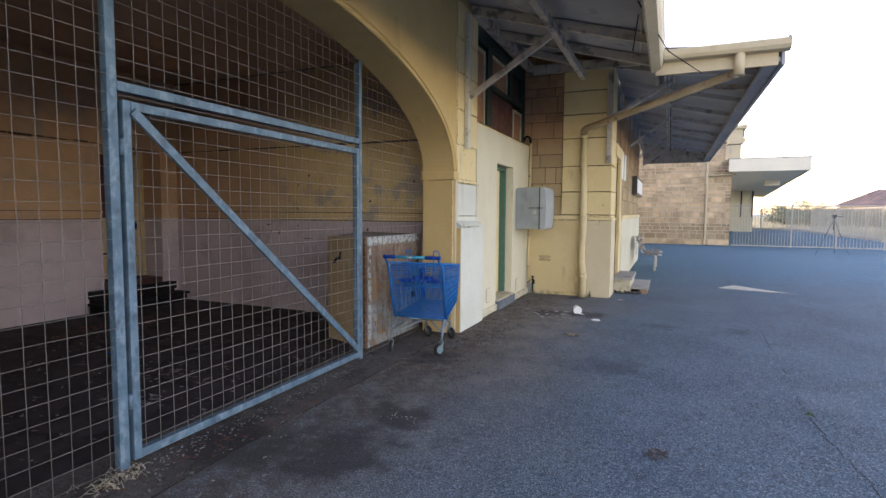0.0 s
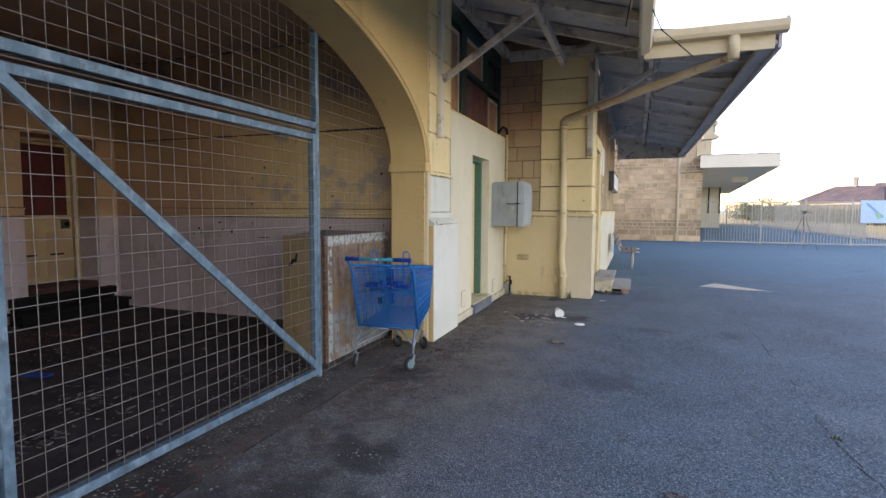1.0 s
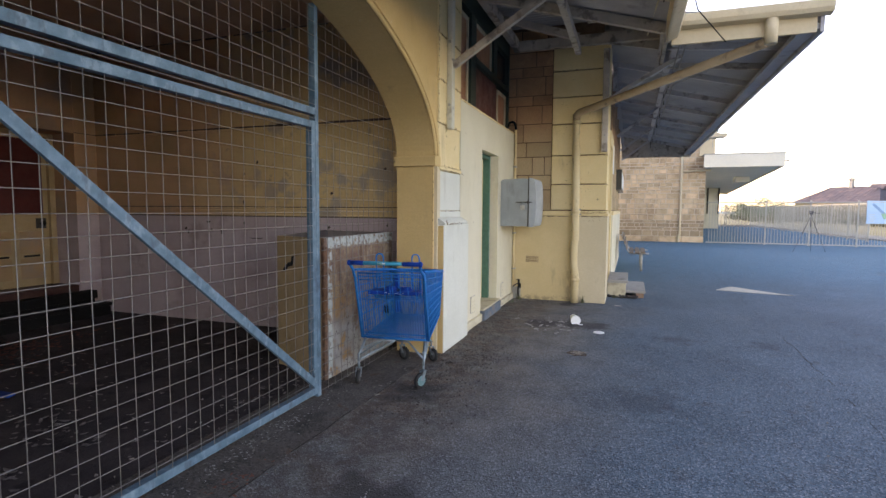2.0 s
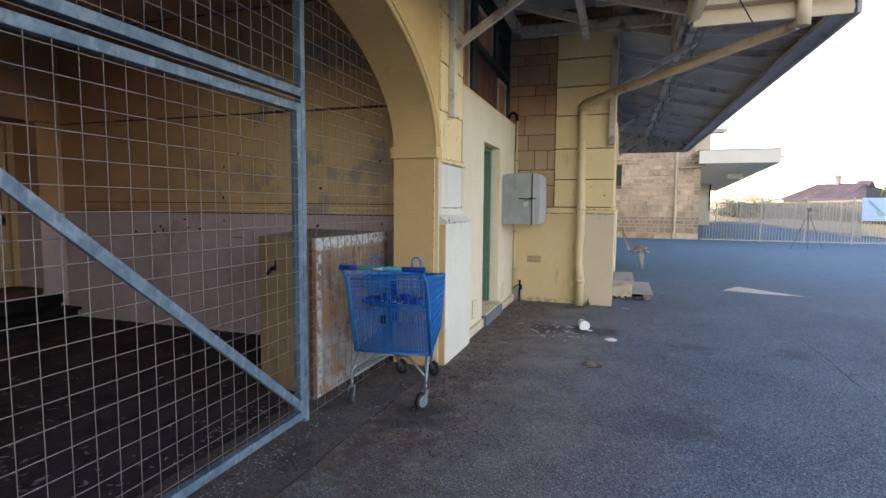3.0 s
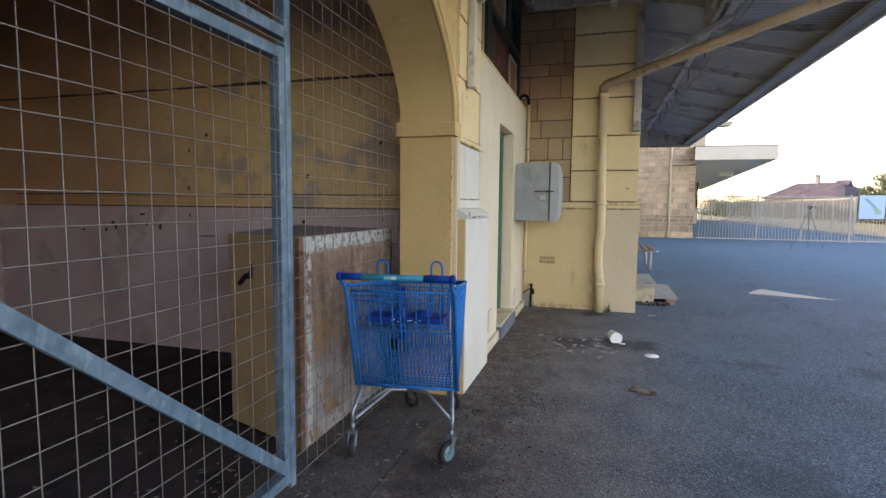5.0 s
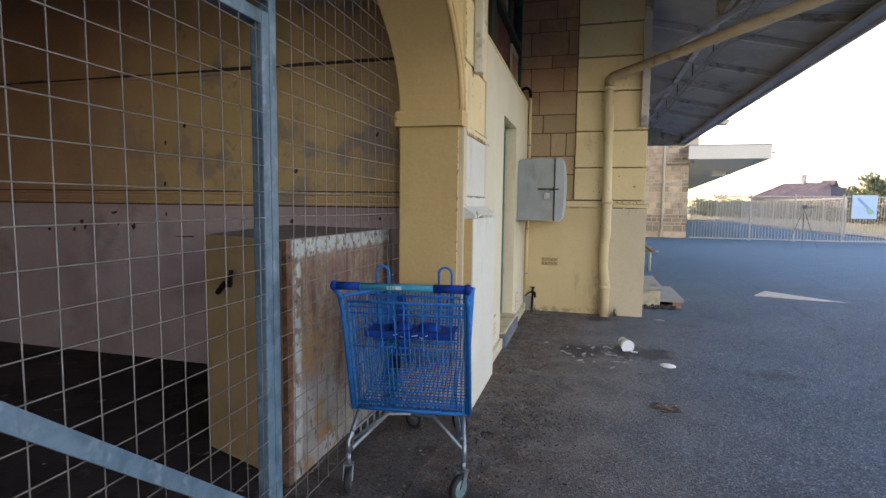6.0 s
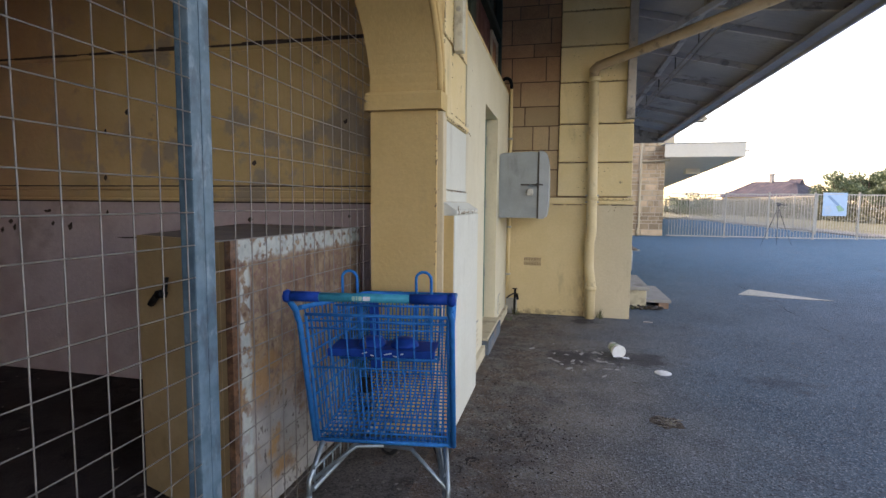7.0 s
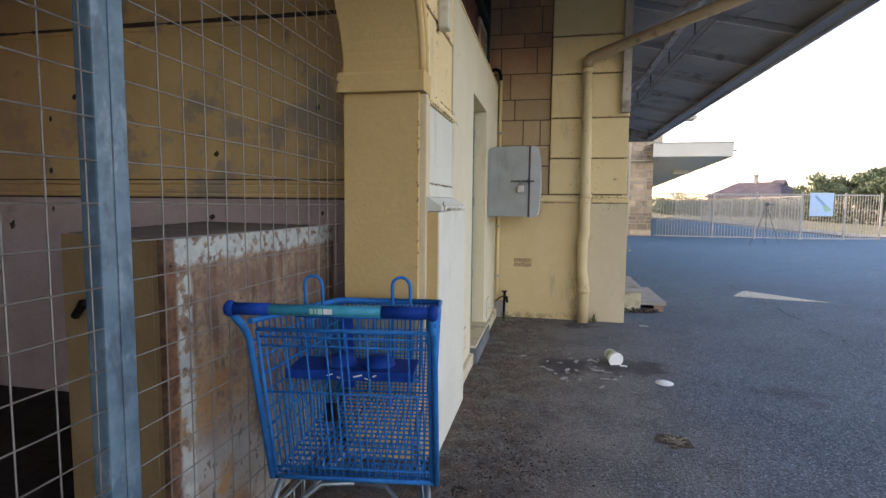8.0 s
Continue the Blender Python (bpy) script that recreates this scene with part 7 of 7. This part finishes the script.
tagged(part("hedge", bm, M_HEDGE), "long clipped olive-green hedge below the house", "hedge", kind="stuff")

# ---- pieces of walls, last ----
def block_mesh(w, d, h, bev=0.01):
    bm = bmesh.new()
    bm_box(bm, 0, 0, 0, w, d, h)
    for v in bm.verts:
        if v.co.y < d / 2:
            v.co.x += bev if v.co.x < w / 2 else -bev
            v.co.z += bev if v.co.z < h / 2 else -bev
    # an inner, prouder face stays flat; edges slope back to the joint
    me = bpy.data.meshes.new("block")
    finish(bm).to_mesh(me)
    bm.free()
    return me


def block_wall(name, parent, mat, x0, x1, z0, z1, y, rows, rng, joint, proud, widths, dark=None, dark_z=0.0):
    """Squared stones in uneven courses, each an object of its own on shared meshes."""
    made = {}
    z = z0
    while z < z1 - 0.05:
        h = min(rng.choice(rows), z1 - z)
        x = x0 - rng.uniform(0, 0.12)
        while x < x1 - 0.02:
            w = rng.choice(widths)
            a, b = max(x, x0), min(x + w, x1)
            if x1 - b < 0.08:
                b = x1
            key = (round(b - a, 2), round(h, 3), dark is not None and z < dark_z)
            if b - a > 0.03:
                if key not in made:
                    me = block_mesh(b - a - joint, proud + 0.03, h - joint, min(0.008, proud * 0.6))
                    me.materials.append(dark if key[2] else mat)
                    made[key] = me
                ob = new(name, made[key])
                ob.parent = parent
                ob.location = (a + joint / 2, y - proud - rng.uniform(0, proud * 0.4), z + joint / 2)
            x = b if b < x1 else x1
        z += h


rng = random.Random(11)
block_wall("stone_block", wall_wing, M_SAND, -2.96, -1.982, 1.49, 4.42, WING_Y + 0.028, (0.16, 0.24, 0.30, 0.34, 0.30), rng, 0.006, 0.010, (0.20, 0.34, 0.42, 0.48))
block_wall("stone_block", fb, M_STONE, -2.6, FX, 0.28, 5.55, FY + 0.018, (0.15, 0.19, 0.23, 0.28), rng, 0.03, 0.03, (0.22, 0.28, 0.36, 0.44, 0.56), M_STONE_DARK, 0.95)
block_wall("footing_stone", fb, M_STONE, -2.6, FX, 0.0, 0.28, FY - 0.012, (0.28,), rng, 0.02, 0.04, (0.8, 1.0))
# brown stone on the wing's side
side = random.Random(5)
z = 1.49
while z < 4.0:
    h = side.choice((0.24, 0.3, 0.34))
    y = 12.02
    while y < 18.9:
        w = side.choice((0.35, 0.5, 0.6))
        y2 = min(y + w, 18.9)
        bm = bmesh.new()
        bm_box(bm, WING_X - 0.06, y + 0.008, z + 0.008, WING_X - 0.018, y2 - 0.008, z + h - 0.008)
        part("stone_block", bm, M_SAND, wall_wing)
        y = y2
    z += h
